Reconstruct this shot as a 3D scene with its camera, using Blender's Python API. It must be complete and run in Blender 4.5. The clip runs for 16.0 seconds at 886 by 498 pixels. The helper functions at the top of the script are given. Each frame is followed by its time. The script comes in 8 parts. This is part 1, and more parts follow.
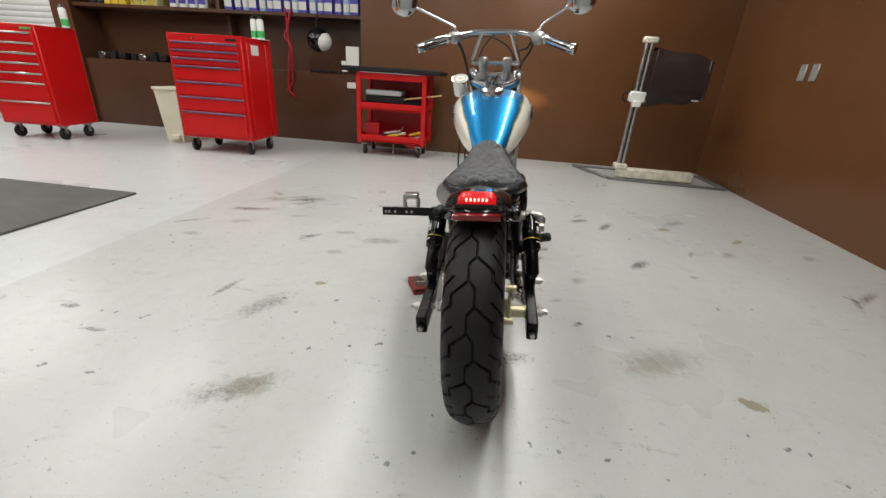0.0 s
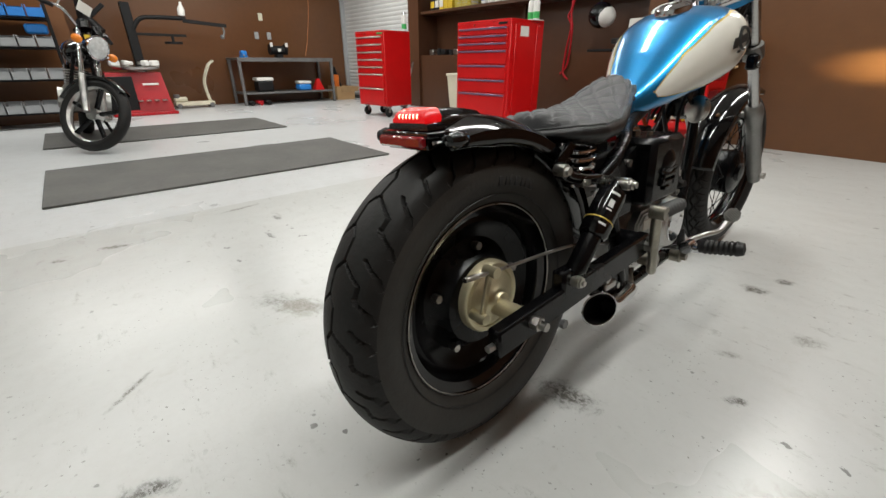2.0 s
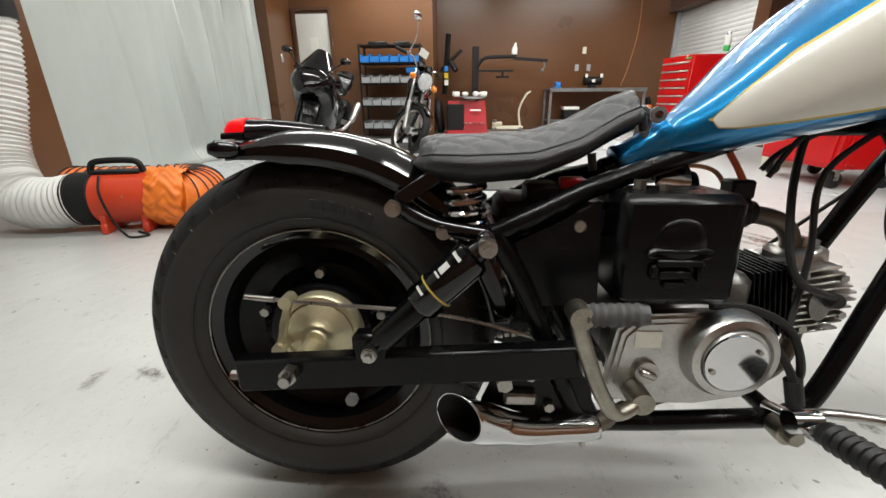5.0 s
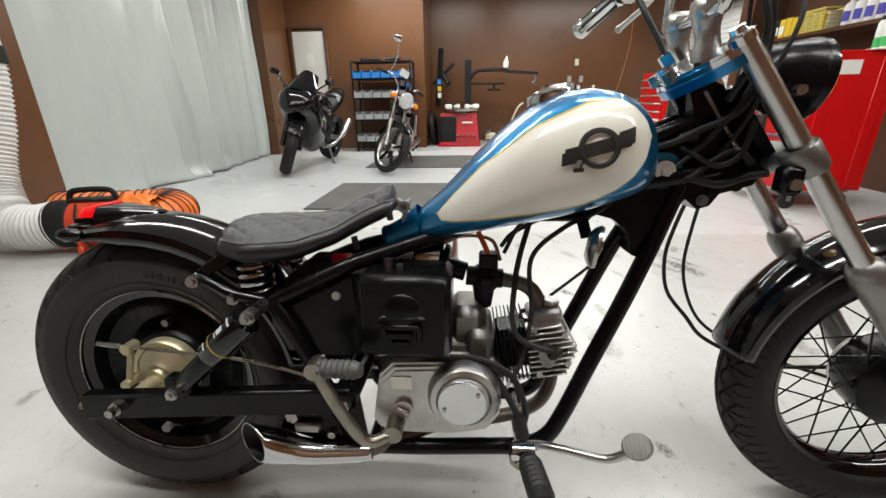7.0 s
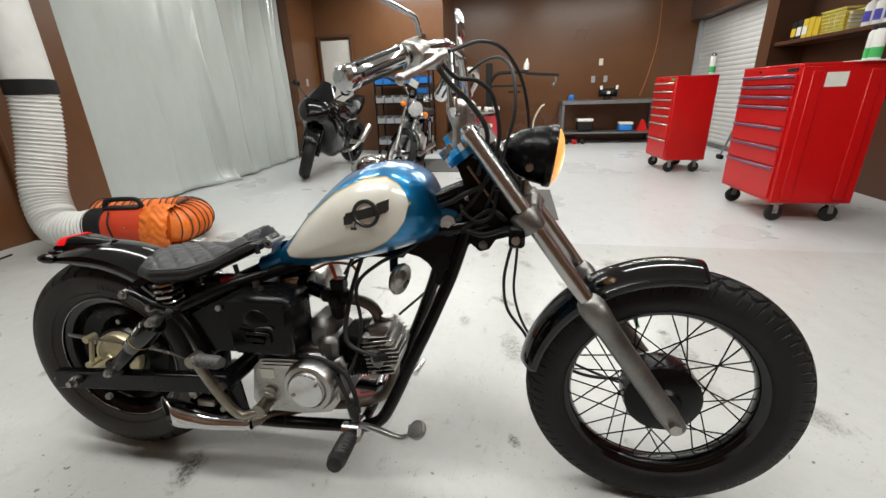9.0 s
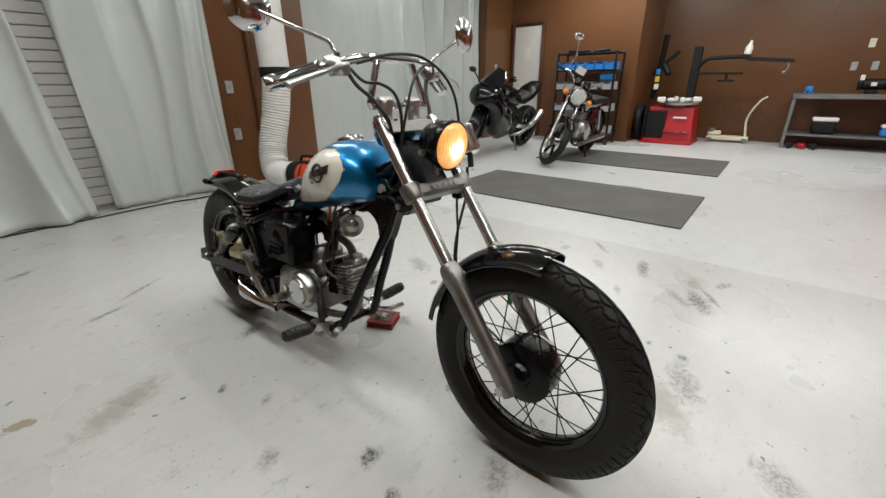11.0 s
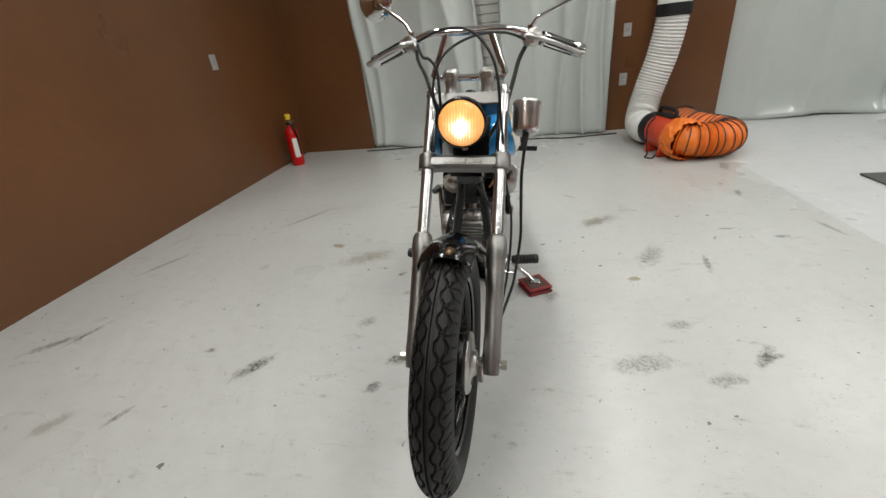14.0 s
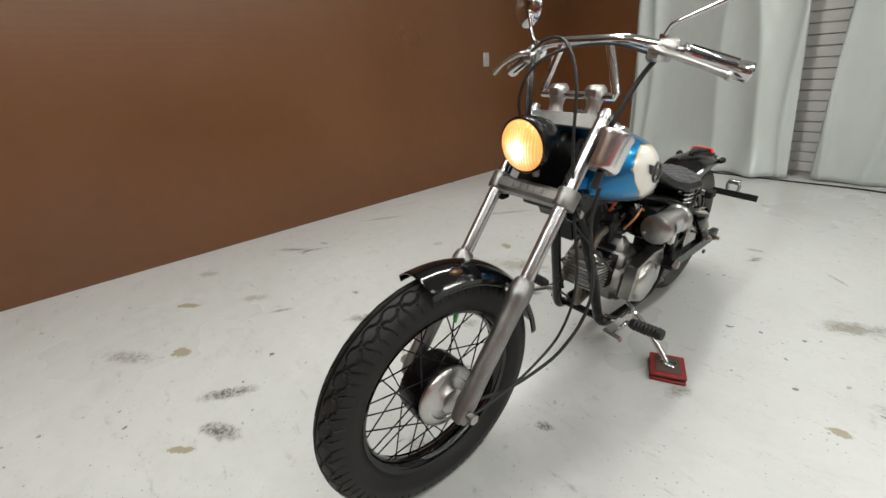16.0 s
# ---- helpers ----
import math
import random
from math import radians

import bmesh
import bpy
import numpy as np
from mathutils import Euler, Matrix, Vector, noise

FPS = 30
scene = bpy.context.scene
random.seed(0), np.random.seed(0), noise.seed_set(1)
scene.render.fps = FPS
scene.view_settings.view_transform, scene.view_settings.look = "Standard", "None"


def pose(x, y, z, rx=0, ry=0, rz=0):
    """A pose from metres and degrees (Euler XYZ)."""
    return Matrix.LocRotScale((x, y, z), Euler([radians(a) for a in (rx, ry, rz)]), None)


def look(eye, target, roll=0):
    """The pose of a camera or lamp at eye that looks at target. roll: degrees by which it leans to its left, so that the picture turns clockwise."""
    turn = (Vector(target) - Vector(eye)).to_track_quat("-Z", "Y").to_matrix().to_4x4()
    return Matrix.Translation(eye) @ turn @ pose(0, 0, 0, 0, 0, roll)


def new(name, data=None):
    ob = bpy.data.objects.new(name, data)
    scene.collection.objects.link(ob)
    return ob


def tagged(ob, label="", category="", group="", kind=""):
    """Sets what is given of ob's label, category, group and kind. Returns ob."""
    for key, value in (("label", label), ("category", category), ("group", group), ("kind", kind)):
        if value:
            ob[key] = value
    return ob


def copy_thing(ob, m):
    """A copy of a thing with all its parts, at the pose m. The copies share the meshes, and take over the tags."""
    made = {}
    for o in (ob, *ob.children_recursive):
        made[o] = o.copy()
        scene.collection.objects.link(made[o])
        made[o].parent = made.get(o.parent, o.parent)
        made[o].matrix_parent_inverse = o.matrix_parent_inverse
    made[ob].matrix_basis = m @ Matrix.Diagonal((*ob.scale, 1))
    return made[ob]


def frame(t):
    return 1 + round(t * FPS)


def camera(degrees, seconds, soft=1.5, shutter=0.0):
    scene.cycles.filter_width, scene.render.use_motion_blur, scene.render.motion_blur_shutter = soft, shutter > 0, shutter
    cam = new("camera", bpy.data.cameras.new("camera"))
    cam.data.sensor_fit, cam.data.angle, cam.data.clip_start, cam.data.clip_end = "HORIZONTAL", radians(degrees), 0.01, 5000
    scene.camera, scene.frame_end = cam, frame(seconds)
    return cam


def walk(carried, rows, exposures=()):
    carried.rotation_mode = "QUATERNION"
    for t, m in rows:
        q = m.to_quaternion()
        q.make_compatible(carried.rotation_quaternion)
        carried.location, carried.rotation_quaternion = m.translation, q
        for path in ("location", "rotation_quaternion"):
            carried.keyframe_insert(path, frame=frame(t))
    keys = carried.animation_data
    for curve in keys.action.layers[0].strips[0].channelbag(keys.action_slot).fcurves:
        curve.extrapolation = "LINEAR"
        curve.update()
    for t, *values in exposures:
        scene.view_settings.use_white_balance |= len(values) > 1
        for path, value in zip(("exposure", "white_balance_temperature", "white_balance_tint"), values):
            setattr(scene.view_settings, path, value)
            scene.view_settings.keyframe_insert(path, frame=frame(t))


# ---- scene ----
cam = camera(94.3, 16.0)
PATH = [
    (0, (0.000, -0.978, 0.880), (-0.233, 0.851, 0.103), 3.70),
    (0.5, (0.191, -0.890, 0.880), (-0.278, 0.888, 0.093), 3.00),
    (1, (0.303, -0.774, 0.827), (-0.465, 0.885, 0.016), 1.90),
    (1.5, (0.387, -0.655, 0.762), (-0.700, 0.805, -0.069), 0.90),
    (2, (0.477, -0.490, 0.709), (-0.904, 0.697, -0.117), 0.00),
    (2.5, (0.536, -0.365, 0.685), (-1.064, 0.527, -0.117), -0.10),
    (3, (0.545, -0.236, 0.657), (-1.201, 0.351, -0.121), 0.10),
    (5.5, (0.628, 0.368, 0.699), (-1.242, 0.236, 0.001), -0.80),
    (6, (0.640, 0.496, 0.732), (-1.227, 0.345, 0.031), -1.10),
    (6.5, (0.661, 0.572, 0.781), (-1.208, 0.414, 0.086), -1.10),
    (7, (0.702, 0.644, 0.832), (-1.171, 0.493, 0.147), -0.90),
    (7.5, (0.764, 0.728, 0.887), (-1.109, 0.571, 0.205), -0.90),
    (8, (0.812, 0.821, 0.933), (-1.055, 0.648, 0.235), -0.90),
    (8.5, (0.839, 0.950, 0.963), (-1.016, 0.713, 0.256), -1.60),
    (11, (0.798, 1.836, 1.003), (-0.652, 0.682, 0.252), -0.60),
    (11.5, (0.656, 1.978, 1.020), (-0.547, 0.594, 0.222), -1.70),
    (12, (0.510, 2.100, 1.032), (-0.418, 0.539, 0.195), -2.70),
    (12.5, (0.331, 2.218, 1.041), (-0.299, 0.531, 0.171), -3.80),
    (13, (0.156, 2.245, 1.032), (-0.165, 0.486, 0.135), -4.50),
    (13.5, (0.002, 2.254, 1.034), (0.006, 0.471, 0.127), -5.40),
    (14, (-0.190, 2.257, 1.039), (0.146, 0.500, 0.145), -6.00),
    (14.5, (-0.341, 2.248, 1.044), (0.273, 0.556, 0.172), -5.70),
    (15, (-0.469, 2.156, 1.029), (0.440, 0.591, 0.176), -5.40),
    (15.5, (-0.543, 2.061, 1.015), (0.632, 0.669, 0.188), -4.60),
    (16, (-0.657, 1.937, 1.021), (0.739, 0.752, 0.216), -3.50),
]
walk(cam, [(t, look(eye, target, roll)) for t, eye, target, roll in PATH], exposures=((0, -0.02), (2, 0.06), (3, 0.2), (5.5, 0.44), (7.5, 0.32), (8.5, 0.25), (11, -0.06), (12.5, -0.1), (14, -0.08), (15, 0.12), (15.5, 0.14), (16, 0.22)))

# ---- world and light ----
world = bpy.data.worlds.new("world")
scene.world = world
world.use_nodes = True
world.node_tree.nodes["Background"].inputs[0].default_value = (0.02, 0.02, 0.022, 1)
world.node_tree.nodes["Background"].inputs[1].default_value = 0.3
scene.view_settings.exposure = 0.0
CEIL = 2.9
BATTENS = [(0.5, 0.2), (0.5, 3.0), (-1.25, -1.0), (-1.25, 1.9), (-3.6, -1.0), (-3.6, 1.9), (-6.2, -0.4), (-6.2, 2.6)]


def tube_lamp(x, y, watts):
    data = bpy.data.lights.new("tube_light", "AREA")
    data.shape, data.size, data.size_y, data.energy, data.color = "RECTANGLE", 0.12, 2.3, watts, (0.98, 0.985, 0.94)
    lamp = new("tube_light", data)
    lamp.matrix_world = pose(x, y, CEIL - 0.115)
    return lamp


for bx, by in BATTENS:
    tube_lamp(bx, by, (50.0 if by < 1 else 46.0) if bx > 0 else 70.0 if bx < -6 else (25.0 if by < 0 else 36.0) if bx > -2 else 33.0 if by < 0 else 42.0)

# ---- mesh tools ----


def vec(p):
    return Vector(p)


def curve_through(pts, k=6, closed=False):
    """Points of a smooth curve through pts."""
    P = [vec(p) for p in pts]
    n = len(P)
    out = []
    for i in range(n if closed else n - 1):
        a, b = P[i], P[(i + 1) % n]
        p0 = P[i - 1] if closed or i > 0 else a * 2 - b
        p3 = P[(i + 2) % n] if closed or i + 2 < n else b * 2 - a
        for j in range(k):
            t = j / k
            out.append(0.5 * (2 * a + (b - p0) * t + (2 * p0 - 5 * a + 4 * b - p3) * t * t + (3 * a - p0 - 3 * b + p3) * t ** 3))
    if not closed:
        out.append(P[-1])
    return out


def spread(x, xs, ys):
    return float(np.interp(x, xs, ys))


class Shape:
    """Collects faces for one mesh."""

    def __init__(self):
        self.v, self.f = [], []

    def add(self, verts, faces, m=None):
        base = len(self.v)
        self.v += [tuple(m @ vec(p)) if m is not None else tuple(p) for p in verts]
        self.f += [tuple(base + i for i in f) for f in faces]
        return self

    def box(self, c, s, bev=0.0, m=None):
        h = [max(a / 2, 1e-5) for a in s]
        b = min(bev if bev > 0 else 0.0, *[a * 0.49 for a in h])
        if b <= 0:
            vs = [(c[0] + x * h[0], c[1] + y * h[1], c[2] + z * h[2]) for x in (-1, 1) for y in (-1, 1) for z in (-1, 1)]
            return self.add(vs, [(0, 1, 3, 2), (4, 6, 7, 5), (0, 4, 5, 1), (2, 3, 7, 6), (0, 2, 6, 4), (1, 5, 7, 3)], m)
        idx, vs = {}, []
        for x in (-1, 1):
            for y in (-1, 1):
                for z in (-1, 1):
                    for a in range(3):
                        q = [c[i] + (x, y, z)[i] * (h[i] - (0 if i == a else b)) for i in range(3)]
                        idx[(x, y, z, a)] = len(vs)
                        vs.append(q)
        fs = []
        for a in range(3):
            o1, o2 = (a + 1) % 3, (a + 2) % 3
            for s1 in (-1, 1):
                quad = []
                for u, w in ((-1, -1), (1, -1), (1, 1), (-1, 1)):
                    k = [0, 0, 0]
                    k[a], k[o1], k[o2] = s1, u, w
                    quad.append(idx[(*k, a)])
                fs.append(quad)
                for s2 in (-1, 1):
                    e = []
                    for w, ax in ((-1, a), (1, a), (1, o1), (-1, o1)):
                        k = [0, 0, 0]
                        k[a], k[o1], k[o2] = s1, s2, w
                        e.append(idx[(*k, ax)])
                    fs.append(e)
        for x in (-1, 1):
            for y in (-1, 1):
                for z in (-1, 1):
                    fs.append([idx[(x, y, z, a)] for a in range(3)])
        return self.add(vs, fs, m)

    def beam(self, a, b, w, t, bev=0.003, up=(0, 0, 1)):
        """A bar from a to b, w wide across and t thick along up."""
        a, b = vec(a), vec(b)
        d = (b - a)
        ax = d.normalized()
        side = vec(up).cross(ax)
        side = side.normalized() if side.length > 1e-6 else vec((1, 0, 0))
        u2 = ax.cross(side)
        m = Matrix((side, ax, u2)).transposed().to_4x4()
        m.translation = (a + b) / 2
        return self.box((0, 0, 0), (w, d.length, t), bev, m)

    def tube(self, pts, r, n=10, closed=False, caps=True):
        P = [vec(p) for p in pts]
        k = len(P)
        rr = r if isinstance(r, (list, tuple)) else [r] * k
        T = []
        for i in range(k):
            if closed:
                d = P[(i + 1) % k] - P[i - 1]
            else:
                d = P[min(i + 1, k - 1)] - P[max(i - 1, 0)]
            T.append(d.normalized() if d.length > 1e-9 else vec((0, 0, 1)))
        nrm = T[0].orthogonal().normalized()
        vs, fs = [], []
        for i in range(k):
            nrm = (nrm - T[i] * nrm.dot(T[i])).normalized()
            bi = T[i].cross(nrm)
            for j in range(n):
                a = 2 * math.pi * j / n
                vs.append(P[i] + (nrm * math.cos(a) + bi * math.sin(a)) * rr[i])
        for i in range(k if closed else k - 1):
            for j in range(n):
                i2, j2 = (i + 1) % k, (j + 1) % n
                fs.append((i * n + j, i * n + j2, i2 * n + j2, i2 * n + j))
        if caps and not closed:
            fs += [tuple(range(n))[::-1], tuple((k - 1) * n + j for j in range(n))]
        return self.add(vs, fs)

    def cyl(self, a, b, r, r2=None, n=16, caps=True):
        return self.tube([a, b], [r, r if r2 is None else r2], n, False, caps)

    def lathe(self, prof, origin=(0, 0, 0), axis=(0, 0, 1), n=32, closed=False):
        """prof: (radius, height along the axis). closed: the profile is a loop."""
        ax = vec(axis).normalized()
        e1 = ax.orthogonal().normalized()
        e2 = ax.cross(e1)
        o = vec(origin)
        k = len(prof)
        vs, fs = [], []
        for r, h in prof:
            for j in range(n):
                a = 2 * math.pi * j / n
                vs.append(o + ax * h + (e1 * math.cos(a) + e2 * math.sin(a)) * max(r, 1e-5))
        for i in range(k if closed else k - 1):
            for j in range(n):
                i2, j2 = (i + 1) % k, (j + 1) % n
                fs.append((i * n + j, i * n + j2, i2 * n + j2, i2 * n + j))
        return self.add(vs, fs)

    def ball(self, c, r, n=12, m=None):
        rx, ry, rz = r if isinstance(r, (list, tuple)) else (r, r, r)
        vs, fs = [], []
        k = n // 2 + 1
        for i in range(k):
            th = math.pi * min(max(i / (k - 1), 0.002), 0.998)
            for j in range(n):
                a = 2 * math.pi * j / n
                vs.append((c[0] + rx * math.sin(th) * math.cos(a), c[1] + ry * math.sin(th) * math.sin(a), c[2] + rz * math.cos(th)))
        for i in range(k - 1):
            for j in range(n):
                fs.append((i * n + j, i * n + (j + 1) % n, (i + 1) * n + (j + 1) % n, (i + 1) * n + j))
        fs += [tuple(range(n)), tuple((k - 1) * n + j for j in range(n))]
        return self.add(vs, fs, m)

    def ring(self, c, axis, big, small, n=32, k=8):
        ax = vec(axis).normalized()
        e1 = ax.orthogonal().normalized()
        e2 = ax.cross(e1)
        return self.tube([vec(c) + (e1 * math.cos(a) + e2 * math.sin(a)) * big for a in [2 * math.pi * i / n for i in range(n)]], small, k, True)

    def grid(self, fn, nu, nv, wrap_u=False):
        """fn(u, v) with u, v from 0 to 1."""
        vs = [fn(i / nu, j / nv) for i in range(nu if wrap_u else nu + 1) for j in range(nv + 1)]
        fs = []
        for i in range(nu):
            i2 = (i + 1) % nu if wrap_u else i + 1
            for j in range(nv):
                fs.append((i * (nv + 1) + j, i2 * (nv + 1) + j, i2 * (nv + 1) + j + 1, i * (nv + 1) + j + 1))
        return self.add(vs, fs)

    def prism(self, outline, a, b, axis="x"):
        """A flat outline (two coordinates a point) pushed from a to b along an axis."""
        n = len(outline)
        put = {"x": lambda p, h: (h, p[0], p[1]), "y": lambda p, h: (p[0], h, p[1]), "z": lambda p, h: (p[0], p[1], h)}[axis]
        vs = [put(p, a) for p in outline] + [put(p, b) for p in outline]
        fs = [tuple(range(n)), tuple(range(2 * n - 1, n - 1, -1))] + [(i, (i + 1) % n, n + (i + 1) % n, n + i) for i in range(n)]
        return self.add(vs, fs)

    def turn(self, m):
        self.v = [tuple(m @ vec(p)) for p in self.v]
        return self


def part(name, shape, material, parent=None, label="", sharp=42, m=None):
    """Links one mesh object, under a thing or a part if one is given."""
    me = bpy.data.meshes.new(name)
    me.from_pydata(shape.v, [], shape.f)
    bm = bmesh.new()
    bm.from_mesh(me)
    bmesh.ops.recalc_face_normals(bm, faces=bm.faces[:])
    bm.to_mesh(me)
    bm.free()
    me.polygons.foreach_set("use_smooth", [True] * len(me.polygons))
    me.set_sharp_from_angle(angle=radians(sharp))
    me.materials.append(material)
    ob = new(name, me)
    if parent is not None:
        ob.parent = parent
    if m is not None:
        ob.matrix_basis = m
    if label:
        ob["label"] = label
    return ob


def thing(name, label, category, m=None, group="", kind=""):
    """An Empty that carries the parts of a thing."""
    ob = new(name)
    ob.empty_display_size = 0.1
    if m is not None:
        ob.matrix_basis = m
    return tagged(ob, label, category, group, kind)


def solid(name, shape, material, label, category, group="", kind="", sharp=42, m=None):
    return tagged(part(name, shape, material, None, "", sharp, m), label, category, group, kind)


# ---- materials ----


def material(name, col, rough=0.5, metal=0.0, var=0.1, scale=6.0, bump=0.0, bscale=90.0, coat=0.0, rvar=0.08, spec=0.5, stretch=(1, 1, 1)):
    mt = bpy.data.materials.new(name)
    mt.use_nodes = True
    nt = mt.node_tree
    N, L = nt.nodes, nt.links
    bs = N["Principled BSDF"]
    tc = N.new("ShaderNodeTexCoord")
    mp = N.new("ShaderNodeMapping")
    mp.inputs["Scale"].default_value = stretch
    L.new(tc.outputs["Object"], mp.inputs[0])
    n1, n2 = N.new("ShaderNodeTexNoise"), N.new("ShaderNodeTexNoise")
    for nn, s, d in ((n1, scale, 4), (n2, scale * 11, 3)):
        nn.inputs["Scale"].default_value, nn.inputs["Detail"].default_value = s, d
        L.new(mp.outputs[0], nn.inputs["Vector"])
    mx = N.new("ShaderNodeMath")
    mx.operation = "MULTIPLY_ADD"
    mx.inputs[1].default_value = 0.4
    L.new(n2.outputs[0], mx.inputs[0])
    L.new(n1.outputs[0], mx.inputs[2])
    rp = N.new("ShaderNodeMapRange")
    rp.inputs[1].default_value, rp.inputs[2].default_value = 0.45, 0.95
    L.new(mx.outputs[0], rp.inputs[0])
    cm = N.new("ShaderNodeMix")
    cm.data_type = "RGBA"
    cm.inputs[6].default_value = (*[max(0, c * (1 - var)) for c in col], 1)
    cm.inputs[7].default_value = (*[min(1, c * (1 + var)) for c in col], 1)
    L.new(rp.outputs[0], cm.inputs[0])
    L.new(cm.outputs[2], bs.inputs["Base Color"])
    rr = N.new("ShaderNodeMapRange")
    rr.inputs[3].default_value, rr.inputs[4].default_value = max(0.02, rough - rvar), min(1, rough + rvar)
    L.new(n1.outputs[0], rr.inputs[0])
    L.new(rr.outputs[0], bs.inputs["Roughness"])
    bs.inputs["Metallic"].default_value = metal
    bs.inputs["Specular IOR Level"].default_value = spec
    bs.inputs["Coat Weight"].default_value = coat
    bs.inputs["Coat Roughness"].default_value = 0.06
    if bump > 0:
        n3, bp = N.new("ShaderNodeTexNoise"), N.new("ShaderNodeBump")
        n3.inputs["Scale"].default_value, n3.inputs["Detail"].default_value = bscale, 4
        L.new(mp.outputs[0], n3.inputs["Vector"])
        bp.inputs["Strength"].default_value, bp.inputs["Distance"].default_value = bump, 0.004
        L.new(n3.outputs[0], bp.inputs["Height"])
        L.new(bp.outputs[0], bs.inputs["Normal"])
    return mt


def glowing(name, col, power, base=(0.8, 0.8, 0.8)):
    mt = material(name, base, 0.3)
    bs = mt.node_tree.nodes["Principled BSDF"]
    bs.inputs["Emission Color"].default_value = (*col, 1)
    bs.inputs["Emission Strength"].default_value = power
    return mt


RUBBER = material("tyre_rubber", (0.0105, 0.0100, 0.0095), 0.55, 0, 0.4, 9, 0.14, 160, 0, 0.1, 0.27)
# paler, browner than the tread: the flanks' sheen is put into the colour
SIDEWALL = material("sidewall_sheen_rubber", (0.0215, 0.0195, 0.0170), 0.5, 0, 0.3, 7, 0.12, 160, 0, 0.08, 0.35)
SIDE_RUBBER = material("soft_rubber", (0.011, 0.011, 0.011), 0.52, 0, 0.25, 20, 0.1, 200, 0, 0.08, 0.4)
BLACK = material("black_gloss_paint", (0.0025, 0.0025, 0.003), 0.09, 0, 0.2, 8, 0, 90, 0.0, 0.03, 0.5)
SATIN = material("black_satin_paint", (0.0024, 0.0024, 0.0029), 0.26, 0, 0.3, 12, 0.06, 140, 0, 0.07, 0.2)
MATTE = material("matte_black_plastic", (0.007, 0.007, 0.0075), 0.55, 0, 0.2, 15, 0.08, 220, 0, 0.08, 0.28)
CHROME = material("chrome", (0.62, 0.625, 0.64), 0.10, 1, 0.05, 14, 0, 90, 0, 0.03)
STEEL = material("worn_steel", (0.38, 0.365, 0.34), 0.3, 1, 0.2, 25, 0.1, 200, 0, 0.12)
ALLOY = material("cast_aluminium", (0.46, 0.455, 0.44), 0.32, 1, 0.22, 18, 0.12, 240, 0, 0.12)
ALLOY_DULL = material("dull_aluminium", (0.235, 0.23, 0.222), 0.42, 1, 0.2, 14, 0.14, 260, 0, 0.12)
BRONZE = material("champagne_metal", (0.54, 0.48, 0.32), 0.42, 0.75, 0.12, 22, 0.06, 200)
BLUE = material("metallic_blue_paint", (0.0, 0.175, 0.41), 0.33, 0.82, 0.14, 420, 0, 90, 1.0, 0.04)
CREAM = material("cream_white_paint", (0.72, 0.7, 0.63), 0.22, 0, 0.04, 5, 0, 90, 0.8, 0.04)
GOLD = material("gold_pinstripe", (0.45, 0.33, 0.06), 0.35, 0.3, 0.1, 30)
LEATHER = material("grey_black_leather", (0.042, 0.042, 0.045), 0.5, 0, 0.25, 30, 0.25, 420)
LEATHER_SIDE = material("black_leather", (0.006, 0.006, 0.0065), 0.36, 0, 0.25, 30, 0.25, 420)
RED_LENS = glowing("red_lamp_lens", (1.0, 0.002, 0.006), 0.5, (0.22, 0.002, 0.003))
LED = glowing("red_led", (1.0, 0.25, 0.16), 9.0, (0.8, 0.1, 0.08))
RED_DARK = material("dark_red_reflector", (0.2, 0.008, 0.012), 0.15, 0, 0.1, 30, 0, 90, 0.6)
RED_PAINT = material("red_enamel", (0.5, 0.0045, 0.0055), 0.32, 0, 0.09, 4, 0.03, 60, 0.0, 0.07, 0.38)
RED_DEEP = material("deep_red_enamel", (0.36, 0.004, 0.01), 0.35, 0, 0.1, 6, 0.04, 80, 0.0, 0.08, 0.4)
ORANGE = material("orange_vinyl", (0.75, 0.17, 0.015), 0.45, 0, 0.18, 14, 0.3, 30)
RED_ORANGE = material("orange_red_paint", (0.55, 0.045, 0.012), 0.4, 0, 0.1, 8, 0.05, 90)
WHITE_PLASTIC = material("white_plastic", (0.7, 0.69, 0.66), 0.4, 0, 0.06, 7, 0.03, 120)
IVORY = material("ivory_plastic", (0.62, 0.59, 0.46), 0.45, 0, 0.08, 5, 0.05, 60)
GREY_PLASTIC = material("grey_plastic", (0.33, 0.34, 0.35), 0.45, 0, 0.1, 8)
BLUE_PLASTIC = material("blue_plastic", (0.02, 0.2, 0.6), 0.4, 0, 0.1, 8)
AMBER = material("amber_lens", (0.8, 0.22, 0.01), 0.25, 0, 0.1, 20, 0, 90, 0.5)
PALE_YELLOW = material("pale_yellow_plastic", (0.62, 0.52, 0.10), 0.42, 0, 0.12, 9)
YELLOW = material("yellow_plastic", (0.65, 0.45, 0.03), 0.4, 0, 0.1, 9)
GREEN = material("green_label", (0.05, 0.4, 0.1), 0.45)
CARD = material("brown_cardboard", (0.4, 0.25, 0.12), 0.8, 0, 0.12, 6, 0.15, 60)
PAPER = material("paper", (0.68, 0.67, 0.62), 0.7, 0, 0.05, 12)
DARK_STEEL = material("dark_bench_steel", (0.18, 0.18, 0.18), 0.45, 0.6, 0.2, 8, 0.08, 120)
SMOKE = material("black_screen", (0.004, 0.004, 0.005), 0.06, 0, 0.1, 5, 0, 90, 0.0, 0.02, 0.4)
COPPER = material("copper_hose", (0.5, 0.2, 0.08), 0.4, 0.3)
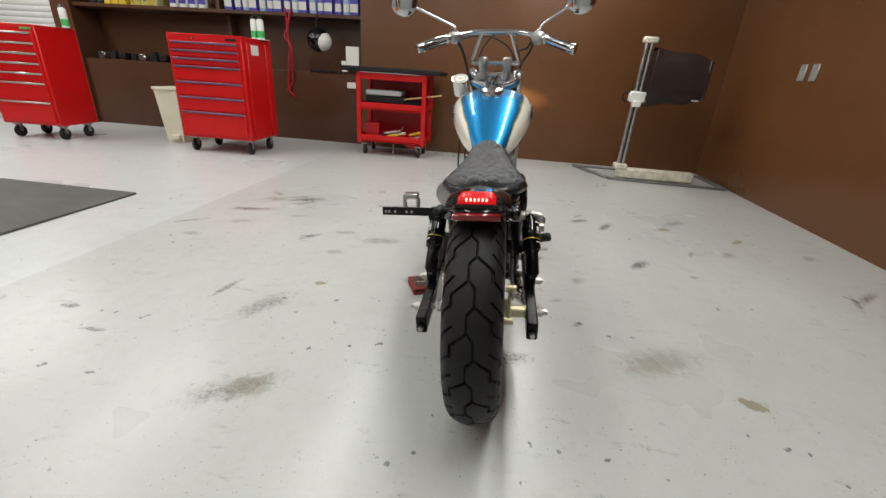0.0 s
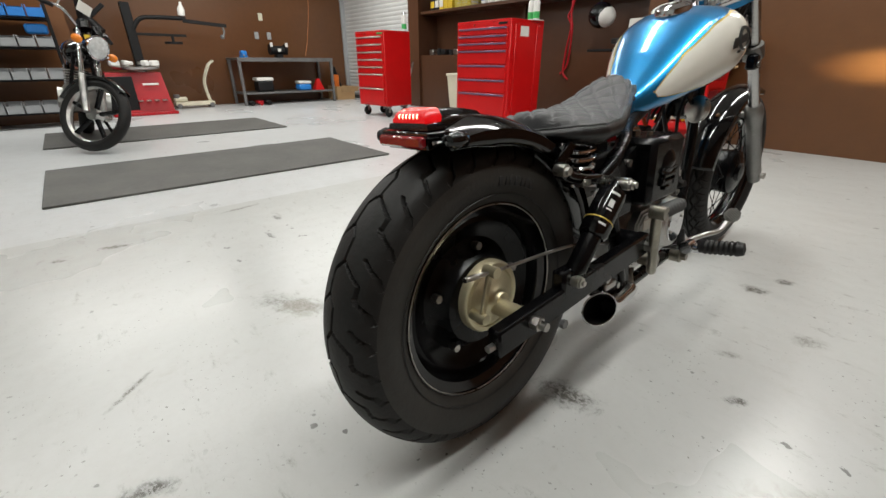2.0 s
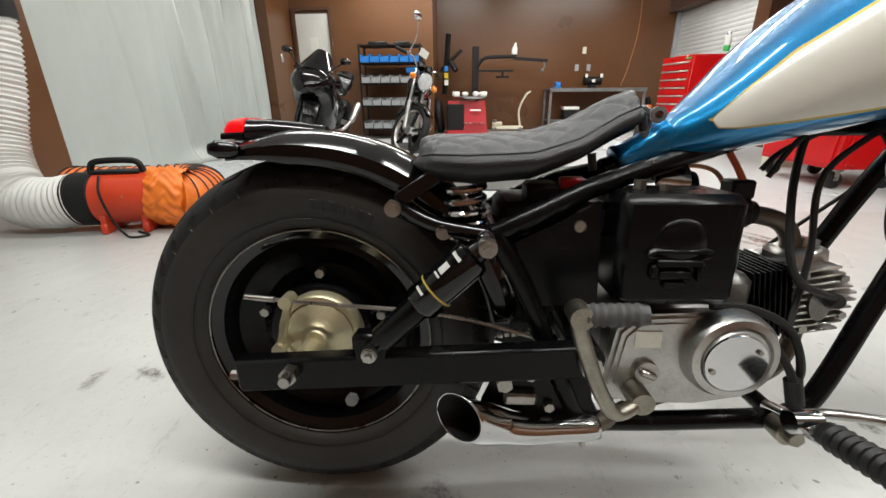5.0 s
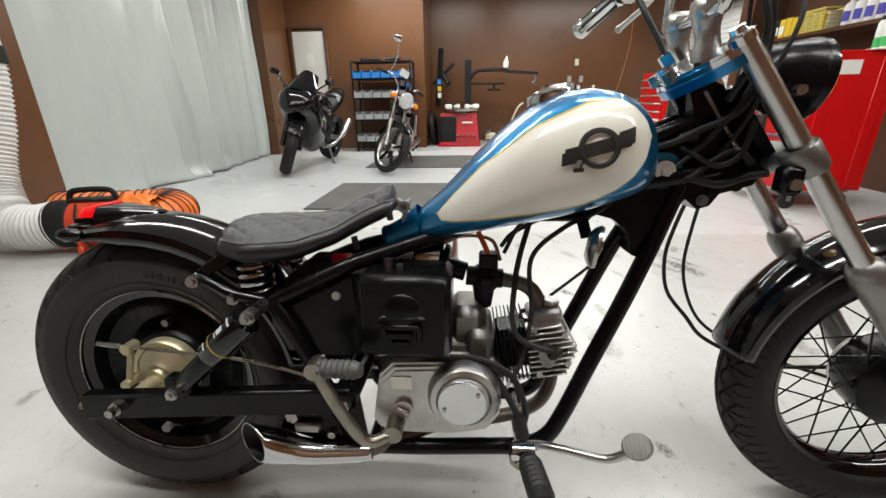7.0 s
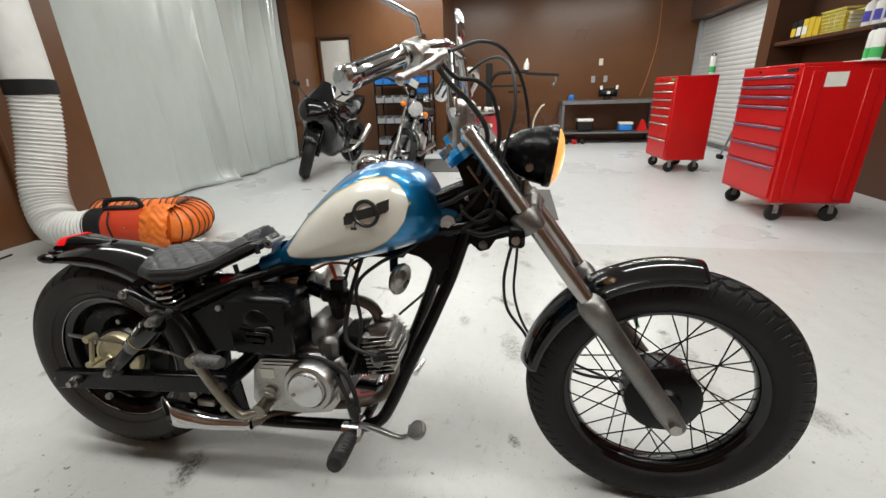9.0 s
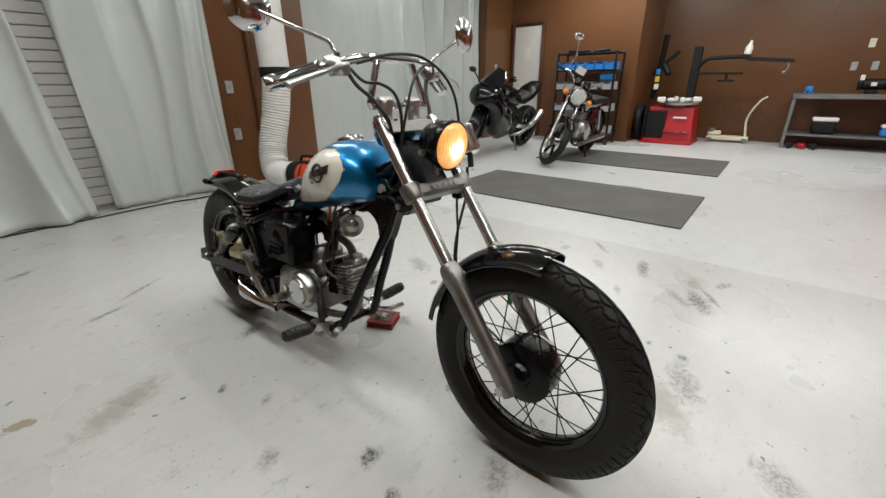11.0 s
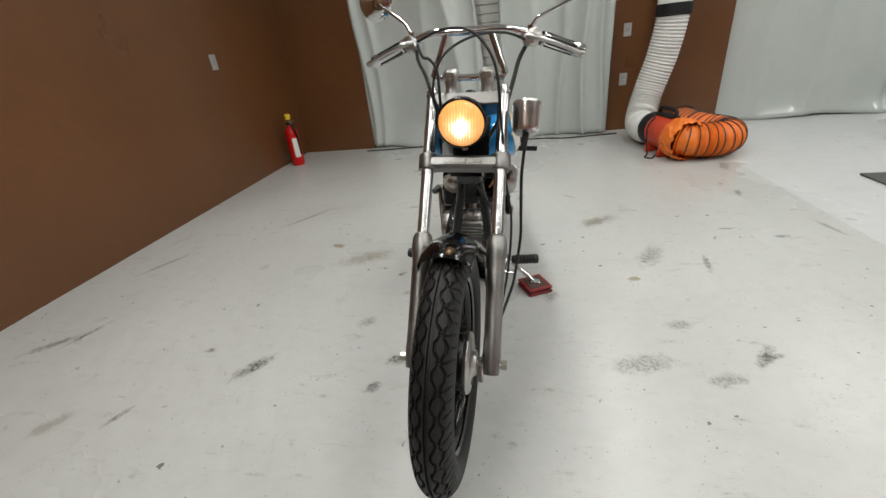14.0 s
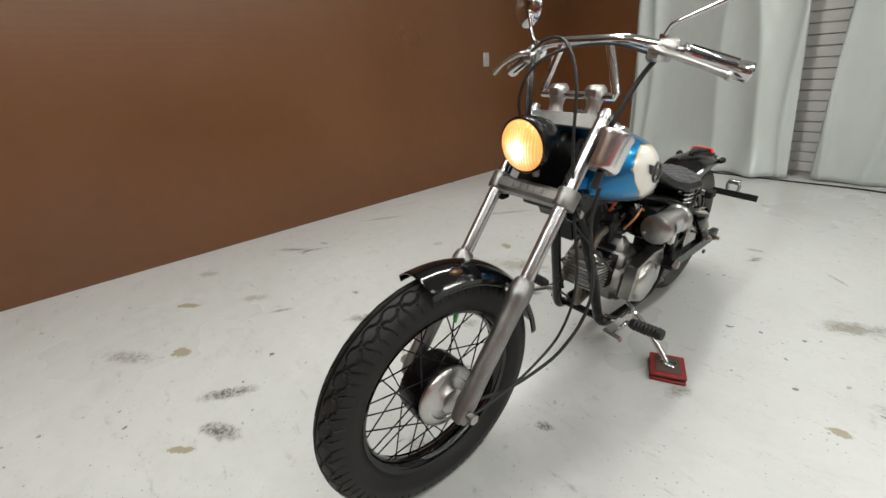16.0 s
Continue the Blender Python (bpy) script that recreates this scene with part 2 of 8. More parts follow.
DARK_PIPE = material("heat_stained_pipe", (0.17, 0.145, 0.12), 0.48, 0.8, 0.25, 25, 0.15, 150)
ZINC = material("zinc_plate", (0.56, 0.55, 0.53), 0.5, 0.7, 0.15, 40, 0.05, 200)
KICK_STEEL = material("grimy_steel", (0.30, 0.28, 0.235), 0.36, 1, 0.3, 30, 0.12, 200, 0, 0.12)
GREY_RUBBER = material("worn_grey_rubber", (0.06, 0.06, 0.06), 0.6, 0, 0.2, 30, 0.1, 200)
FORK_CHROME = material("dull_fork_chrome", (0.47, 0.465, 0.46), 0.24, 1, 0.08, 14, 0.02, 160, 0, 0.04)
PAD_RED = material("worn_red_rubber", (0.20, 0.012, 0.012), 0.5, 0, 0.3, 30, 0.15, 120)
PAD_TOP = material("worn_brown_rubber", (0.07, 0.042, 0.034), 0.65, 0, 0.35, 40, 0.2, 160)
RED_RUBBER = material("orange_fuel_hose", (0.7, 0.12, 0.03), 0.4)


def brown_panel(name, col):
    """Glossy painted wall panel with fine horizontal ripple and scuffs."""
    mt = material(name, col, 0.3, 0, 0.13, 1.1, 0, 90, 0.0, 0.07)
    nt = mt.node_tree
    N, L = nt.nodes, nt.links
    bs = N["Principled BSDF"]
    tc = N.new("ShaderNodeTexCoord")
    wv = N.new("ShaderNodeTexWave")
    wv.wave_type, wv.bands_direction = "BANDS", "Z"
    wv.inputs["Scale"].default_value, wv.inputs["Distortion"].default_value = 9.0, 1.2
    wv.inputs["Detail"].default_value, wv.inputs["Detail Scale"].default_value = 3, 0.6
    L.new(tc.outputs["Object"], wv.inputs["Vector"])
    ns = N.new("ShaderNodeTexNoise")
    ns.inputs["Scale"].default_value, ns.inputs["Detail"].default_value = 70, 3
    L.new(tc.outputs["Object"], ns.inputs["Vector"])
    b1, b2 = N.new("ShaderNodeBump"), N.new("ShaderNodeBump")
    b1.inputs["Strength"].default_value, b1.inputs["Distance"].default_value = 0.035, 0.004
    b2.inputs["Strength"].default_value, b2.inputs["Distance"].default_value = 0.08, 0.002
    L.new(wv.outputs["Fac"], b1.inputs["Height"])
    L.new(ns.outputs[0], b2.inputs["Height"])
    L.new(b1.outputs[0], b2.inputs["Normal"])
    L.new(b2.outputs[0], bs.inputs["Normal"])
    return mt


BROWN = brown_panel("brown_wall_paint", (0.116, 0.047, 0.0165))
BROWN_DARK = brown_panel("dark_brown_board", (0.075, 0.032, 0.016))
WHITE_WALL = material("off_white_paint", (0.6, 0.59, 0.56), 0.55, 0, 0.05, 3, 0.05, 90)


def plastic_sheet(name):
    """Translucent grey-white tarpaulin with soft sheen."""
    mt = material(name, (0.44, 0.475, 0.455), 0.2, 0, 0.06, 1.6, 0.2, 5, 0.0, 0.06, 0.55, (1, 1, 0.45))
    bs = mt.node_tree.nodes["Principled BSDF"]
    bs.inputs["Subsurface Weight"].default_value = 0.0
    return mt


SHEET = plastic_sheet("plastic_sheet")


def mat_rubber():
    return material("ribbed_rubber_mat", (0.075, 0.073, 0.067), 0.7, 0, 0.3, 3.5, 0.3, 130)


MAT = mat_rubber()

# marks on the floor: x, y, half length, half width, turn in degrees
OIL_SPOTS = [
    (0.80, 1.185, 0.08, 0.032, 50), (0.30, 1.258, 0.03, 0.022, 40), (0.745, 1.80, 0.10, 0.03, 60), (1.043, 1.097, 0.024, 0.014, 10),
    (0.575, 1.865, 0.07, 0.03, 30), (-1.54, 0.145, 0.035, 0.018, 0), (-1.33, 0.035, 0.045, 0.012, 5), (0.11, 0.21, 0.07, 0.04, 15),
    (-0.25, -0.57, 0.045, 0.02, 70), (0.63, -1.40, 0.08, 0.028, 25), (-0.13, 1.125, 0.028, 0.016, 30), (-0.814, 1.738, 0.024, 0.018, 20),
    (-0.844, 1.613, 0.016, 0.012, 0), (0.373, 0.486, 0.026, 0.014, 40), (0.247, 1.12, 0.04, 0.03, 20), (-1.34, 1.72, 0.13, 0.045, 25),
    (-1.60, 1.40, 0.12, 0.035, 15), (-1.02, 1.056, 0.07, 0.024, 55),
]
SMUDGES = [
    (-0.865, 0.33, 0.12, 0.05, 60), (-0.70, -0.12, 0.14, 0.05, 35), (-0.22, -0.70, 0.045, 0.022, 10), (0.07, 1.435, 0.08, 0.04, 25),
    (0.43, 0.89, 0.05, 0.03, 40), (-0.37, 2.05, 0.09, 0.05, 30), (1.265, 2.03, 0.12, 0.04, 35), (-0.62, 1.11, 0.12, 0.045, 10),
    (-0.854, 1.174, 0.07, 0.028, 15), (-1.241, 1.365, 0.06, 0.02, 25), (-1.508, 1.174, 0.08, 0.03, 30), (-1.638, 0.913, 0.05, 0.03, 0),
    (-0.66, 1.772, 0.13, 0.05, 20), (-0.803, 0.889, 0.05, 0.028, 15), (1.88, 1.58, 0.06, 0.03, 40), (-1.328, 1.629, 0.10, 0.03, 40),
    (-0.35, 0.69, 0.05, 0.03, 70), (0.305, 0.664, 0.03, 0.016, 30),
    (-1.79, -1.09, 0.123, 0.04, 73),
]
SCUFFS = [
    (0.465, -0.474, 0.12, 0.015, 16), (0.278, -0.637, 0.14, 0.013, 30), (1.853, 1.09, 0.11, 0.026, 42), (1.886, 0.342, 0.15, 0.018, 62),
    (1.16, 1.438, 0.05, 0.012, 65), (-1.09, 0.413, 0.09, 0.016, 80), (-1.791, 1.09, 0.10, 0.016, 40), (-1.04, 1.06, 0.05, 0.014, 20),
    (1.265, -0.33, 0.20, 0.02, 55), (-1.42, 1.76, 0.12, 0.016, 30), (1.74, 1.0, 0.10, 0.014, 70),
    (-0.58, -0.56, 0.06, 0.009, 135), (-1.81, 0.05, 0.10, 0.015, 101), (-1.63, -0.51, 0.055, 0.02, 74), (-1.6, -0.69, 0.03, 0.016, 74), (-1.62, 1.79, 0.06, 0.024, -20),
]
TAN_PATCHES = [
    (0.855, 0.147, 0.052, 0.03, -20), (1.145, 1.864, 0.05, 0.034, 30), (1.564, 1.758, 0.07, 0.022, 45), (-0.73, 0.55, 0.032, 0.02, 20),
    (0.59, 1.98, 0.05, 0.016, 45),
]
DUSTY = [(0.62, 0.30, 0.17, 0.065, 25), (-0.50, 1.74, 0.15, 0.06, 30), (1.386, 1.488, 0.07, 0.03, 50), (-0.666, -0.105, 0.08, 0.05, 20), (-1.55, 1.66, 0.09, 0.04, 10)]
STAINS = [(*m, 0.97, 0.0) for m in OIL_SPOTS] + [(*m, 0.62, 0.15) for m in SMUDGES] + [(*m, 0.85, 0.12) for m in SCUFFS] + [(*m, 0.85, 0.95) for m in TAN_PATCHES] + [(*m, 0.48, 0.6) for m in DUSTY]


def floor_paint():
    mt = material("grey_floor_paint", (0.46, 0.465, 0.455), 0.29, 0, 0.08, 0.8, 0.11, 52, 0.0, 0.08)
    nt = mt.node_tree
    N, L = nt.nodes, nt.links
    bs = N["Principled BSDF"]
    base = bs.inputs["Base Color"].links[0].from_socket
    tc = N.new("ShaderNodeTexCoord")
    sep = N.new("ShaderNodeSeparateXYZ")
    L.new(tc.outputs["Object"], sep.inputs[0])

    def math_node(op, a, b=None, c=None, clamp=False):
        nd = N.new("ShaderNodeMath")
        nd.operation, nd.use_clamp = op, clamp
        for i, q in enumerate((a, b, c)):
            if q is None:
                continue
            if isinstance(q, (int, float)):
                nd.inputs[i].default_value = q
            else:
                L.new(q, nd.inputs[i])
        return nd.outputs[0]

    def noise_node(scale, detail=5, rough=0.6, stretch=None, dist=0.0):
        nd = N.new("ShaderNodeTexNoise")
        nd.inputs["Scale"].default_value, nd.inputs["Detail"].default_value = scale, detail
        nd.inputs["Roughness"].default_value = rough
        nd.inputs["Distortion"].default_value = dist
        if stretch:
            mp = N.new("ShaderNodeMapping")
            mp.inputs["Scale"].default_value = stretch
            mp.inputs["Rotation"].default_value = (0, 0, 0.5)
            L.new(tc.outputs["Object"], mp.inputs[0])
            L.new(mp.outputs[0], nd.inputs["Vector"])
        else:
            L.new(tc.outputs["Object"], nd.inputs["Vector"])
        return nd.outputs[0]

    def ramp(v, lo, hi):
        nd = N.new("ShaderNodeMapRange")
        nd.interpolation_type = "SMOOTHSTEP"
        nd.inputs[1].default_value, nd.inputs[2].default_value = lo, hi
        L.new(v, nd.inputs[0])
        return nd.outputs[0]

    def over(under, fac, col):
        mx = N.new("ShaderNodeMix")
        mx.data_type = "RGBA"
        L.new(fac, mx.inputs[0])
        L.new(under, mx.inputs[6])
        mx.inputs[7].default_value = (*col, 1)
        return mx.outputs[2]

    grit = noise_node(62, 6, 0.78)
    fine = noise_node(24, 5, 0.7, None, 0.8)
    # the bay beyond x = -1.91 has a newer, paler coat
    far_bay = math_node("SUBTRACT", 1.0, ramp(sep.outputs[0], -1.914, -1.902))
    col = over(base, math_node("MULTIPLY", far_bay, 0.85), (0.55, 0.56, 0.57))
    near_bay = math_node("MULTIPLY_ADD", far_bay, -0.65, 1.0)
    # cloudy wear, scuff smears, specks
    col = over(col, math_node("MULTIPLY", ramp(noise_node(9, 7, 0.72), 0.38, 0.75), 0.22), (0.31, 0.305, 0.285))
    fleck = math_node("MULTIPLY", ramp(noise_node(95, 2, 0.5), 0.66, 0.72), ramp(noise_node(6, 5, 0.65), 0.42, 0.62))
    col = over(col, math_node("MULTIPLY", fleck, 0.75), (0.12, 0.115, 0.10))
    col = over(col, math_node("MULTIPLY", ramp(noise_node(1.1, 7, 0.6, (1, 1.6, 1)), 0.5, 0.78), 0.2), (0.27, 0.262, 0.24))
    smear = math_node("MULTIPLY", ramp(noise_node(3.6, 6, 0.7, (1.0, 3.4, 1), 0.2), 0.56, 0.84), ramp(grit, 0.50, 0.60))
    col = over(col, math_node("MULTIPLY", math_node("MULTIPLY", smear, 0.5), near_bay), (0.14, 0.13, 0.115))
    streak = math_node("MULTIPLY", ramp(noise_node(5.2, 7, 0.72, (1.0, 3.6, 1), 0.2), 0.555, 0.75), ramp(noise_node(21, 6, 0.75), 0.42, 0.62))
    col = over(col, math_node("MULTIPLY", math_node("MULTIPLY", streak, 0.9), near_bay), (0.17, 0.16, 0.14))
    tanned = math_node("MULTIPLY", ramp(noise_node(3.0, 7, 0.72, (2.2, 1.0, 1), 0.2), 0.565, 0.78), ramp(noise_node(13, 6, 0.75), 0.40, 0.62))
    col = over(col, math_node("MULTIPLY", math_node("MULTIPLY", tanned, 0.5), near_bay), (0.27, 0.235, 0.175))
    speck = math_node("MULTIPLY", ramp(noise_node(24, 2, 0.5), 0.69, 0.72), ramp(noise_node(1.9, 3), 0.45, 0.6))
    col = over(col, math_node("MULTIPLY", speck, 0.8), (0.06, 0.056, 0.05))
    for x, y, a, b, deg, dark, tn in STAINS:
        c, s = math.cos(radians(deg)), math.sin(radians(deg))
        dx, dy = math_node("SUBTRACT", sep.outputs[0], x), math_node("SUBTRACT", sep.outputs[1], y)
        u = math_node("ADD", math_node("MULTIPLY", dx, c / a), math_node("MULTIPLY", dy, s / a))
        v = math_node("ADD", math_node("MULTIPLY", dx, -s / b), math_node("MULTIPLY", dy, c / b))
        r = math_node("SQRT", math_node("ADD", math_node("MULTIPLY", u, u), math_node("MULTIPLY", v, v)))
        crisp = tn > 0.6 and a < 0.1
        edge = math_node("ADD", r, math_node("MULTIPLY", math_node("SUBTRACT", fine, 0.5), 2.2))
        body = math_node("SUBTRACT", 1.0, ramp(edge, 0.7 if crisp else 0.3, 0.9 if crisp else 1.3))
        if tn < 0.6:
            body = math_node("MULTIPLY", body, math_node("MULTIPLY_ADD", ramp(grit, 0.46, 0.54), 0.6, 0.4))
        col = over(col, math_node("MULTIPLY", body, dark), tuple(p * (1 - tn) + q * tn for p, q in zip((0.075, 0.07, 0.06), (0.25, 0.215, 0.14))))
    L.new(col, bs.inputs["Base Color"])
    return mt


FLOOR = floor_paint()

# ---- room ----
XR, XL, YF = 2.25, -8.35, 4.18


def wall(name, a, b, mt, label):
    c = [(p + q) / 2 for p, q in zip(a, b)]
    s = [abs(q - p) for p, q in zip(a, b)]
    return solid(name, Shape().box(c, s), mt, label, "wall", kind="structure")


solid("floor", Shape().box(((XR + XL) / 2, 0.85, -0.06), (XR - XL + 0.6, 8.2, 0.12)), FLOOR, "worn light grey painted concrete workshop floor with stains", "floor", kind="structure")
solid("ceiling", Shape().box(((XR + XL) / 2, 0.85, CEIL + 0.06), (XR - XL + 0.6, 8.2, 0.12)), WHITE_WALL, "plain off-white workshop ceiling above the lamps", "ceiling", kind="structure")
wall("wall_east", (XR, -3.1, 0), (XR + 0.15, 4.9, CEIL), BROWN, "glossy brown painted wall panel with a faint ripple")
wall("wall_north", (-1.78, YF, 0), (XR, YF + 0.7, CEIL), BROWN, "glossy brown painted workshop wall beside the shelf recess")
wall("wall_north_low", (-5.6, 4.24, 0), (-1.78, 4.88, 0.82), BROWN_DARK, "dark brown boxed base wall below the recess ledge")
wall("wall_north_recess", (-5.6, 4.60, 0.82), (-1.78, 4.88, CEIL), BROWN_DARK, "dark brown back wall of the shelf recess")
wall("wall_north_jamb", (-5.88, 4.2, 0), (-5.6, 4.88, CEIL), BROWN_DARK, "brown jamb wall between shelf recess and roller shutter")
wall("wall_north_head", (XL, 4.12, 2.1), (-5.88, 4.88, CEIL), BROWN_DARK, "brown boxed head wall above the roller shutter")
wall("wall_west", (XL - 0.15, -0.25, 0), (XL, 4.9, CEIL), BROWN, "glossy brown painted workshop wall behind the bench")
wall("wall_block", (XL - 0.15, -3.1, 0), (-7.0, -0.25, CEIL), BROWN, "brown projecting wall block with the white door")
wall("wall_south", (-7.0, -3.1, 0), (-6.1, -2.62, CEIL), BROWN, "brown wall beside the plastic curtain")
wall("wall_south_backing", (-6.1, -3.3, 0), (-2.32, -3.1, CEIL), WHITE_WALL, "pale wall hidden behind the plastic curtain")
wall("wall_south_pillar", (-2.32, -3.1, 0), (-1.2, -2.62, CEIL), BROWN, "brown wall pier between two plastic curtains")
wall("wall_south_corner", (1.4, -3.1, 0), (XR, -2.45, CEIL), BROWN, "dark brown wall corner beside the plastic curtain")
wall("wall_south_behind", (-1.2, -3.3, 0), (1.4, -3.1, CEIL), WHITE_WALL, "pale wall hidden behind the curtain")

# roller shutter in the north wall
shutter = thing("roller_shutter", "closed light grey slatted steel roller shutter", "roller shutter", kind="structure")
SHUTTER = material("shutter_paint", (0.56, 0.56, 0.55), 0.42, 0.1, 0.06, 4, 0.03, 60)
slat = Shape().grid(lambda u, v: (-8.33 + 2.43 * u, 4.36 - 0.011 * math.sin(math.pi * v) ** 0.6, 0.07 * v), 1, 6)
for i in range(30):
    part("slat", slat, SHUTTER, shutter, m=pose(0, 0, 0.004 + i * 0.07)) if i == 0 else None
first_slat = shutter.children[0]
for i in range(1, 30):
    ob = bpy.data.objects.new("slat", first_slat.data)
    scene.collection.objects.link(ob)
    ob.parent, ob.matrix_basis = shutter, pose(0, 0, 0.004 + i * 0.07)
part("backing", Shape().box((-7.115, 4.39, 1.05), (2.43, 0.02, 2.1)), DARK_STEEL, shutter)
part("guide_rail", Shape().box((-5.9, 4.32, 1.05), (0.05, 0.1, 2.1), 0.004), GREY_PLASTIC, shutter)
part("guide_rail", Shape().box((-8.325, 4.32, 1.05), (0.05, 0.1, 2.1), 0.004), GREY_PLASTIC, shutter)
part("bottom_bar", Shape().box((-7.115, 4.355, 0.035), (2.38, 0.05, 0.07), 0.006), DARK_STEEL, shutter)

# ceiling lamps
for bx, by in BATTENS:
    lampbody = thing("ceiling_light", "white fluorescent batten fixed to the ceiling", "ceiling light", pose(bx, by, CEIL), group="ceiling battens")
    part("housing", Shape().box((0, 0, -0.035), (0.16, 2.4, 0.07), 0.01), WHITE_PLASTIC, lampbody)
    part("end_cap", Shape().box((0, 1.21, -0.05), (0.15, 0.02, 0.09), 0.006), WHITE_PLASTIC, lampbody)
    part("end_cap", Shape().box((0, -1.21, -0.05), (0.15, 0.02, 0.09), 0.006), WHITE_PLASTIC, lampbody)


# ---- plastic curtains ----
def curtain(x0, x1, y, seed, slant0=0.0, slant1=0.0, folds=3.0, depth=0.03, ridges=(), drag=()):
    """ridges: sharp folds, each x at the floor, x at the top, how far it stands out, half width, height of its top."""
    rnd = random.Random(seed)
    ph = [rnd.uniform(0, 6.28) for _ in range(6)]
    width = abs(x1 - x0)
    scallops = max(3, round(width / 0.32))

    def surf(u, v):
        z = CEIL * v + 0.004
        xa, xb = x0 + slant0 * v, x1 + slant1 * v
        x = xa + (xb - xa) * u
        s = u * width
        d = depth * (math.sin(folds * s + ph[0] + 0.3 * v) + 0.5 * math.sin(folds * 2.1 * s + ph[1] - 0.9 * v))
        d += 0.035 * v ** 3 * abs(math.sin(math.pi * scallops * u))
        yy = y + d + 0.012 * math.sin(2.4 * z + ph[3] + 2 * u) + 0.004 * math.sin(7 * z + 9 * s + ph[4]) * (1 - v)
        for xf, xt, out, half, top in ridges:
            k = abs(x - (xf + (xt - xf) * v) - 0.03 * math.sin(3.0 * z + xf * 7)) / half
            yy += out * math.exp(-k ** 1.25) * max(0.0, 1 - (z / top) ** 2)
        for cx, wx, hh, out in drag:
            yy += out * math.exp(-((x - cx) / wx) ** 2) * max(0.0, 1 - z / hh) ** 2
        return (x, yy, z + 0.007 * max(0.0, 1 - z / 0.3) * (1 + math.sin(5.3 * s + ph[5])))

    ob = solid("curtain", Shape().grid(surf, int(width * 64), 64), SHEET, "grey-white translucent plastic sheet hanging in soft folds to the floor", "curtain", "plastic curtains", sharp=180)
    md = ob.modifiers.new("thick", "SOLIDIFY")
    md.thickness = 0.003
    return ob


curtain(0.0, 1.46, -2.5, 3, 0.3, 0.0, 3.4, 0.03, ((1.36, 1.40, 0.06, 0.03, 6.0), (1.24, 1.30, 0.05, 0.035, 6.0), (0.18, 0.80, 0.13, 0.12, 2.4), (0.62, 0.70, 0.05, 0.10, 2.8), (0.04, 0.34, 0.04, 0.03, 6.0)), ((0.85, 0.30, 0.30, 0.20), (0.28, 0.12, 0.35, 0.10)))
curtain(-1.2, -0.14, -2.53, 8, 0.0, 0.1, 5.0, 0.03, ((-1.12, -1.10, 0.06, 0.03, 6.0), (-0.95, -0.93, 0.06, 0.04, 6.0), (-0.72, -0.70, 0.05, 0.035, 6.0), (-0.45, -0.42, 0.03, 0.05, 6.0), (-0.17, -0.08, 0.04, 0.03, 6.0)))
curtain(-6.08, -2.27, -2.72, 5, 0.0, 0.0, 2.3, 0.04, ((-4.02, -4.0, 0.10, 0.035, 2.0), (-3.86, -3.92, -0.05, 0.05, 1.6), (-3.2, -3.25, 0.04, 0.10, 2.4), (-4.45, -4.35, 0.07, 0.09, 6.0), (-4.95, -4.9, 0.07, 0.07, 6.0), (-5.45, -5.4, 0.07, 0.08, 6.0), (-5.85, -5.85, 0.06, 0.05, 6.0), (-3.55, -3.6, 0.05, 0.22, 6.0), (-2.75, -2.7, 0.03, 0.2, 6.0)), ((-3.9, 0.25, 0.22, 0.12), (-4.6, 0.2, 0.2, 0.08), (-3.0, 0.4, 0.25, 0.06)))
louvre = thing("slatted_door", "grey slatted shutter door seen through the curtain gap", "shutter", kind="structure")
part("backing", Shape().box((0.05, -2.78, 1.2), (0.9, 0.02, 2.4)), WHITE_WALL, louvre)
one = part("slat", Shape().box((0.05, -2.755, 0), (0.88, 0.024, 0.078), 0.006), WHITE_WALL, louvre, m=pose(0, 0, 0.06))
for i in range(1, 28):
    ob = bpy.data.objects.new("slat", one.data)
    scene.collection.objects.link(ob)
    ob.parent, ob.matrix_basis = louvre, pose(0, 0, 0.06 + i * 0.083)

# ---- white door in the block wall ----
door = thing("door_1", "plain white flush door in a brown frame", "door", kind="structure")
part("leaf", Shape().box((-6.985, -2.245, 0.98), (0.03, 0.55, 1.94), 0.004), WHITE_WALL, door)
for yy in (-2.545, -1.945):
    part("frame", Shape().box((-6.975, yy, 1.0), (0.06, 0.05, 2.0), 0.004), BROWN_DARK, door)
part("frame", Shape().box((-6.975, -2.245, 2.02), (0.06, 0.65, 0.05), 0.004), BROWN_DARK, door)
part("notice", Shape().box((-6.967, -2.245, 1.5), (0.004, 0.12, 0.2)), PAPER, door)

# ---- floor mats ----
for (ax, bx_, ay, by_) in ((-3.54, -2.46, -0.75, 1.44), (-5.76, -4.62, -0.78, 1.42)):
    solid("floor_mat", Shape().box(((ax + bx_) / 2, (ay + by_) / 2, 0.007), (bx_ - ax, by_ - ay, 0.013), 0.004), MAT, "dusty dark grey rubber mat lying on the floor", "floor mat", group="rubber mats")


# ---- tool cabinets ----
def caster(parent, x, y, r=0.06):
    c = part("caster", Shape().box((x, y, 2 * r + 0.02), (0.07, 0.07, 0.02), 0.004).beam((x - 0.022, y, r), (x - 0.022, y, 2 * r + 0.02), 0.035, 0.006, 0.001, (1, 0, 0)).beam((x + 0.022, y, r), (x + 0.022, y, 2 * r + 0.02), 0.035, 0.006, 0.001, (1, 0, 0)), STEEL, parent)
    part("wheel", Shape().lathe([(0.006, -0.015), (r * 0.8, -0.016), (r, -0.01), (r, 0.01), (r * 0.8, 0.016), (0.006, 0.015)], (x, y, r), (1, 0, 0), 20), SIDE_RUBBER, c)


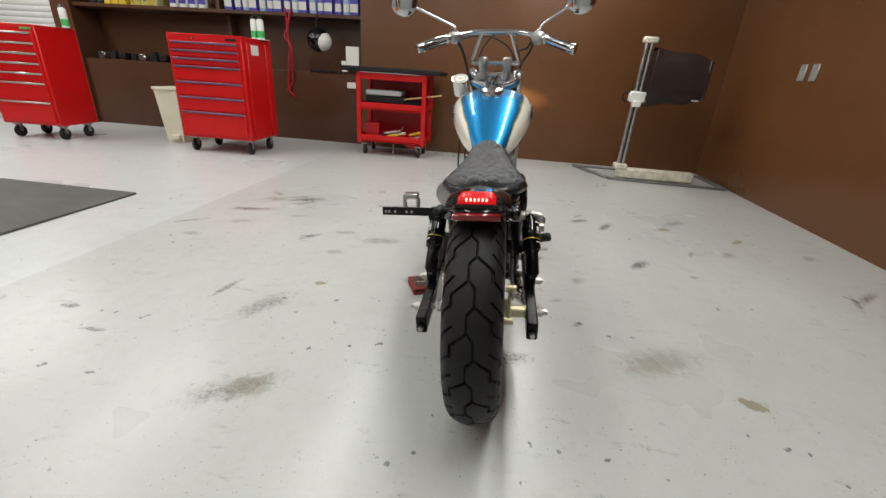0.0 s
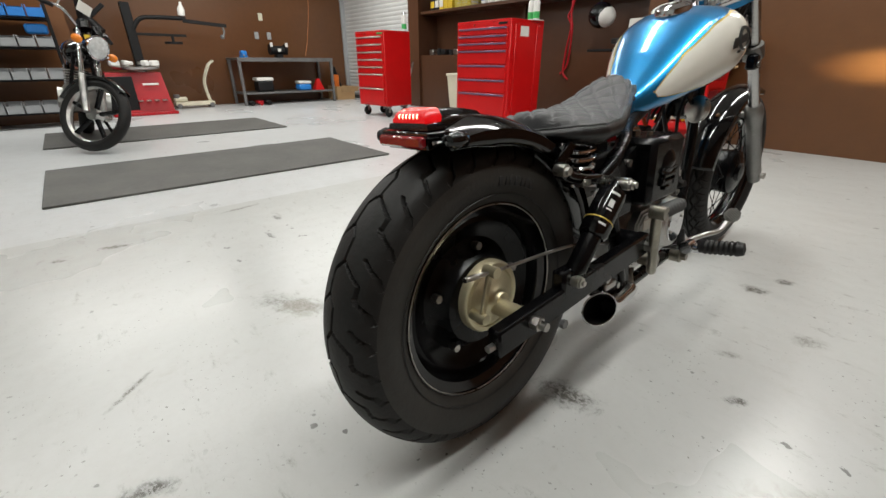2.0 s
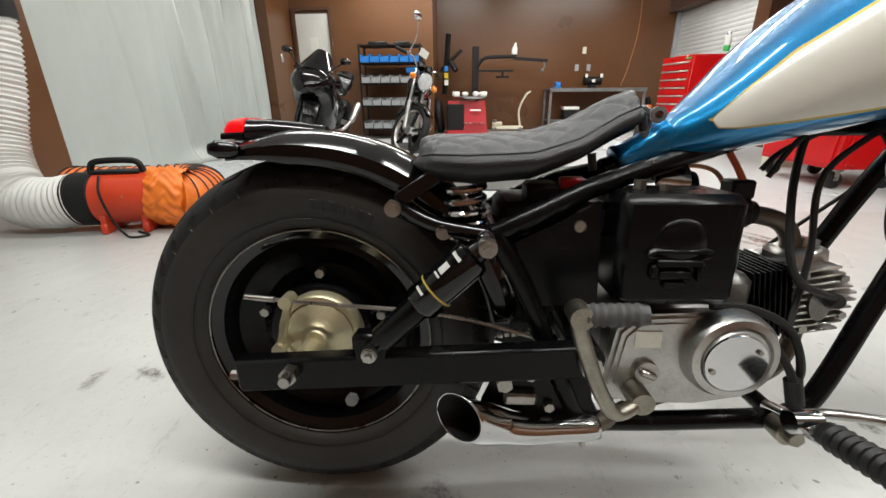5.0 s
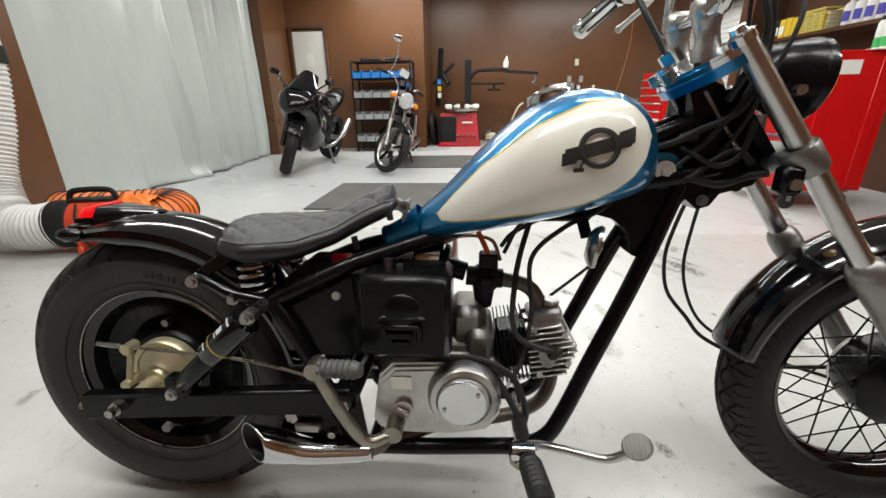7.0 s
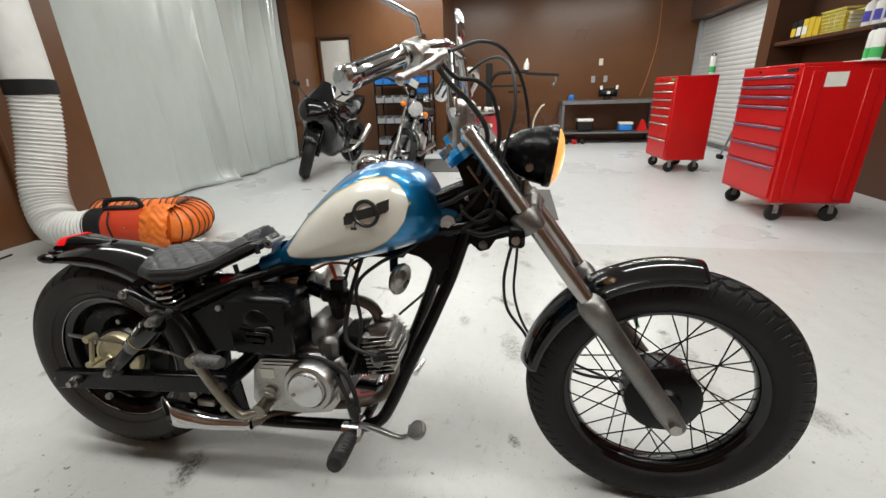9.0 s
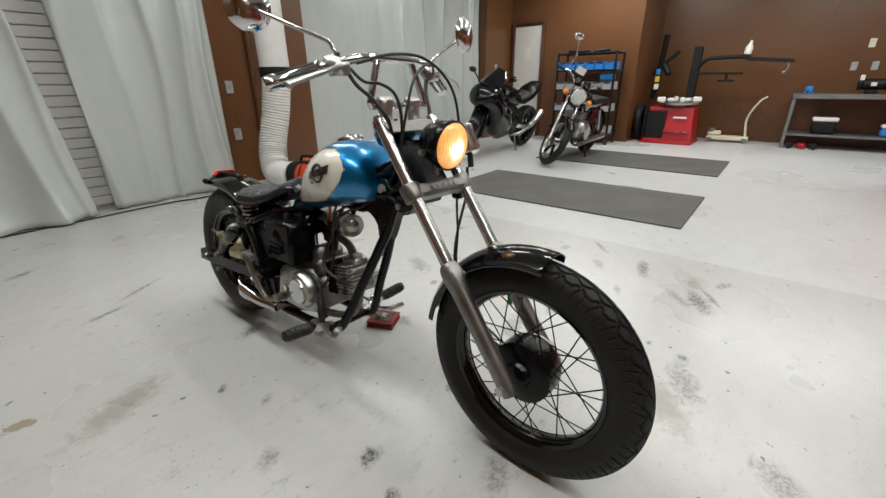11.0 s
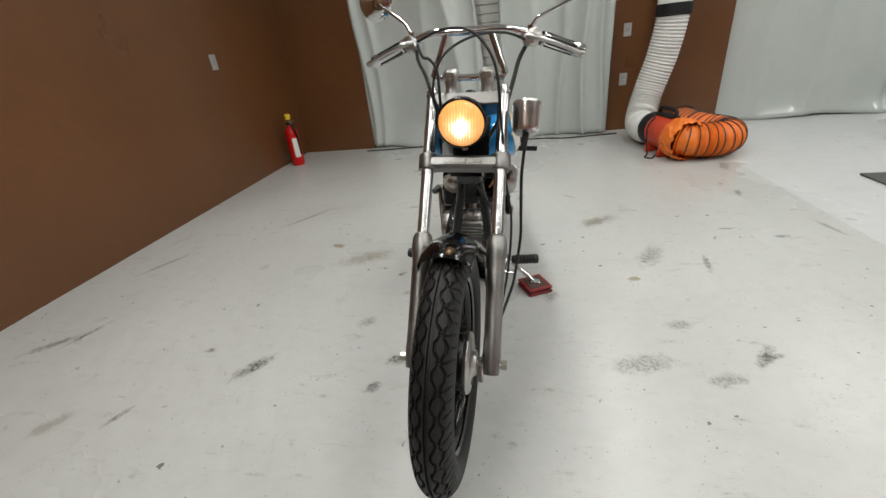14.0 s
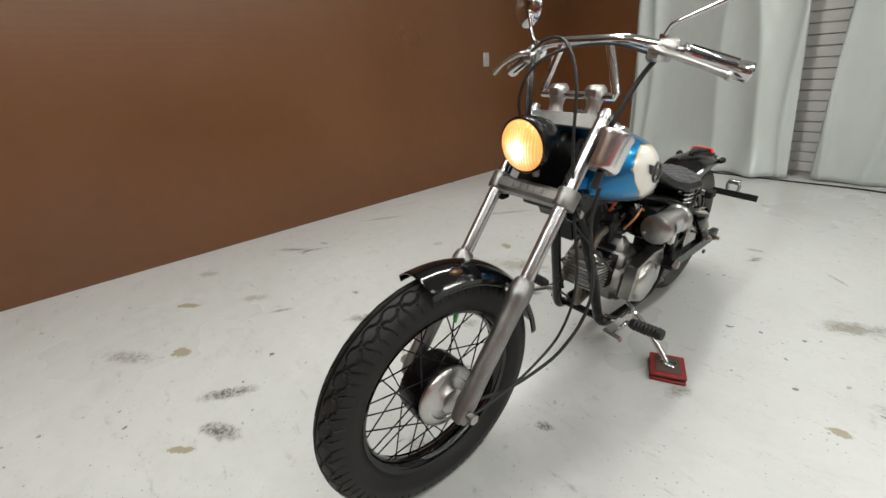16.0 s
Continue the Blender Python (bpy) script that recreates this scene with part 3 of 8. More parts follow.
def tool_cabinet(m, w, d, z0, z1, rows, handle, trim, label):
    """Front at y = 0, facing -y; the left front corner at x = 0."""
    cab = thing("tool_cabinet", label, "tool cabinet", m, group="red tool cabinets")
    part("body", Shape().box((w / 2, d / 2, (z0 + z1) / 2), (w, d, z1 - z0), 0.006), RED_PAINT, cab)
    total = sum(rows)
    z = z1 - 0.045
    usable = z1 - z0 - 0.07
    for i, r in enumerate(rows):
        h = usable * r / total
        dr = part("drawer", Shape().box((w / 2, -0.006, z - h / 2), (w - 0.07, 0.016, h - 0.008), 0.003), RED_PAINT, cab)
        part("handle", Shape().box((w / 2, -0.02, z - 0.016), (w - 0.085, 0.014, 0.017), 0.005), handle, dr)
        # deeper red strip paints the handle's shadow on the drawer front
        part("handle_shadow_gap", Shape().box((w / 2, -0.0155, z - 0.03), (w - 0.085, 0.004, 0.006)), RED_DEEP, dr) if h > 0.05 else None
        z -= h
    part("top_rim", Shape().box((w / 2, 0.01, z1 + 0.006), (w, 0.02, 0.022), 0.004).box((w / 2, d - 0.01, z1 + 0.006), (w, 0.02, 0.022), 0.004).box((0.008, d / 2, z1 + 0.006), (0.016, d - 0.03, 0.02), 0.003).box((w - 0.008, d / 2, z1 + 0.006), (0.016, d - 0.03, 0.02), 0.003), RED_PAINT, cab)
    part("top_tray", Shape().box((w / 2, d / 2, z1 + 0.002), (w - 0.04, d - 0.05, 0.006)), MATTE, cab)
    part("lock", Shape().cyl((w * 0.35, -0.004, z1 - 0.02), (w * 0.35, -0.012, z1 - 0.02), 0.009), CHROME, cab)
    part("badge", Shape().box((w * 0.86, -0.003, z1 - 0.02), (0.11, 0.006, 0.02), 0.002), trim, cab)
    if trim is not GREEN:
        for yy in (0.09, d - 0.1):
            part("side_channel", Shape().box((w + 0.006, yy, (z0 + z1) / 2), (0.02, 0.07, z1 - z0 - 0.06), 0.006), RED_PAINT, cab)
        part("sticker", Shape().box((w + 0.002, d * 0.4, z1 - 0.09), (0.004, 0.13, 0.09)), PAPER, cab)
    for cx, cy in ((0.07, 0.08), (w - 0.07, 0.08), (0.07, d - 0.08), (w - 0.07, d - 0.08)):
        caster(cab, cx, cy, (z0 - 0.03) / 2)
    return cab


VIOLET = material("violet_grey_trim", (0.16, 0.12, 0.2), 0.3, 0.5, 0.1, 10)
SILVER_TRIM = material("silver_trim", (0.6, 0.58, 0.52), 0.3, 0.8, 0.1, 10)
tool_cabinet(pose(-3.26, 2.93, 0, 0, 0, 1.5), 0.75, 0.53, 0.15, 1.085, (1, 1, 1, 2, 2, 2, 3.4), VIOLET, MATTE, "bright red seven-drawer roller tool cabinet with violet handles")
tool_cabinet(pose(-5.24, 2.80, 0, 0, 0, 4.0), 0.65, 0.45, 0.15, 1.08, (1.2, 1.2, 1.2, 1.2, 1.2, 2.4, 2.8), SILVER_TRIM, GREEN, "bright red roller tool cabinet with silver drawer handles")


# ---- service cart ----
def service_cart():
    ct = thing("service_cart", "red open service cart with black top tray, crowded with tools", "tool cart", pose(-1.63, 3.58, 0))
    w, d = 0.76, 0.42
    for x in (0.02, w - 0.02):
        for y in (0.02, d - 0.02):
            part("post", Shape().box((x, y, 0.5), (0.045, 0.045, 0.74), 0.004), RED_PAINT, ct)
    for z in (0.16, 0.50):
        part("shelf", Shape().box((w / 2, d / 2, z), (w, d, 0.02), 0.003).box((w / 2, 0.006, z + 0.03), (w, 0.012, 0.07), 0.003).box((w / 2, d - 0.006, z + 0.03), (w, 0.012, 0.07), 0.003).box((0.006, d / 2, z + 0.03), (0.012, d, 0.07), 0.003).box((w - 0.006, d / 2, z + 0.03), (0.012, d, 0.07), 0.003), RED_PAINT, ct)
    part("drawer", Shape().box((w / 2, 0.02, 0.835), (w - 0.06, 0.03, 0.075), 0.004), RED_PAINT, ct)
    part("drawer_handle", Shape().box((w / 2, 0.0, 0.868), (w - 0.08, 0.015, 0.014), 0.004), CHROME, ct)
    part("top_tray", Shape().box((w / 2, d / 2, 0.895), (w + 0.32, d + 0.08, 0.05), 0.018), MATTE, ct)
    part("back_panel", Shape().box((w / 2, d - 0.004, 0.5), (w, 0.006, 0.7)), RED_DEEP, ct)
    for x in (0.07, w - 0.07):
        for y in (0.06, d - 0.06):
            caster(ct, x, y, 0.05)
    return ct


service_cart()


def loose(name, shape, mt, label, category, m=None, group=""):
    return solid(name, shape, mt, label, category, group, m=m)


cx0, cy0 = -1.63, 3.58
loose("tool_case", Shape().box((0.28, 0.18, 0.665), (0.4, 0.24, 0.055), 0.01), GREY_PLASTIC, "grey plastic tool case lying on the cart shelf", "tool case", pose(cx0, cy0, 0))
loose("tool_case", Shape().box((0.3, 0.2, 0.60), (0.44, 0.26, 0.07), 0.01), MATTE, "black tool case lying on the cart shelf", "tool case", pose(cx0, cy0, -0.003))
loose("power_tool", Shape().box((0.59, 0.14, 0.57), (0.2, 0.12, 0.08), 0.02).cyl((0.5, 0.14, 0.56), (0.42, 0.14, 0.545), 0.02), MATTE, "small black power tool on the cart shelf", "power tool", pose(cx0, cy0, 0))
loose("parts_box", Shape().box((0.14, 0.16, 0.26), (0.17, 0.16, 0.18), 0.01), RED_DEEP, "red metal box on the lower cart shelf", "box", pose(cx0, cy0, 0))
loose("cloth_bundle", Shape().ball((0.56, 0.14, 0.26), (0.13, 0.09, 0.06), 14), RED_PAINT, "crumpled red cloth on the lower cart shelf", "cloth", pose(cx0, cy0, 0.005, 0, 12, 0))
loose("grease_gun", Shape().cyl((0.28, 0.1, 0.23), (0.46, 0.12, 0.27), 0.025).cyl((0.46, 0.12, 0.27), (0.5, 0.1, 0.32), 0.01), STEEL, "steel grease gun on the lower cart shelf", "grease gun", pose(cx0, cy0, 0))
for i, (gx, gz, col_) in enumerate(((0.36, 0.20, YELLOW), (0.66, 0.20, STEEL), (0.24, 0.195, MATTE), (0.44, 0.215, IVORY), (0.62, 0.23, YELLOW))):
    loose("hand_tool", Shape().cyl((gx - 0.06, 0.07 + 0.02 * i, gz), (gx + 0.05, 0.05 + 0.02 * i, gz + 0.03), 0.014, n=10).box((gx + 0.06, 0.05 + 0.02 * i, gz + 0.034), (0.05, 0.03, 0.03), 0.006), col_, "small hand tool lying on the lower cart shelf", "hand tool", pose(cx0, cy0, 0), "tools on the cart")
loose("silver_tool", Shape().box((0.2, 0.1, 0.535), (0.22, 0.05, 0.03), 0.008).cyl((0.3, 0.1, 0.54), (0.42, 0.09, 0.55), 0.012, n=10), ALLOY, "silver hand tool on the upper cart shelf", "hand tool", pose(cx0, cy0, 0))
loose("lanyard", Shape().cyl((0.42, -0.02, 0.14), (0.42, -0.02, 0.06), 0.006, n=8).ball((0.42, -0.02, 0.05), 0.012, 8), STEEL, "small steel tool hanging from the cart edge", "hand tool", pose(cx0, cy0, 0))
loose("wooden_stick", Shape().cyl((0.5, 0.08, 0.61), (0.93, 0.02, 0.68), 0.009), CARD, "thin wooden stick poking out of the cart", "stick", pose(cx0, cy0, 0))

# ---- waste bin ----
bn = thing("waste_bin", "tapered ivory plastic waste bin beside the cabinet", "bin", pose(-3.68, 3.42, 0))
part("body", Shape().add([(sx * w, sy * d, z) for z, w, d in ((0, 0.1, 0.11), (0.56, 0.135, 0.15)) for sx, sy in ((-1, -1), (1, -1), (1, 1), (-1, 1))], [(0, 1, 2, 3), (0, 1, 5, 4), (1, 2, 6, 5), (2, 3, 7, 6), (3, 0, 4, 7), (4, 5, 6, 7)]), IVORY, bn)
part("rim", Shape().box((0, 0, 0.57), (0.30, 0.33, 0.03), 0.01), IVORY, bn)
part("pedal", Shape().box((0.02, -0.13, 0.06), (0.11, 0.05, 0.05), 0.008), IVORY, bn)

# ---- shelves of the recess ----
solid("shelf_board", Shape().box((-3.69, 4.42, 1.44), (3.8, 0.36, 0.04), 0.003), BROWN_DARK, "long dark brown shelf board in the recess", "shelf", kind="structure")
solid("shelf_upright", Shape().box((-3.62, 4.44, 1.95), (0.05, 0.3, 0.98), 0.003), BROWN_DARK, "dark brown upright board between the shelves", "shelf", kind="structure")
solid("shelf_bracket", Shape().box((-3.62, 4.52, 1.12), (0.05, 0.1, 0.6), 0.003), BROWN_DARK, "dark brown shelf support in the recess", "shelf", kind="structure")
SHELF_Z = 1.461


def bottle(x, y, z, r, h, body, cap, label, category="bottle", group="bottles on the shelf"):
    b = thing("bottle", label, category, pose(x, y, z), group=group)
    part("body", Shape().lathe([(0.001, 0), (r, 0.002), (r, h * 0.68), (r * 0.8, h * 0.76), (r * 0.4, h * 0.83), (r * 0.36, h * 0.86)], n=16), body, b)
    part("paper_label", Shape().grid(lambda u, v: (r * 1.015 * math.cos(-2.5 + 1.9 * u), r * 1.015 * math.sin(-2.5 + 1.9 * u), h * (0.16 + 0.34 * v)), 8, 1), PAPER if body is not WHITE_PLASTIC else VIOLET_BLUE, b)
    part("cap", Shape().lathe([(r * 0.42, h * 0.855), (r * 0.42, h), (0.001, h)], n=12), cap, b)
    return b


def spray(x, y, z, body, cap, label, group=""):
    b = thing("spray_can", label, "spray can", pose(x, y, z), group=group)
    part("can", Shape().lathe([(0.001, 0), (0.031, 0.002), (0.033, 0.01), (0.033, 0.17), (0.022, 0.19)], n=18), body, b)
    part("band", Shape().lathe([(0.0335, 0.02), (0.0337, 0.021), (0.0337, 0.08), (0.0335, 0.081)], n=18), GREEN, b)
    part("nozzle", Shape().lathe([(0.024, 0.188), (0.022, 0.215), (0.001, 0.218)], n=12), cap, b)
    return b


def carton(x, y, z, s, mt, band, label):
    b = thing("carton", label, "carton", pose(x, y, z), group="cartons on the shelf")
    part("box", Shape().box((0, 0, s[2] / 2), s, 0.002), mt, b)
    part("printed_band", Shape().box((0, -s[1] / 2 - 0.001, s[2] * 0.42), (s[0] * 0.94, 0.002, s[2] * 0.45)), band, b)
    return b


rs = random.Random(5)
VIOLET_BLUE = material("violet_blue_label", (0.06, 0.05, 0.38), 0.35, 0, 0.2, 20)
SKY_LABEL = material("pale_blue_label", (0.25, 0.35, 0.6), 0.4, 0, 0.2, 20)
x = -5.35
while x < -4.9:
    carton(x, 4.36, SHELF_Z, (0.09, 0.12, 0.17 + rs.random() * 0.04), rs.choice((YELLOW, WHITE_PLASTIC, MATTE)), rs.choice((PAPER, YELLOW)), "small printed carton standing on the shelf")
    x += 0.105
bk = thing("plastic_basket", "yellow plastic basket full of small packets on the shelf", "basket", pose(-4.62, 4.38, SHELF_Z))
lattice = Shape().box((0, 0, 0.006), (0.34, 0.22, 0.012), 0.004)
for k in range(5):
    zz, grow = 0.03 + 0.036 * k, 0.004 * k
    for s in (-1, 1):
        lattice.box((0, s * (0.105 + grow), zz), (0.33 + 2 * grow, 0.006, 0.010), 0.002)
        lattice.box((s * (0.165 + grow), 0, zz), (0.006, 0.21 + 2 * grow, 0.010), 0.002)
part("basket", lattice, PALE_YELLOW, bk)
for i in range(12):
    for s in (-1, 1):
        part("rib", Shape().beam((-0.155 + 0.0282 * i, s * 0.104, 0.01), (-0.168 + 0.0306 * i, s * 0.124, 0.20), 0.010, 0.007, 0.002, (0, 1, 0)), PALE_YELLOW, bk)
part("rim", Shape().tube([(-0.185, -0.125, 0.205), (0.185, -0.125, 0.205), (0.185, 0.125, 0.205), (-0.185, 0.125, 0.205)], 0.010, 8, True), PALE_YELLOW, bk)
for i in range(6):
    part("packet", Shape().box((-0.13 + 0.052 * i, -0.02 + 0.03 * (i % 2), 0.09), (0.044, 0.12, 0.14 + 0.02 * (i % 3)), 0.008), (PAPER, YELLOW, WHITE_PLASTIC)[i % 3], bk)
for i in range(4):
    bottle(-4.25 + 0.13 * i, 4.36, SHELF_Z, 0.055, 0.27, WHITE_PLASTIC, VIOLET_BLUE if i % 2 else WHITE_PLASTIC, "white plastic oil bottle with a violet label on the shelf")
x = -3.5
i = 0
while x < -1.86:
    if i % 3 == 0:
        carton(x, 4.37, SHELF_Z, (0.1, 0.1, 0.19), VIOLET_BLUE, PAPER, "violet-blue printed oil carton on the shelf")
        x += 0.113
    else:
        bottle(x, 4.37, SHELF_Z, 0.045, 0.24, VIOLET_BLUE if i % 2 else SKY_LABEL, MATTE, "blue oil bottle standing on the shelf")
        x += 0.103
    i += 1
# things on the ledge
for i in range(9):
    xx = -5.45 + 0.15 * i
    sh = Shape().cyl((xx, 4.4, 0.822), (xx, 4.4, 0.90 + 0.02 * (i % 3)), 0.045, 0.04, 14) if i % 2 else Shape().box((xx, 4.4, 0.865), (0.11, 0.12, 0.085), 0.012)
    solid("spare_part", sh, MATTE if i % 4 else STEEL, "small black spare part lying on the ledge", "spare part", "spare parts on the ledge")
rb = thing("small_tool_chest", "small red three-drawer tool chest on the ledge", "tool chest", pose(-3.95, 4.42, 0.822))
part("body", Shape().box((0, 0, 0.1), (0.4, 0.22, 0.2), 0.008), RED_DEEP, rb)
for i in range(3):
    part("drawer_trim", Shape().box((0, -0.114, 0.05 + 0.055 * i), (0.36, 0.008, 0.012), 0.002), SILVER_TRIM, rb)
# cord, helmet, small things below the shelf
solid("rope", Shape().tube(curve_through([(-2.72, 4.22, 1.5), (-2.70, 4.21, 1.3), (-2.74, 4.21, 1.2), (-2.68, 4.2, 1.1), (-2.72, 4.21, 0.85), (-2.74, 4.22, 0.6), (-2.66, 4.22, 0.52)], 6), 0.012, 8).tube(curve_through([(-2.64, 4.22, 1.5), (-2.7, 4.21, 1.25), (-2.66, 4.2, 1.05), (-2.69, 4.22, 0.7), (-2.78, 4.22, 0.58)], 6), 0.011, 8), RED_DEEP, "dark red rope hanging from the shelf edge", "rope")
hm = thing("helmet", "black open-face helmet with white visor edge hanging from the shelf", "helmet", pose(-2.3, 4.18, 1.18))
part("shell", Shape().ball((0, 0, 0), (0.13, 0.15, 0.13), 20), BLACK, hm)
part("visor", Shape().ball((0.045, 0.0, -0.012), (0.104, 0.135, 0.108), 22), WHITE_PLASTIC, hm, "white rim")
part("strap", Shape().tube([(-0.02, 0, 0.1), (-0.03, 0.02, 0.2), (-0.02, 0.04, 0.26)], 0.008, 6), MATTE, hm)
solid("work_lamp", Shape().box((-2.33, 4.3, 0.835), (0.3, 0.06, 0.03), 0.01).cyl((-2.18, 4.3, 0.835), (-2.08, 4.28, 0.83), 0.012), MATTE, "black stick work lamp lying on the ledge", "work lamp")
nb = thing("wall_notice", "white notice sheets and socket box on the wall", "notice", pose(-1.9, 4.215, 0.93))
part("sheet", Shape().box((0.0, 0, 0.07), (0.16, 0.01, 0.26)), PAPER, nb)
part("socket_box", Shape().box((-0.1, 0, -0.02), (0.07, 0.04, 0.12), 0.006), WHITE_PLASTIC, nb)
part("socket_plate", Shape().box((-0.02, 0, -0.23), (0.11, 0.012, 0.07), 0.004), WHITE_PLASTIC, nb)
# cans and bits on the cabinets
for i, (px, py) in enumerate(((-2.545, 3.36), (-2.625, 3.38))):
    spray(px, py, 1.10, WHITE_PLASTIC, MATTE, "white and green spray can standing on the tool cabinet", "spray cans")
spray(-4.62, 3.2, 1.1, WHITE_PLASTIC, CHROME, "white and green spray can standing on the tool cabinet", "spray cans")
solid("paper_tray", Shape().box((-2.64, 3.34, 1.103), (0.30, 0.16, 0.008), 0.002), WHITE_PLASTIC, "thin white tray lying on the tool cabinet", "tray")
bl = thing("broom", "metal-handled broom leaning against the roller shutter", "broom", pose(-5.72, 3.93, 0))
part("stick", Shape().cyl((0, 0, 0.04), (0.1, 0.16, 0.72), 0.014), ALLOY, bl)
part("brush", Shape().box((0, 0, 0.03), (0.14, 0.05, 0.06), 0.01), MATTE, bl)

# ---- lift stand by the north wall ----
lift = thing("lift_stand", "worn white wheel stand with twin steel masts beside the wall", "lift stand", pose(0, 0, 0))
FRAME_STEEL = material("flat_floor_steel", (0.2, 0.2, 0.19), 0.45, 0.5, 0.2, 9, 0.1, 90)
CHIPPED = material("chipped_white_paint", (0.62, 0.58, 0.47), 0.5, 0, 0.3, 16, 0.2, 60)
part("base_frame", Shape().beam((0.83, 3.98, 0.012), (1.1, 3.42, 0.012), 0.05, 0.02).beam((1.1, 3.42, 0.012), (2.2, 3.36, 0.012), 0.05, 0.02).beam((2.2, 3.36, 0.012), (2.17, 3.95, 0.012), 0.05, 0.02).beam((0.83, 3.98, 0.012), (2.17, 3.95, 0.012), 0.05, 0.02), FRAME_STEEL, lift)
part("cross_beam", Shape().box((1.54, 3.46, 0.075), (0.74, 0.1, 0.1), 0.012), CHIPPED, lift, "chipped cream beam")
part("beam_cap", Shape().box((1.2, 3.46, 0.14), (0.12, 0.12, 0.05), 0.01), CHIPPED, lift)
for dx in (-0.022, 0.022):
    part("mast", Shape().cyl((1.2 + dx, 3.46, 0.12), (1.215 + dx, 3.44, 1.27), 0.019, n=16), ALLOY, lift)
part("mast_core", Shape().cyl((1.2, 3.46, 0.12), (1.215, 3.44, 1.26), 0.005, n=8), MATTE, lift)
part("mast_head", Shape().box((1.216, 3.44, 1.29), (0.13, 0.06, 0.05), 0.01), CHIPPED, lift)
part("slider_block", Shape().box((1.208, 3.44, 0.80), (0.15, 0.07, 0.1), 0.012).box((1.208, 3.42, 0.74), (0.08, 0.07, 0.06), 0.01), WHITE_PLASTIC, lift)
part("hook", Shape().ring((1.12, 3.43, 0.8), (0, 1, 0), 0.045, 0.008, 20, 6), MATTE, lift)
BAG = material("maroon_bag_cloth", (0.024, 0.012, 0.011), 0.5, 0, 0.3, 10, 0.4, 30)
bag = thing("covered_machine", "dark maroon covered box mounted on the lift stand", "covered machine", pose(0, 0, 0))
part("cover", Shape().grid(lambda u, v: (1.29 + 0.5 * v + 0.02 * math.sin(7 * u), 3.55 + 0.17 * math.cos(2 * math.pi * u) * (1 - 0.2 * v), 0.98 + (0.25 - 0.06 * v * v) * math.copysign(abs(math.sin(2 * math.pi * u)) ** 0.5, math.sin(2 * math.pi * u)) + 0.012 * math.sin(9 * v + 5 * u)), 40, 20, True), BAG, bag, sharp=70)
part("end_panel", Shape().box((1.785, 3.55, 0.98), (0.03, 0.27, 0.33), 0.02), BAG, bag)
part("end_panel", Shape().box((1.3, 3.55, 1.0), (0.02, 0.3, 0.42), 0.02), BAG, bag)
part("tag", Shape().box((1.72, 3.41, 0.80), (0.06, 0.006, 0.014)), GREY_PLASTIC, bag)

# ---- wall plates ----
def wall_plate(name, m, holes, mt, label):
    w = thing(name, label, "wall plate", m, group="wall plates")
    part("plate", Shape().box((0, 0, 0), (0.012, 0.075, 0.12), 0.003), mt, w)
    for z in holes:
        part("outlet", Shape().box((-0.007, 0, z), (0.004, 0.03, 0.03), 0.001), MATTE if mt is STEEL else GREY_PLASTIC, w)
    return w


PLATE = material("brushed_plate", (0.45, 0.44, 0.42), 0.4, 0.6, 0.1, 12)
wall_plate("wall_plate", pose(XR - 0.007, 2.90, 1.065), (0.0,), PLATE, "small grey metal outlet plate on the brown wall")
wall_plate("wall_plate", pose(XR - 0.007, 2.76, 1.065), (), PLATE, "small grey metal blank plate on the brown wall")
wall_plate("wall_plate", pose(XR - 0.007, -1.197, 1.07), (0.0,), PLATE, "small grey metal switch plate on the brown wall")
wall_plate("wall_plate", pose(-1.36, -2.613, 0.98, 0, 0, -90), (0.0,), PLATE, "grey metal outlet plate on the brown pier")
wall_plate("wall_plate", pose(-1.36, -2.613, 0.52, 0, 0, -90), (0.02, -0.02), PLATE, "grey metal outlet plate low on the brown pier")
wall_plate("wall_plate", pose(-6.45, -2.613, 1.25, 0, 0, -90), (0.0,), PLATE, "grey outlet plate on the brown wall")
wall_plate("wall_plate", pose(XL + 0.007, 2.62, 1.48, 0, 0, 180), (), IVORY, "ivory switch plate on the brown wall")
for yy in (2.5, 2.73):
    wall_plate("wall_plate", pose(XL + 0.007, yy, 1.17, 0, 0, 180), (0.02, -0.02), GREY_PLASTIC, "grey outlet plate on the brown wall")
solid("conduit", Shape().cyl((-1.62, -2.60, 0.0), (-1.62, -2.60, CEIL), 0.02, n=12), BROWN, "brown painted pipe running up the pier", "pipe")
solid("wall_cable", Shape().tube(curve_through([(XL + 0.01, 3.55, CEIL), (XL + 0.012, 3.6, 1.9), (XL + 0.012, 3.5, 1.2), (XL + 0.02, 3.4, 0.84)], 6), 0.006, 6), COPPER, "thin brown cable hanging down the wall", "cable")
solid("floor_cable", Shape().tube(curve_through([(1.45, -2.3, 0.006), (0.6, -2.36, 0.006), (0.0, -2.38, 0.006), (-0.5, -2.40, 0.006), (-0.75, -2.34, 0.008), (-1.0, -2.37, 0.006), (-1.3, -2.42, 0.006)], 8), 0.006, 6), MATTE, "thin black cable lying along the curtain foot", "cable")

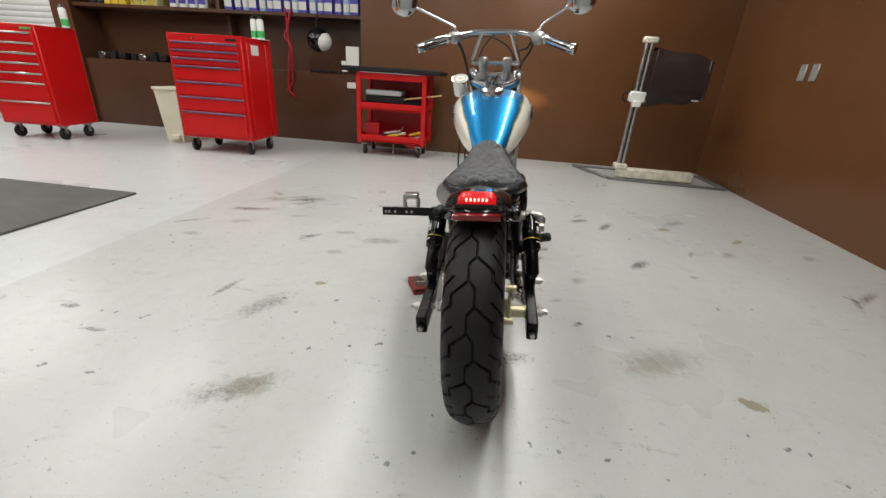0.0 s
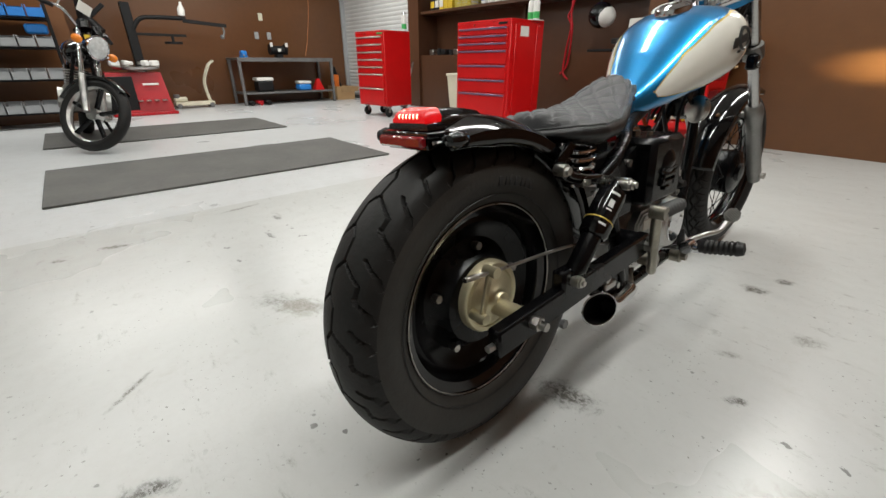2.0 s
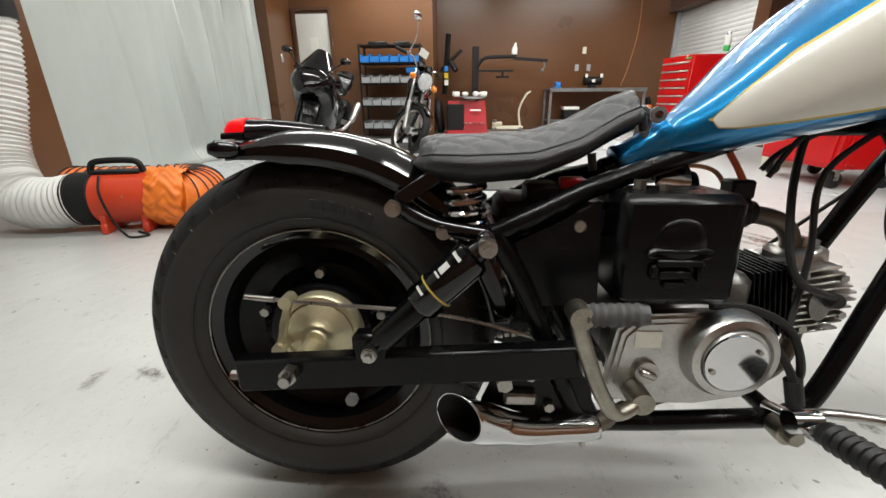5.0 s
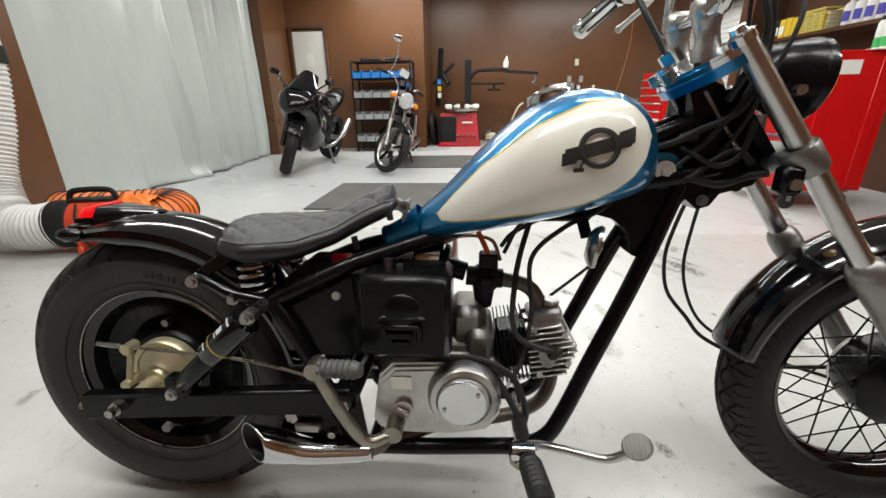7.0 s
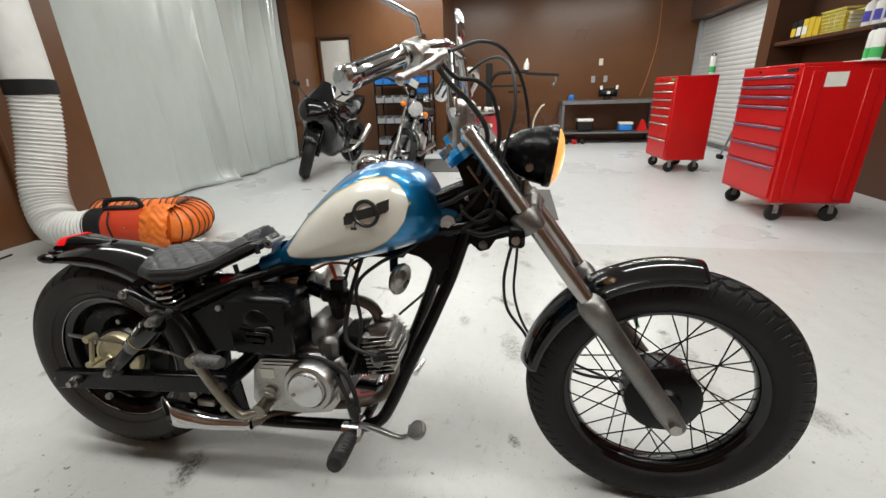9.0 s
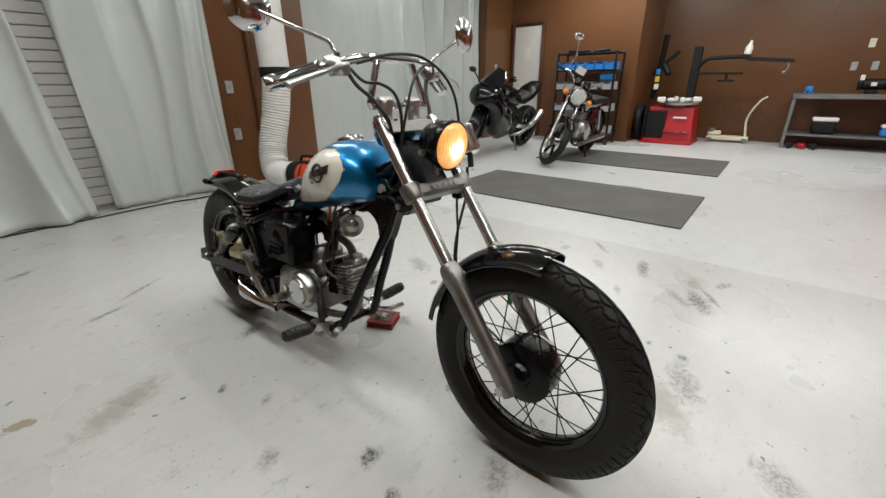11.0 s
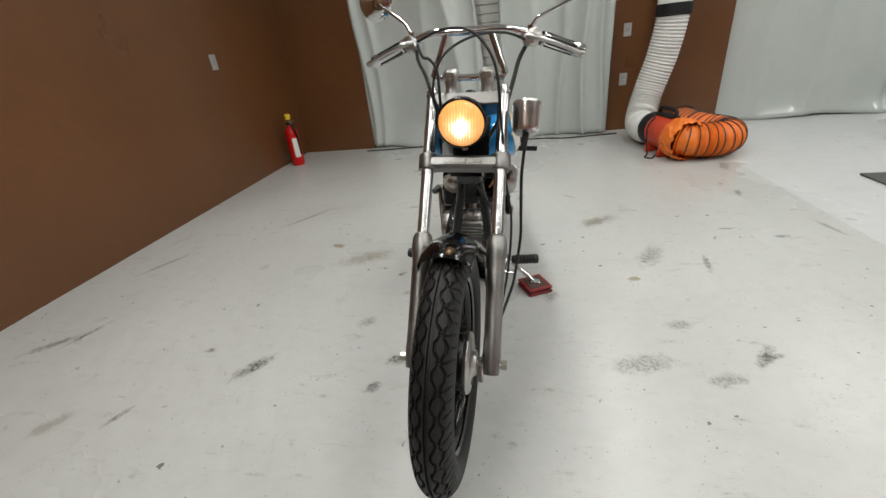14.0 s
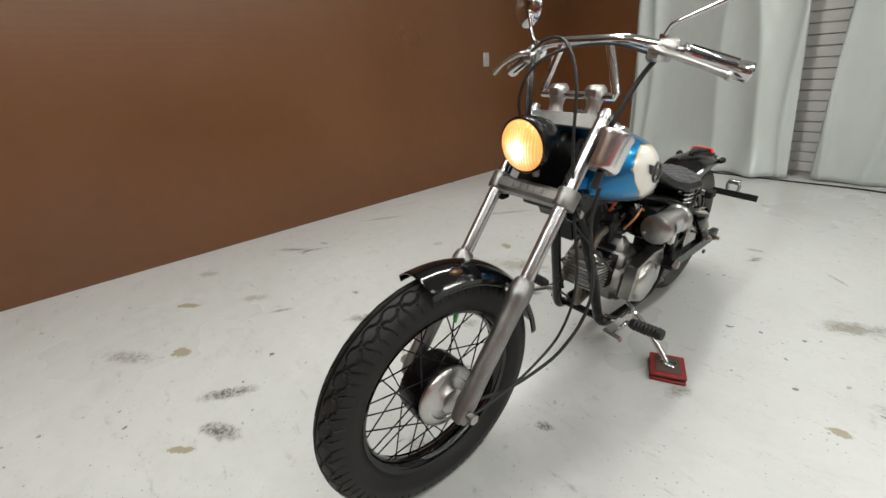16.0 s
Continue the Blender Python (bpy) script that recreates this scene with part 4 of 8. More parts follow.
# ---- fire extinguisher ----
fe = thing("fire_extinguisher", "red fire extinguisher with yellow cap standing in the corner", "fire extinguisher", pose(2.1, -1.9, 0))
part("cylinder", Shape().lathe([(0.001, 0.0), (0.062, 0.002), (0.066, 0.012), (0.066, 0.33), (0.058, 0.37), (0.03, 0.40), (0.024, 0.42)], n=28), RED_PAINT, fe)
part("valve", Shape().cyl((0, 0, 0.41), (0, 0, 0.46), 0.02, n=16).box((-0.02, 0.01, 0.455), (0.09, 0.02, 0.014), 0.003), STEEL, fe)
part("handle", Shape().beam((0.02, 0, 0.47), (-0.08, 0.01, 0.485), 0.018, 0.008, 0.003), MATTE, fe)
part("safety_cap", Shape().lathe([(0.025, 0.47), (0.03, 0.475), (0.03, 0.52), (0.02, 0.53), (0.001, 0.532)], n=18), YELLOW, fe)
part("label", Shape().grid(lambda u, v: (0.0665 * math.cos(1.9 + 0.9 * u), 0.0665 * math.sin(1.9 + 0.9 * u), 0.09 + 0.2 * v), 8, 2), PAPER, fe)
part("hose", Shape().tube(curve_through([(0.02, 0.02, 0.44), (-0.05, 0.05, 0.42), (-0.07, 0.03, 0.3), (-0.068, 0.02, 0.12)], 6), 0.009, 8), MATTE, fe)

# ---- blower and ducts ----
bw = thing("ventilation_blower", "orange-red portable ventilation blower with black handle on the floor", "blower", pose(-1.505, -1.60, 0, 0, 0, 12))
# axis along +y
part("drum", Shape().lathe([(0.12, -0.105), (0.135, -0.095), (0.135, 0.17), (0.12, 0.18), (0.12, -0.105)], (0, 0, 0.17), (0, 1, 0), 36), RED_ORANGE, bw)
part("inlet_ring", Shape().lathe([(0.115, -0.235), (0.135, -0.225), (0.142, -0.20), (0.142, -0.10), (0.13, -0.09), (0.11, -0.10), (0.11, -0.235)], (0, 0, 0.17), (0, 1, 0), 36), MATTE, bw)
part("handle", Shape().tube(curve_through([(0, -0.12, 0.30), (0, -0.10, 0.355), (0, -0.04, 0.368), (0, 0.07, 0.368), (0, 0.12, 0.355), (0, 0.14, 0.30)], 5), 0.016, 10).box((0, 0.01, 0.31), (0.08, 0.24, 0.02), 0.008), MATTE, bw)
part("power_cable", Shape().tube(curve_through([(0.08, -0.04, 0.30), (0.15, -0.02, 0.22), (0.155, 0.01, 0.08), (0.17, 0.06, 0.008), (0.22, 0.12, 0.007), (0.19, 0.18, 0.007), (0.12, 0.10, 0.007)], 7), 0.006, 8), MATTE, bw)
for yy in (-0.06, 0.14):
    part("foot", Shape().box((0.0, yy, 0.03), (0.26, 0.035, 0.06), 0.01).box((0.1, yy, 0.075), (0.04, 0.03, 0.06), 0.006).box((-0.1, yy, 0.075), (0.04, 0.03, 0.06), 0.006), RED_ORANGE, bw)
part("rivet", Shape().ball((0.132, -0.03, 0.2), 0.006, 8), STEEL, bw)
part("rivet", Shape().ball((0.132, 0.07, 0.2), 0.006, 8), STEEL, bw)


def ribbed(pts, r, amp, step, n=22, ends=()):
    P = [Vector(p) for p in pts]
    out, rad, acc = [], [], 0.0
    for a, b in zip(P, P[1:]):
        L_ = (b - a).length
        k = max(1, int(L_ / (step / 4)))
        for i in range(k):
            out.append(a.lerp(b, i / k))
            rad.append(r + amp * math.cos(2 * math.pi * (acc + L_ * i / k) / step))
        acc += L_
    return Shape().tube(out, rad, n, False, True)


ORANGE_RING = material("black_duct_wire", (0.012, 0.012, 0.012), 0.5)
coil = thing("flexible_duct", "collapsed orange ribbed duct with black wire rings on the floor", "duct", pose(0, 0, 0))
arc = [(-1.545, -1.36, 0.165), (-1.60, -1.325, 0.155), (-1.70, -1.325, 0.15), (-1.82, -1.35, 0.145), (-1.91, -1.41, 0.145), (-1.95, -1.50, 0.145), (-1.93, -1.60, 0.145), (-1.88, -1.72, 0.145), (-1.85, -1.88, 0.145), (-1.84, -2.05, 0.145), (-1.86, -2.2, 0.145)]
part("skin", ribbed(curve_through(arc, 6), 0.123, 0.012, 0.03, 24), ORANGE, coil, sharp=80)
path_arc = curve_through(arc, 6)
dist, nxt = 0.0, 0.06
for a, b in zip(path_arc, path_arc[1:]):
    dist += (b - a).length
    if dist > nxt:
        nxt += 0.052
        part("wire_ring", Shape().ring(a, b - a, 0.1355, 0.0042, 30, 6), ORANGE_RING, coil)
def crumpled(u, v):
    r = spread(v, [0, 0.2, 0.5, 0.8, 1], [0.137, 0.150, 0.160, 0.152, 0.140]) + 0.006 * math.sin(19 * u * math.pi + 9 * v) * math.sin(7 * v + 5 * u) + 0.005 * math.sin(34 * math.pi * u + 4 * math.sin(9 * v))
    ax = Vector((-0.2, 0.98, 0)).normalized()
    e1 = Vector((ax.y, -ax.x, 0))
    return Vector((-1.535, -1.44, 0.165)) + ax * (0.19 * v + 0.012 * math.sin(6 * math.pi * u)) + (e1 * math.cos(2 * math.pi * u) + Vector((0, 0, 1)) * math.sin(2 * math.pi * u)) * r


part("collar_bag", Shape().grid(crumpled, 96, 22, True), ORANGE, coil, "loose crumpled orange collar", 60)
duct = thing("white_duct", "white ribbed flexible duct rising from the blower along the pier", "duct", pose(0, 0, 0))
WHITE_DUCT = material("white_duct_vinyl", (0.62, 0.62, 0.6), 0.4, 0, 0.06, 9, 0.05, 60)
dp = [(-1.455, -1.79, 0.17), (-1.43, -1.93, 0.155), (-1.43, -2.08, 0.18), (-1.47, -2.18, 0.31), (-1.52, -2.22, 0.48), (-1.585, -2.21, 0.72), (-1.62, -2.19, 0.95), (-1.63, -2.18, 1.08)]
part("hose", ribbed(curve_through(dp, 8), 0.132, 0.007, 0.028, 28), WHITE_DUCT, duct, sharp=80)
part("band", Shape().lathe([(0.13, 0), (0.146, 0.004), (0.146, 0.096), (0.13, 0.1)], (-1.63, -2.18, 1.06), (0, 0, 1), 30), MATTE, duct)
part("riser_pipe", Shape().lathe([(0.138, 0), (0.138, CEIL - 1.16)], (-1.63, -2.18, 1.155), (0, 0, 1), 32), WHITE_DUCT, duct)
part("pipe_strap", Shape().box((-1.57, -2.47, 1.75), (0.05, 0.31, 0.03), 0.004), STEEL, duct)
solid("hanging_strap", Shape().tube(curve_through([(-1.86, -2.612, 1.0), (-1.87, -2.612, 0.8), (-1.85, -2.612, 0.66)], 5), 0.009, 6), IVORY, "short cream strap hanging beside the duct", "strap")

# ---- work bench at the west wall ----
wb = thing("work_bench", "grey steel work bench with a lower shelf at the wall", "work bench", pose(0, 0, 0))
part("top", Shape().box((-8.0, 2.77, 0.775), (0.66, 1.78, 0.03), 0.004), DARK_STEEL, wb)
part("front_rail", Shape().box((-7.68, 2.77, 0.745), (0.02, 1.76, 0.04), 0.003), DARK_STEEL, wb)
part("lower_shelf", Shape().box((-8.0, 2.77, 0.2), (0.6, 1.7, 0.03), 0.004), DARK_STEEL, wb)
for xx in (-7.71, -8.29):
    for yy in (1.91, 3.63):
        part("leg", Shape().box((xx, yy, 0.38), (0.045, 0.045, 0.76), 0.003), DARK_STEEL, wb)
bg_ = thing("bench_grinder", "black bench grinder on the work bench", "bench grinder", pose(-8.05, 2.75, 0.79))
part("motor", Shape().cyl((0, -0.11, 0.13), (0, 0.11, 0.13), 0.075, n=20).box((0, 0, 0.03), (0.16, 0.12, 0.06), 0.01), MATTE, bg_)
for s in (-1, 1):
    part("wheel_guard", Shape().cyl((0, s * 0.12, 0.14), (0, s * 0.16, 0.14), 0.09, n=22), MATTE, bg_)
    part("eye_shield", Shape().box((0.08, s * 0.14, 0.22), (0.01, 0.05, 0.07), 0.003), WHITE_PLASTIC, bg_)
part("badge", Shape().box((0.076, 0, 0.13), (0.004, 0.06, 0.05)), PAPER, bg_)
vs_ = thing("bench_vice", "small blue bench vice on the work bench", "vice", pose(-7.85, 2.05, 0.79))
part("body", Shape().box((0, 0, 0.06), (0.14, 0.09, 0.1), 0.015).cyl((0, 0, 0), (0, 0, 0.03), 0.07, n=18), BLUE_PLASTIC, vs_)
part("screw", Shape().cyl((0.05, 0, 0.05), (0.17, -0.04, 0.03), 0.013, n=10), STEEL, vs_)
tub = thing("storage_tub", "black tub with a pale lid on the bench shelf", "tub")
part("body", Shape().box((-7.95, 2.35, 0.31), (0.25, 0.28, 0.18), 0.02), MATTE, tub)
part("lid", Shape().box((-7.95, 2.35, 0.43), (0.27, 0.3, 0.06), 0.015), WHITE_PLASTIC, tub)
clr = thing("cooler_box", "small blue cooler box with white lid on the bench shelf", "cooler box")
part("body", Shape().box((-7.92, 3.1, 0.275), (0.22, 0.24, 0.115), 0.02), BLUE_PLASTIC, clr)
part("lid", Shape().box((-7.92, 3.1, 0.36), (0.23, 0.25, 0.05), 0.015), WHITE_PLASTIC, clr)
solid("axle_stand", Shape().add([(sx * w - 7.9, sy * w + 3.4, z) for z, w in ((0.216, 0.09), (0.42, 0.025)) for sx, sy in ((-1, -1), (1, -1), (1, 1), (-1, 1))], [(0, 1, 2, 3), (0, 1, 5, 4), (1, 2, 6, 5), (2, 3, 7, 6), (3, 0, 4, 7), (4, 5, 6, 7)]), RED_PAINT, "small red axle stand on the bench shelf", "axle stand")
for i in range(3):
    solid("small_jack", Shape().box((-7.75, 2.0 + 0.15 * i, 0.05), (0.2, 0.1, 0.06), 0.012).cyl((-7.68, 2.0 + 0.15 * i, 0.03), (-7.62, 2.0 + 0.15 * i, 0.03), 0.03, n=12), RED_DEEP if i % 2 else MATTE, "small dark trolley jack on the floor under the bench", "jack", "jacks under the bench")
cbx = thing("cardboard_box", "open brown cardboard box holding orange and black parts", "cardboard box", pose(-8.05, 3.98, 0))
for c, s in (((0, -0.2, 0.13), (0.4, 0.01, 0.26)), ((0, 0.2, 0.13), (0.4, 0.01, 0.26)), ((-0.2, 0, 0.13), (0.01, 0.4, 0.26)), ((0.2, 0, 0.13), (0.01, 0.4, 0.26)), ((0, 0, 0.008), (0.4, 0.4, 0.012))):
    part("side", Shape().box(c, s, 0.002), CARD, cbx)
part("flap", Shape().box((0.2, 0, 0.3), (0.01, 0.38, 0.1), 0.002, pose(0.1, 0, 0, 0, 20, 0)), CARD, cbx)
solid("scrap_part", Shape().box((-8.1, 3.9, 0.33), (0.1, 0.12, 0.3), 0.02), ORANGE, "orange plastic part standing in the cardboard box", "part")
solid("scrap_part", Shape().cyl((-8.15, 4.05, 0.1), (-8.2, 3.9, 0.62), 0.05, n=14), MATTE, "black hose part standing in the cardboard box", "part")

# ---- floor jack with tall handle ----
fj = thing("trolley_jack", "low cream trolley jack with tall bent handle by the wall", "jack", pose(-8.0, 1.15, 0))
part("chassis", Shape().box((0.0, 0.0, 0.07), (0.22, 0.6, 0.06), 0.01).box((0, -0.2, 0.14), (0.1, 0.2, 0.08), 0.02), IVORY, fj)
part("saddle", Shape().cyl((0, -0.25, 0.12), (0, -0.25, 0.22), 0.05, n=16), DARK_STEEL, fj)
for s in (-1, 1):
    part("handle", Shape().tube(curve_through([(s * 0.05, 0.25, 0.1), (s * 0.05, 0.22, 0.4), (s * 0.06, 0.33, 0.66), (s * 0.04, 0.42, 0.74)], 6), 0.014, 8), IVORY, fj)
for s in (-1, 1):
    for yy in (-0.25, 0.25):
        part("roller", Shape().cyl((s * 0.08, yy, 0.04), (s * 0.12, yy, 0.04), 0.04, n=14), DARK_STEEL, fj)

# ---- tyre changer ----
tcg = thing("tyre_changer", "red and black tyre changing machine with swing arms", "tyre changer", pose(-7.45, 0.33, 0))
part("cabinet", Shape().add([(x, y, z) for x, y, z in ((0.24, -0.36, 0.04), (0.24, 0.38, 0.04), (0.12, 0.33, 0.58), (0.12, -0.34, 0.58), (-0.36, -0.36, 0.04), (-0.36, 0.38, 0.04), (-0.36, 0.33, 0.58), (-0.36, -0.34, 0.58))], [(0, 1, 2, 3), (4, 5, 6, 7), (0, 1, 5, 4), (1, 2, 6, 5), (2, 3, 7, 6), (3, 0, 4, 7)]), RED_DEEP, tcg)
part("foot_rail", Shape().box((-0.02, 0.01, 0.02), (0.7, 0.8, 0.04), 0.008), RED_DEEP, tcg)
part("side_panel", Shape().box((0.10, -0.362, 0.3), (0.4, 0.02, 0.5), 0.01).box((0.205, -0.2, 0.3), (0.06, 0.3, 0.46), 0.01, pose(0, 0, 0)), MATTE, tcg)
part("label_strip", Shape().box((0.20, 0.16, 0.42), (0.02, 0.2, 0.03), 0.004), PAPER, tcg)
for i in range(4):
    part("pedal", Shape().box((0.25, -0.02 + 0.1 * i, 0.20), (0.1, 0.06, 0.018), 0.005), STEEL, tcg)
part("turntable", Shape().lathe([(0.001, 0.66), (0.28, 0.66), (0.30, 0.65), (0.28, 0.62), (0.1, 0.6), (0.1, 0.56)], (-0.02, 0.06, 0), (0, 0, 1), 28), ALLOY, tcg)
for a in (20, 110, 200, 290):
    part("jaw", Shape().box((0.27, 0, 0.70), (0.13, 0.06, 0.08), 0.015, pose(-0.02, 0.06, 0, 0, 0, a)), WHITE_PLASTIC, tcg)
for a, r_, mt in ((60, 0.16, WHITE_PLASTIC), (150, 0.2, ALLOY), (330, 0.18, WHITE_PLASTIC)):
    part("clamp_block", Shape().box((r_, 0, 0.70), (0.10, 0.09, 0.05), 0.012, pose(-0.02, 0.06, 0, 0, 0, a)), mt, tcg)
part("column", Shape().box((-0.33, 0.16, 0.95), (0.12, 0.12, 1.12), 0.008), MATTE, tcg)
arm = part("swing_arm", Shape().tube(curve_through([(-0.3, 0.16, 1.12), (-0.27, 0.3, 1.3), (-0.25, 0.5, 1.33), (-0.2, 0.9, 1.33)], 6), 0.03, 12).beam((-0.2, 0.85, 1.30), (-0.12, 1.45, 1.25), 0.05, 0.05), MATTE, tcg)
part("lower_arm", Shape().beam((-0.28, 0.2, 1.10), (-0.18, 0.85, 1.09), 0.04, 0.035).cyl((-0.15, 0.65, 1.0), (-0.15, 0.65, 0.97), 0.12, n=20).cyl((-0.15, 0.65, 0.97), (-0.15, 0.65, 1.09), 0.02, n=10), MATTE, tcg)
part("roller_hook", Shape().tube(curve_through([(-0.12, 1.38, 1.25), (-0.12, 1.40, 1.16), (-0.12, 1.37, 1.10)], 4), 0.015, 8).ball((-0.12, 1.36, 1.09), 0.035, 10), DARK_STEEL, tcg)
part("air_bottle", Shape().lathe([(0.001, 0), (0.05, 0.01), (0.05, 0.1), (0.02, 0.16), (0.02, 0.19), (0.001, 0.2)], (-0.2, 0.85, 1.36), (0.05, 0.1, 1), 16), WHITE_PLASTIC, tcg)
tool = part("tilt_head", Shape().beam((-0.3, -0.42, 0.7), (-0.25, -0.34, 1.72), 0.06, 0.08).cyl((-0.22, -0.3, 1.25), (-0.14, -0.2, 1.1), 0.05, n=14).beam((-0.3, -0.5, 1.1), (-0.2, -0.1, 1.45), 0.05, 0.05), MATTE, tcg)
for i, mt in enumerate((WHITE_PLASTIC, YELLOW, BLUE_PLASTIC)):
    part("sticker", Shape().box((-0.22, -0.38, 0.9 + 0.12 * i), (0.012, 0.07, 0.09)), mt, tool)
lt = thing("leaning_tyre", "spare black tyre leaning at the wall block", "tyre", pose(-7.55, -0.13, 0.0, 8, 0, 0))
part("tyre", Shape().lathe([(0.20, -0.05), (0.24, -0.065), (0.28, -0.06), (0.31, -0.03), (0.315, 0), (0.31, 0.03), (0.28, 0.06), (0.24, 0.065), (0.20, 0.05)], (0, 0, 0.32), (0, 1, 0), 40), RUBBER, lt)
part("rim", Shape().lathe([(0.2, -0.05), (0.18, 0.0), (0.2, 0.05)], (0, 0, 0.32), (0, 1, 0), 40), SATIN, lt)

# ---- parts rack ----
rk = thing("parts_rack", "black steel rack filled with blue and grey plastic bins", "rack", pose(-6.65, -0.9, 0))
for xx in (-0.2, 0.2):
    for yy in (-0.48, 0.48):
        part("post", Shape().box((xx, yy, 0.77), (0.03, 0.03, 1.34), 0.003), MATTE, rk)
        part("caster", Shape().cyl((xx, yy - 0.015, 0.05), (xx, yy + 0.015, 0.05), 0.05, n=14).box((xx, yy, 0.09), (0.02, 0.03, 0.05), 0.002), SIDE_RUBBER, rk)
for z in (0.16, 0.52, 0.86, 1.16, 1.42):
    part("shelf", Shape().box((0, 0, z), (0.42, 0.98, 0.02), 0.003), MATTE, rk)


def bin_box(y, z, mt, label):
    b = Shape()
    b.box((0.02, 0, 0.005), (0.34, 0.14, 0.008), 0.002).box((0.02, 0.068, 0.06), (0.34, 0.006, 0.12), 0.001).box((0.02, -0.068, 0.06), (0.34, 0.006, 0.12), 0.001).box((0.19, 0, 0.045), (0.006, 0.136, 0.08), 0.001).box((-0.15, 0, 0.06), (0.006, 0.136, 0.12), 0.001)
    return solid("storage_bin", b, mt, label, "storage bin", "bins on the rack", m=pose(-6.60, -0.9 + y, z))


first = {}
for z, mt, nm in ((1.171, BLUE_PLASTIC, "blue plastic open-front bin on the rack"), (0.871, GREY_PLASTIC, "grey plastic open-front bin on the rack"), (0.531, GREY_PLASTIC, "grey plastic open-front bin on the rack"), (0.171, GREY_PLASTIC, "grey plastic open-front bin on the rack")):
    for i in range(6):
        if nm not in first:
            first[nm] = bin_box(-0.39 + 0.156 * i, z, mt, nm)
        else:
            copy_thing(first[nm], pose(-6.60, -1.29 + 0.156 * i, z))
solid("parts_heap", Shape().box((-6.65, -1.1, 1.455), (0.25, 0.3, 0.05), 0.02).cyl((-6.6, -0.85, 1.45), (-6.65, -0.6, 1.47), 0.03, n=12), MATTE, "dark spare parts lying on top of the rack", "spare parts")
loose("small_tub", Shape().box((0, 0, 0.06), (0.2, 0.2, 0.1), 0.02), BLUE_PLASTIC, "small blue tub on the rack shelf", "tub", pose(-6.55, -0.55, 0.995))


# ---- parked motorcycles ----
def simple_wheel(parent, c, R, r_rim, w, spokes, name, m=None, arms=None):
    c = Vector(c)
    sh = Shape().lathe([(r_rim, -w * 0.7), (r_rim + 0.03, -w), (R - 0.035, -w), (R - 0.01, -w * 0.6), (R, 0), (R - 0.01, w * 0.6), (R - 0.035, w), (r_rim + 0.03, w), (r_rim, w * 0.7)], c, (1, 0, 0), 48)
    rim = Shape().lathe([(r_rim + 0.004, -w * 0.7), (r_rim - 0.012, -w * 0.3), (r_rim - 0.014, w * 0.3), (r_rim + 0.004, w * 0.7)], c, (1, 0, 0), 48)
    hub = Shape().cyl(c - Vector((w * 0.9, 0, 0)), c + Vector((w * 0.9, 0, 0)), 0.05, n=20)
    if m is not None:
        sh.turn(m), rim.turn(m), hub.turn(m)
    wh = part(name, rim, spokes, parent)
    part("tyre", sh, RUBBER, wh)
    part("hub", hub, spokes, wh)
    for i in range(5):
        a = 2 * math.pi * i / 5 + 0.4
        sp = Shape().beam(c + Vector((0, 0.04 * math.cos(a), 0.04 * math.sin(a))), c + Vector((0, (r_rim - 0.005) * math.cos(a), (r_rim - 0.005) * math.sin(a))), 0.03, 0.035, 0.006, (1, 0, 0))
        if m is not None:
            sp.turn(m)
        part("spoke", sp, arms or spokes, wh)
    return wh


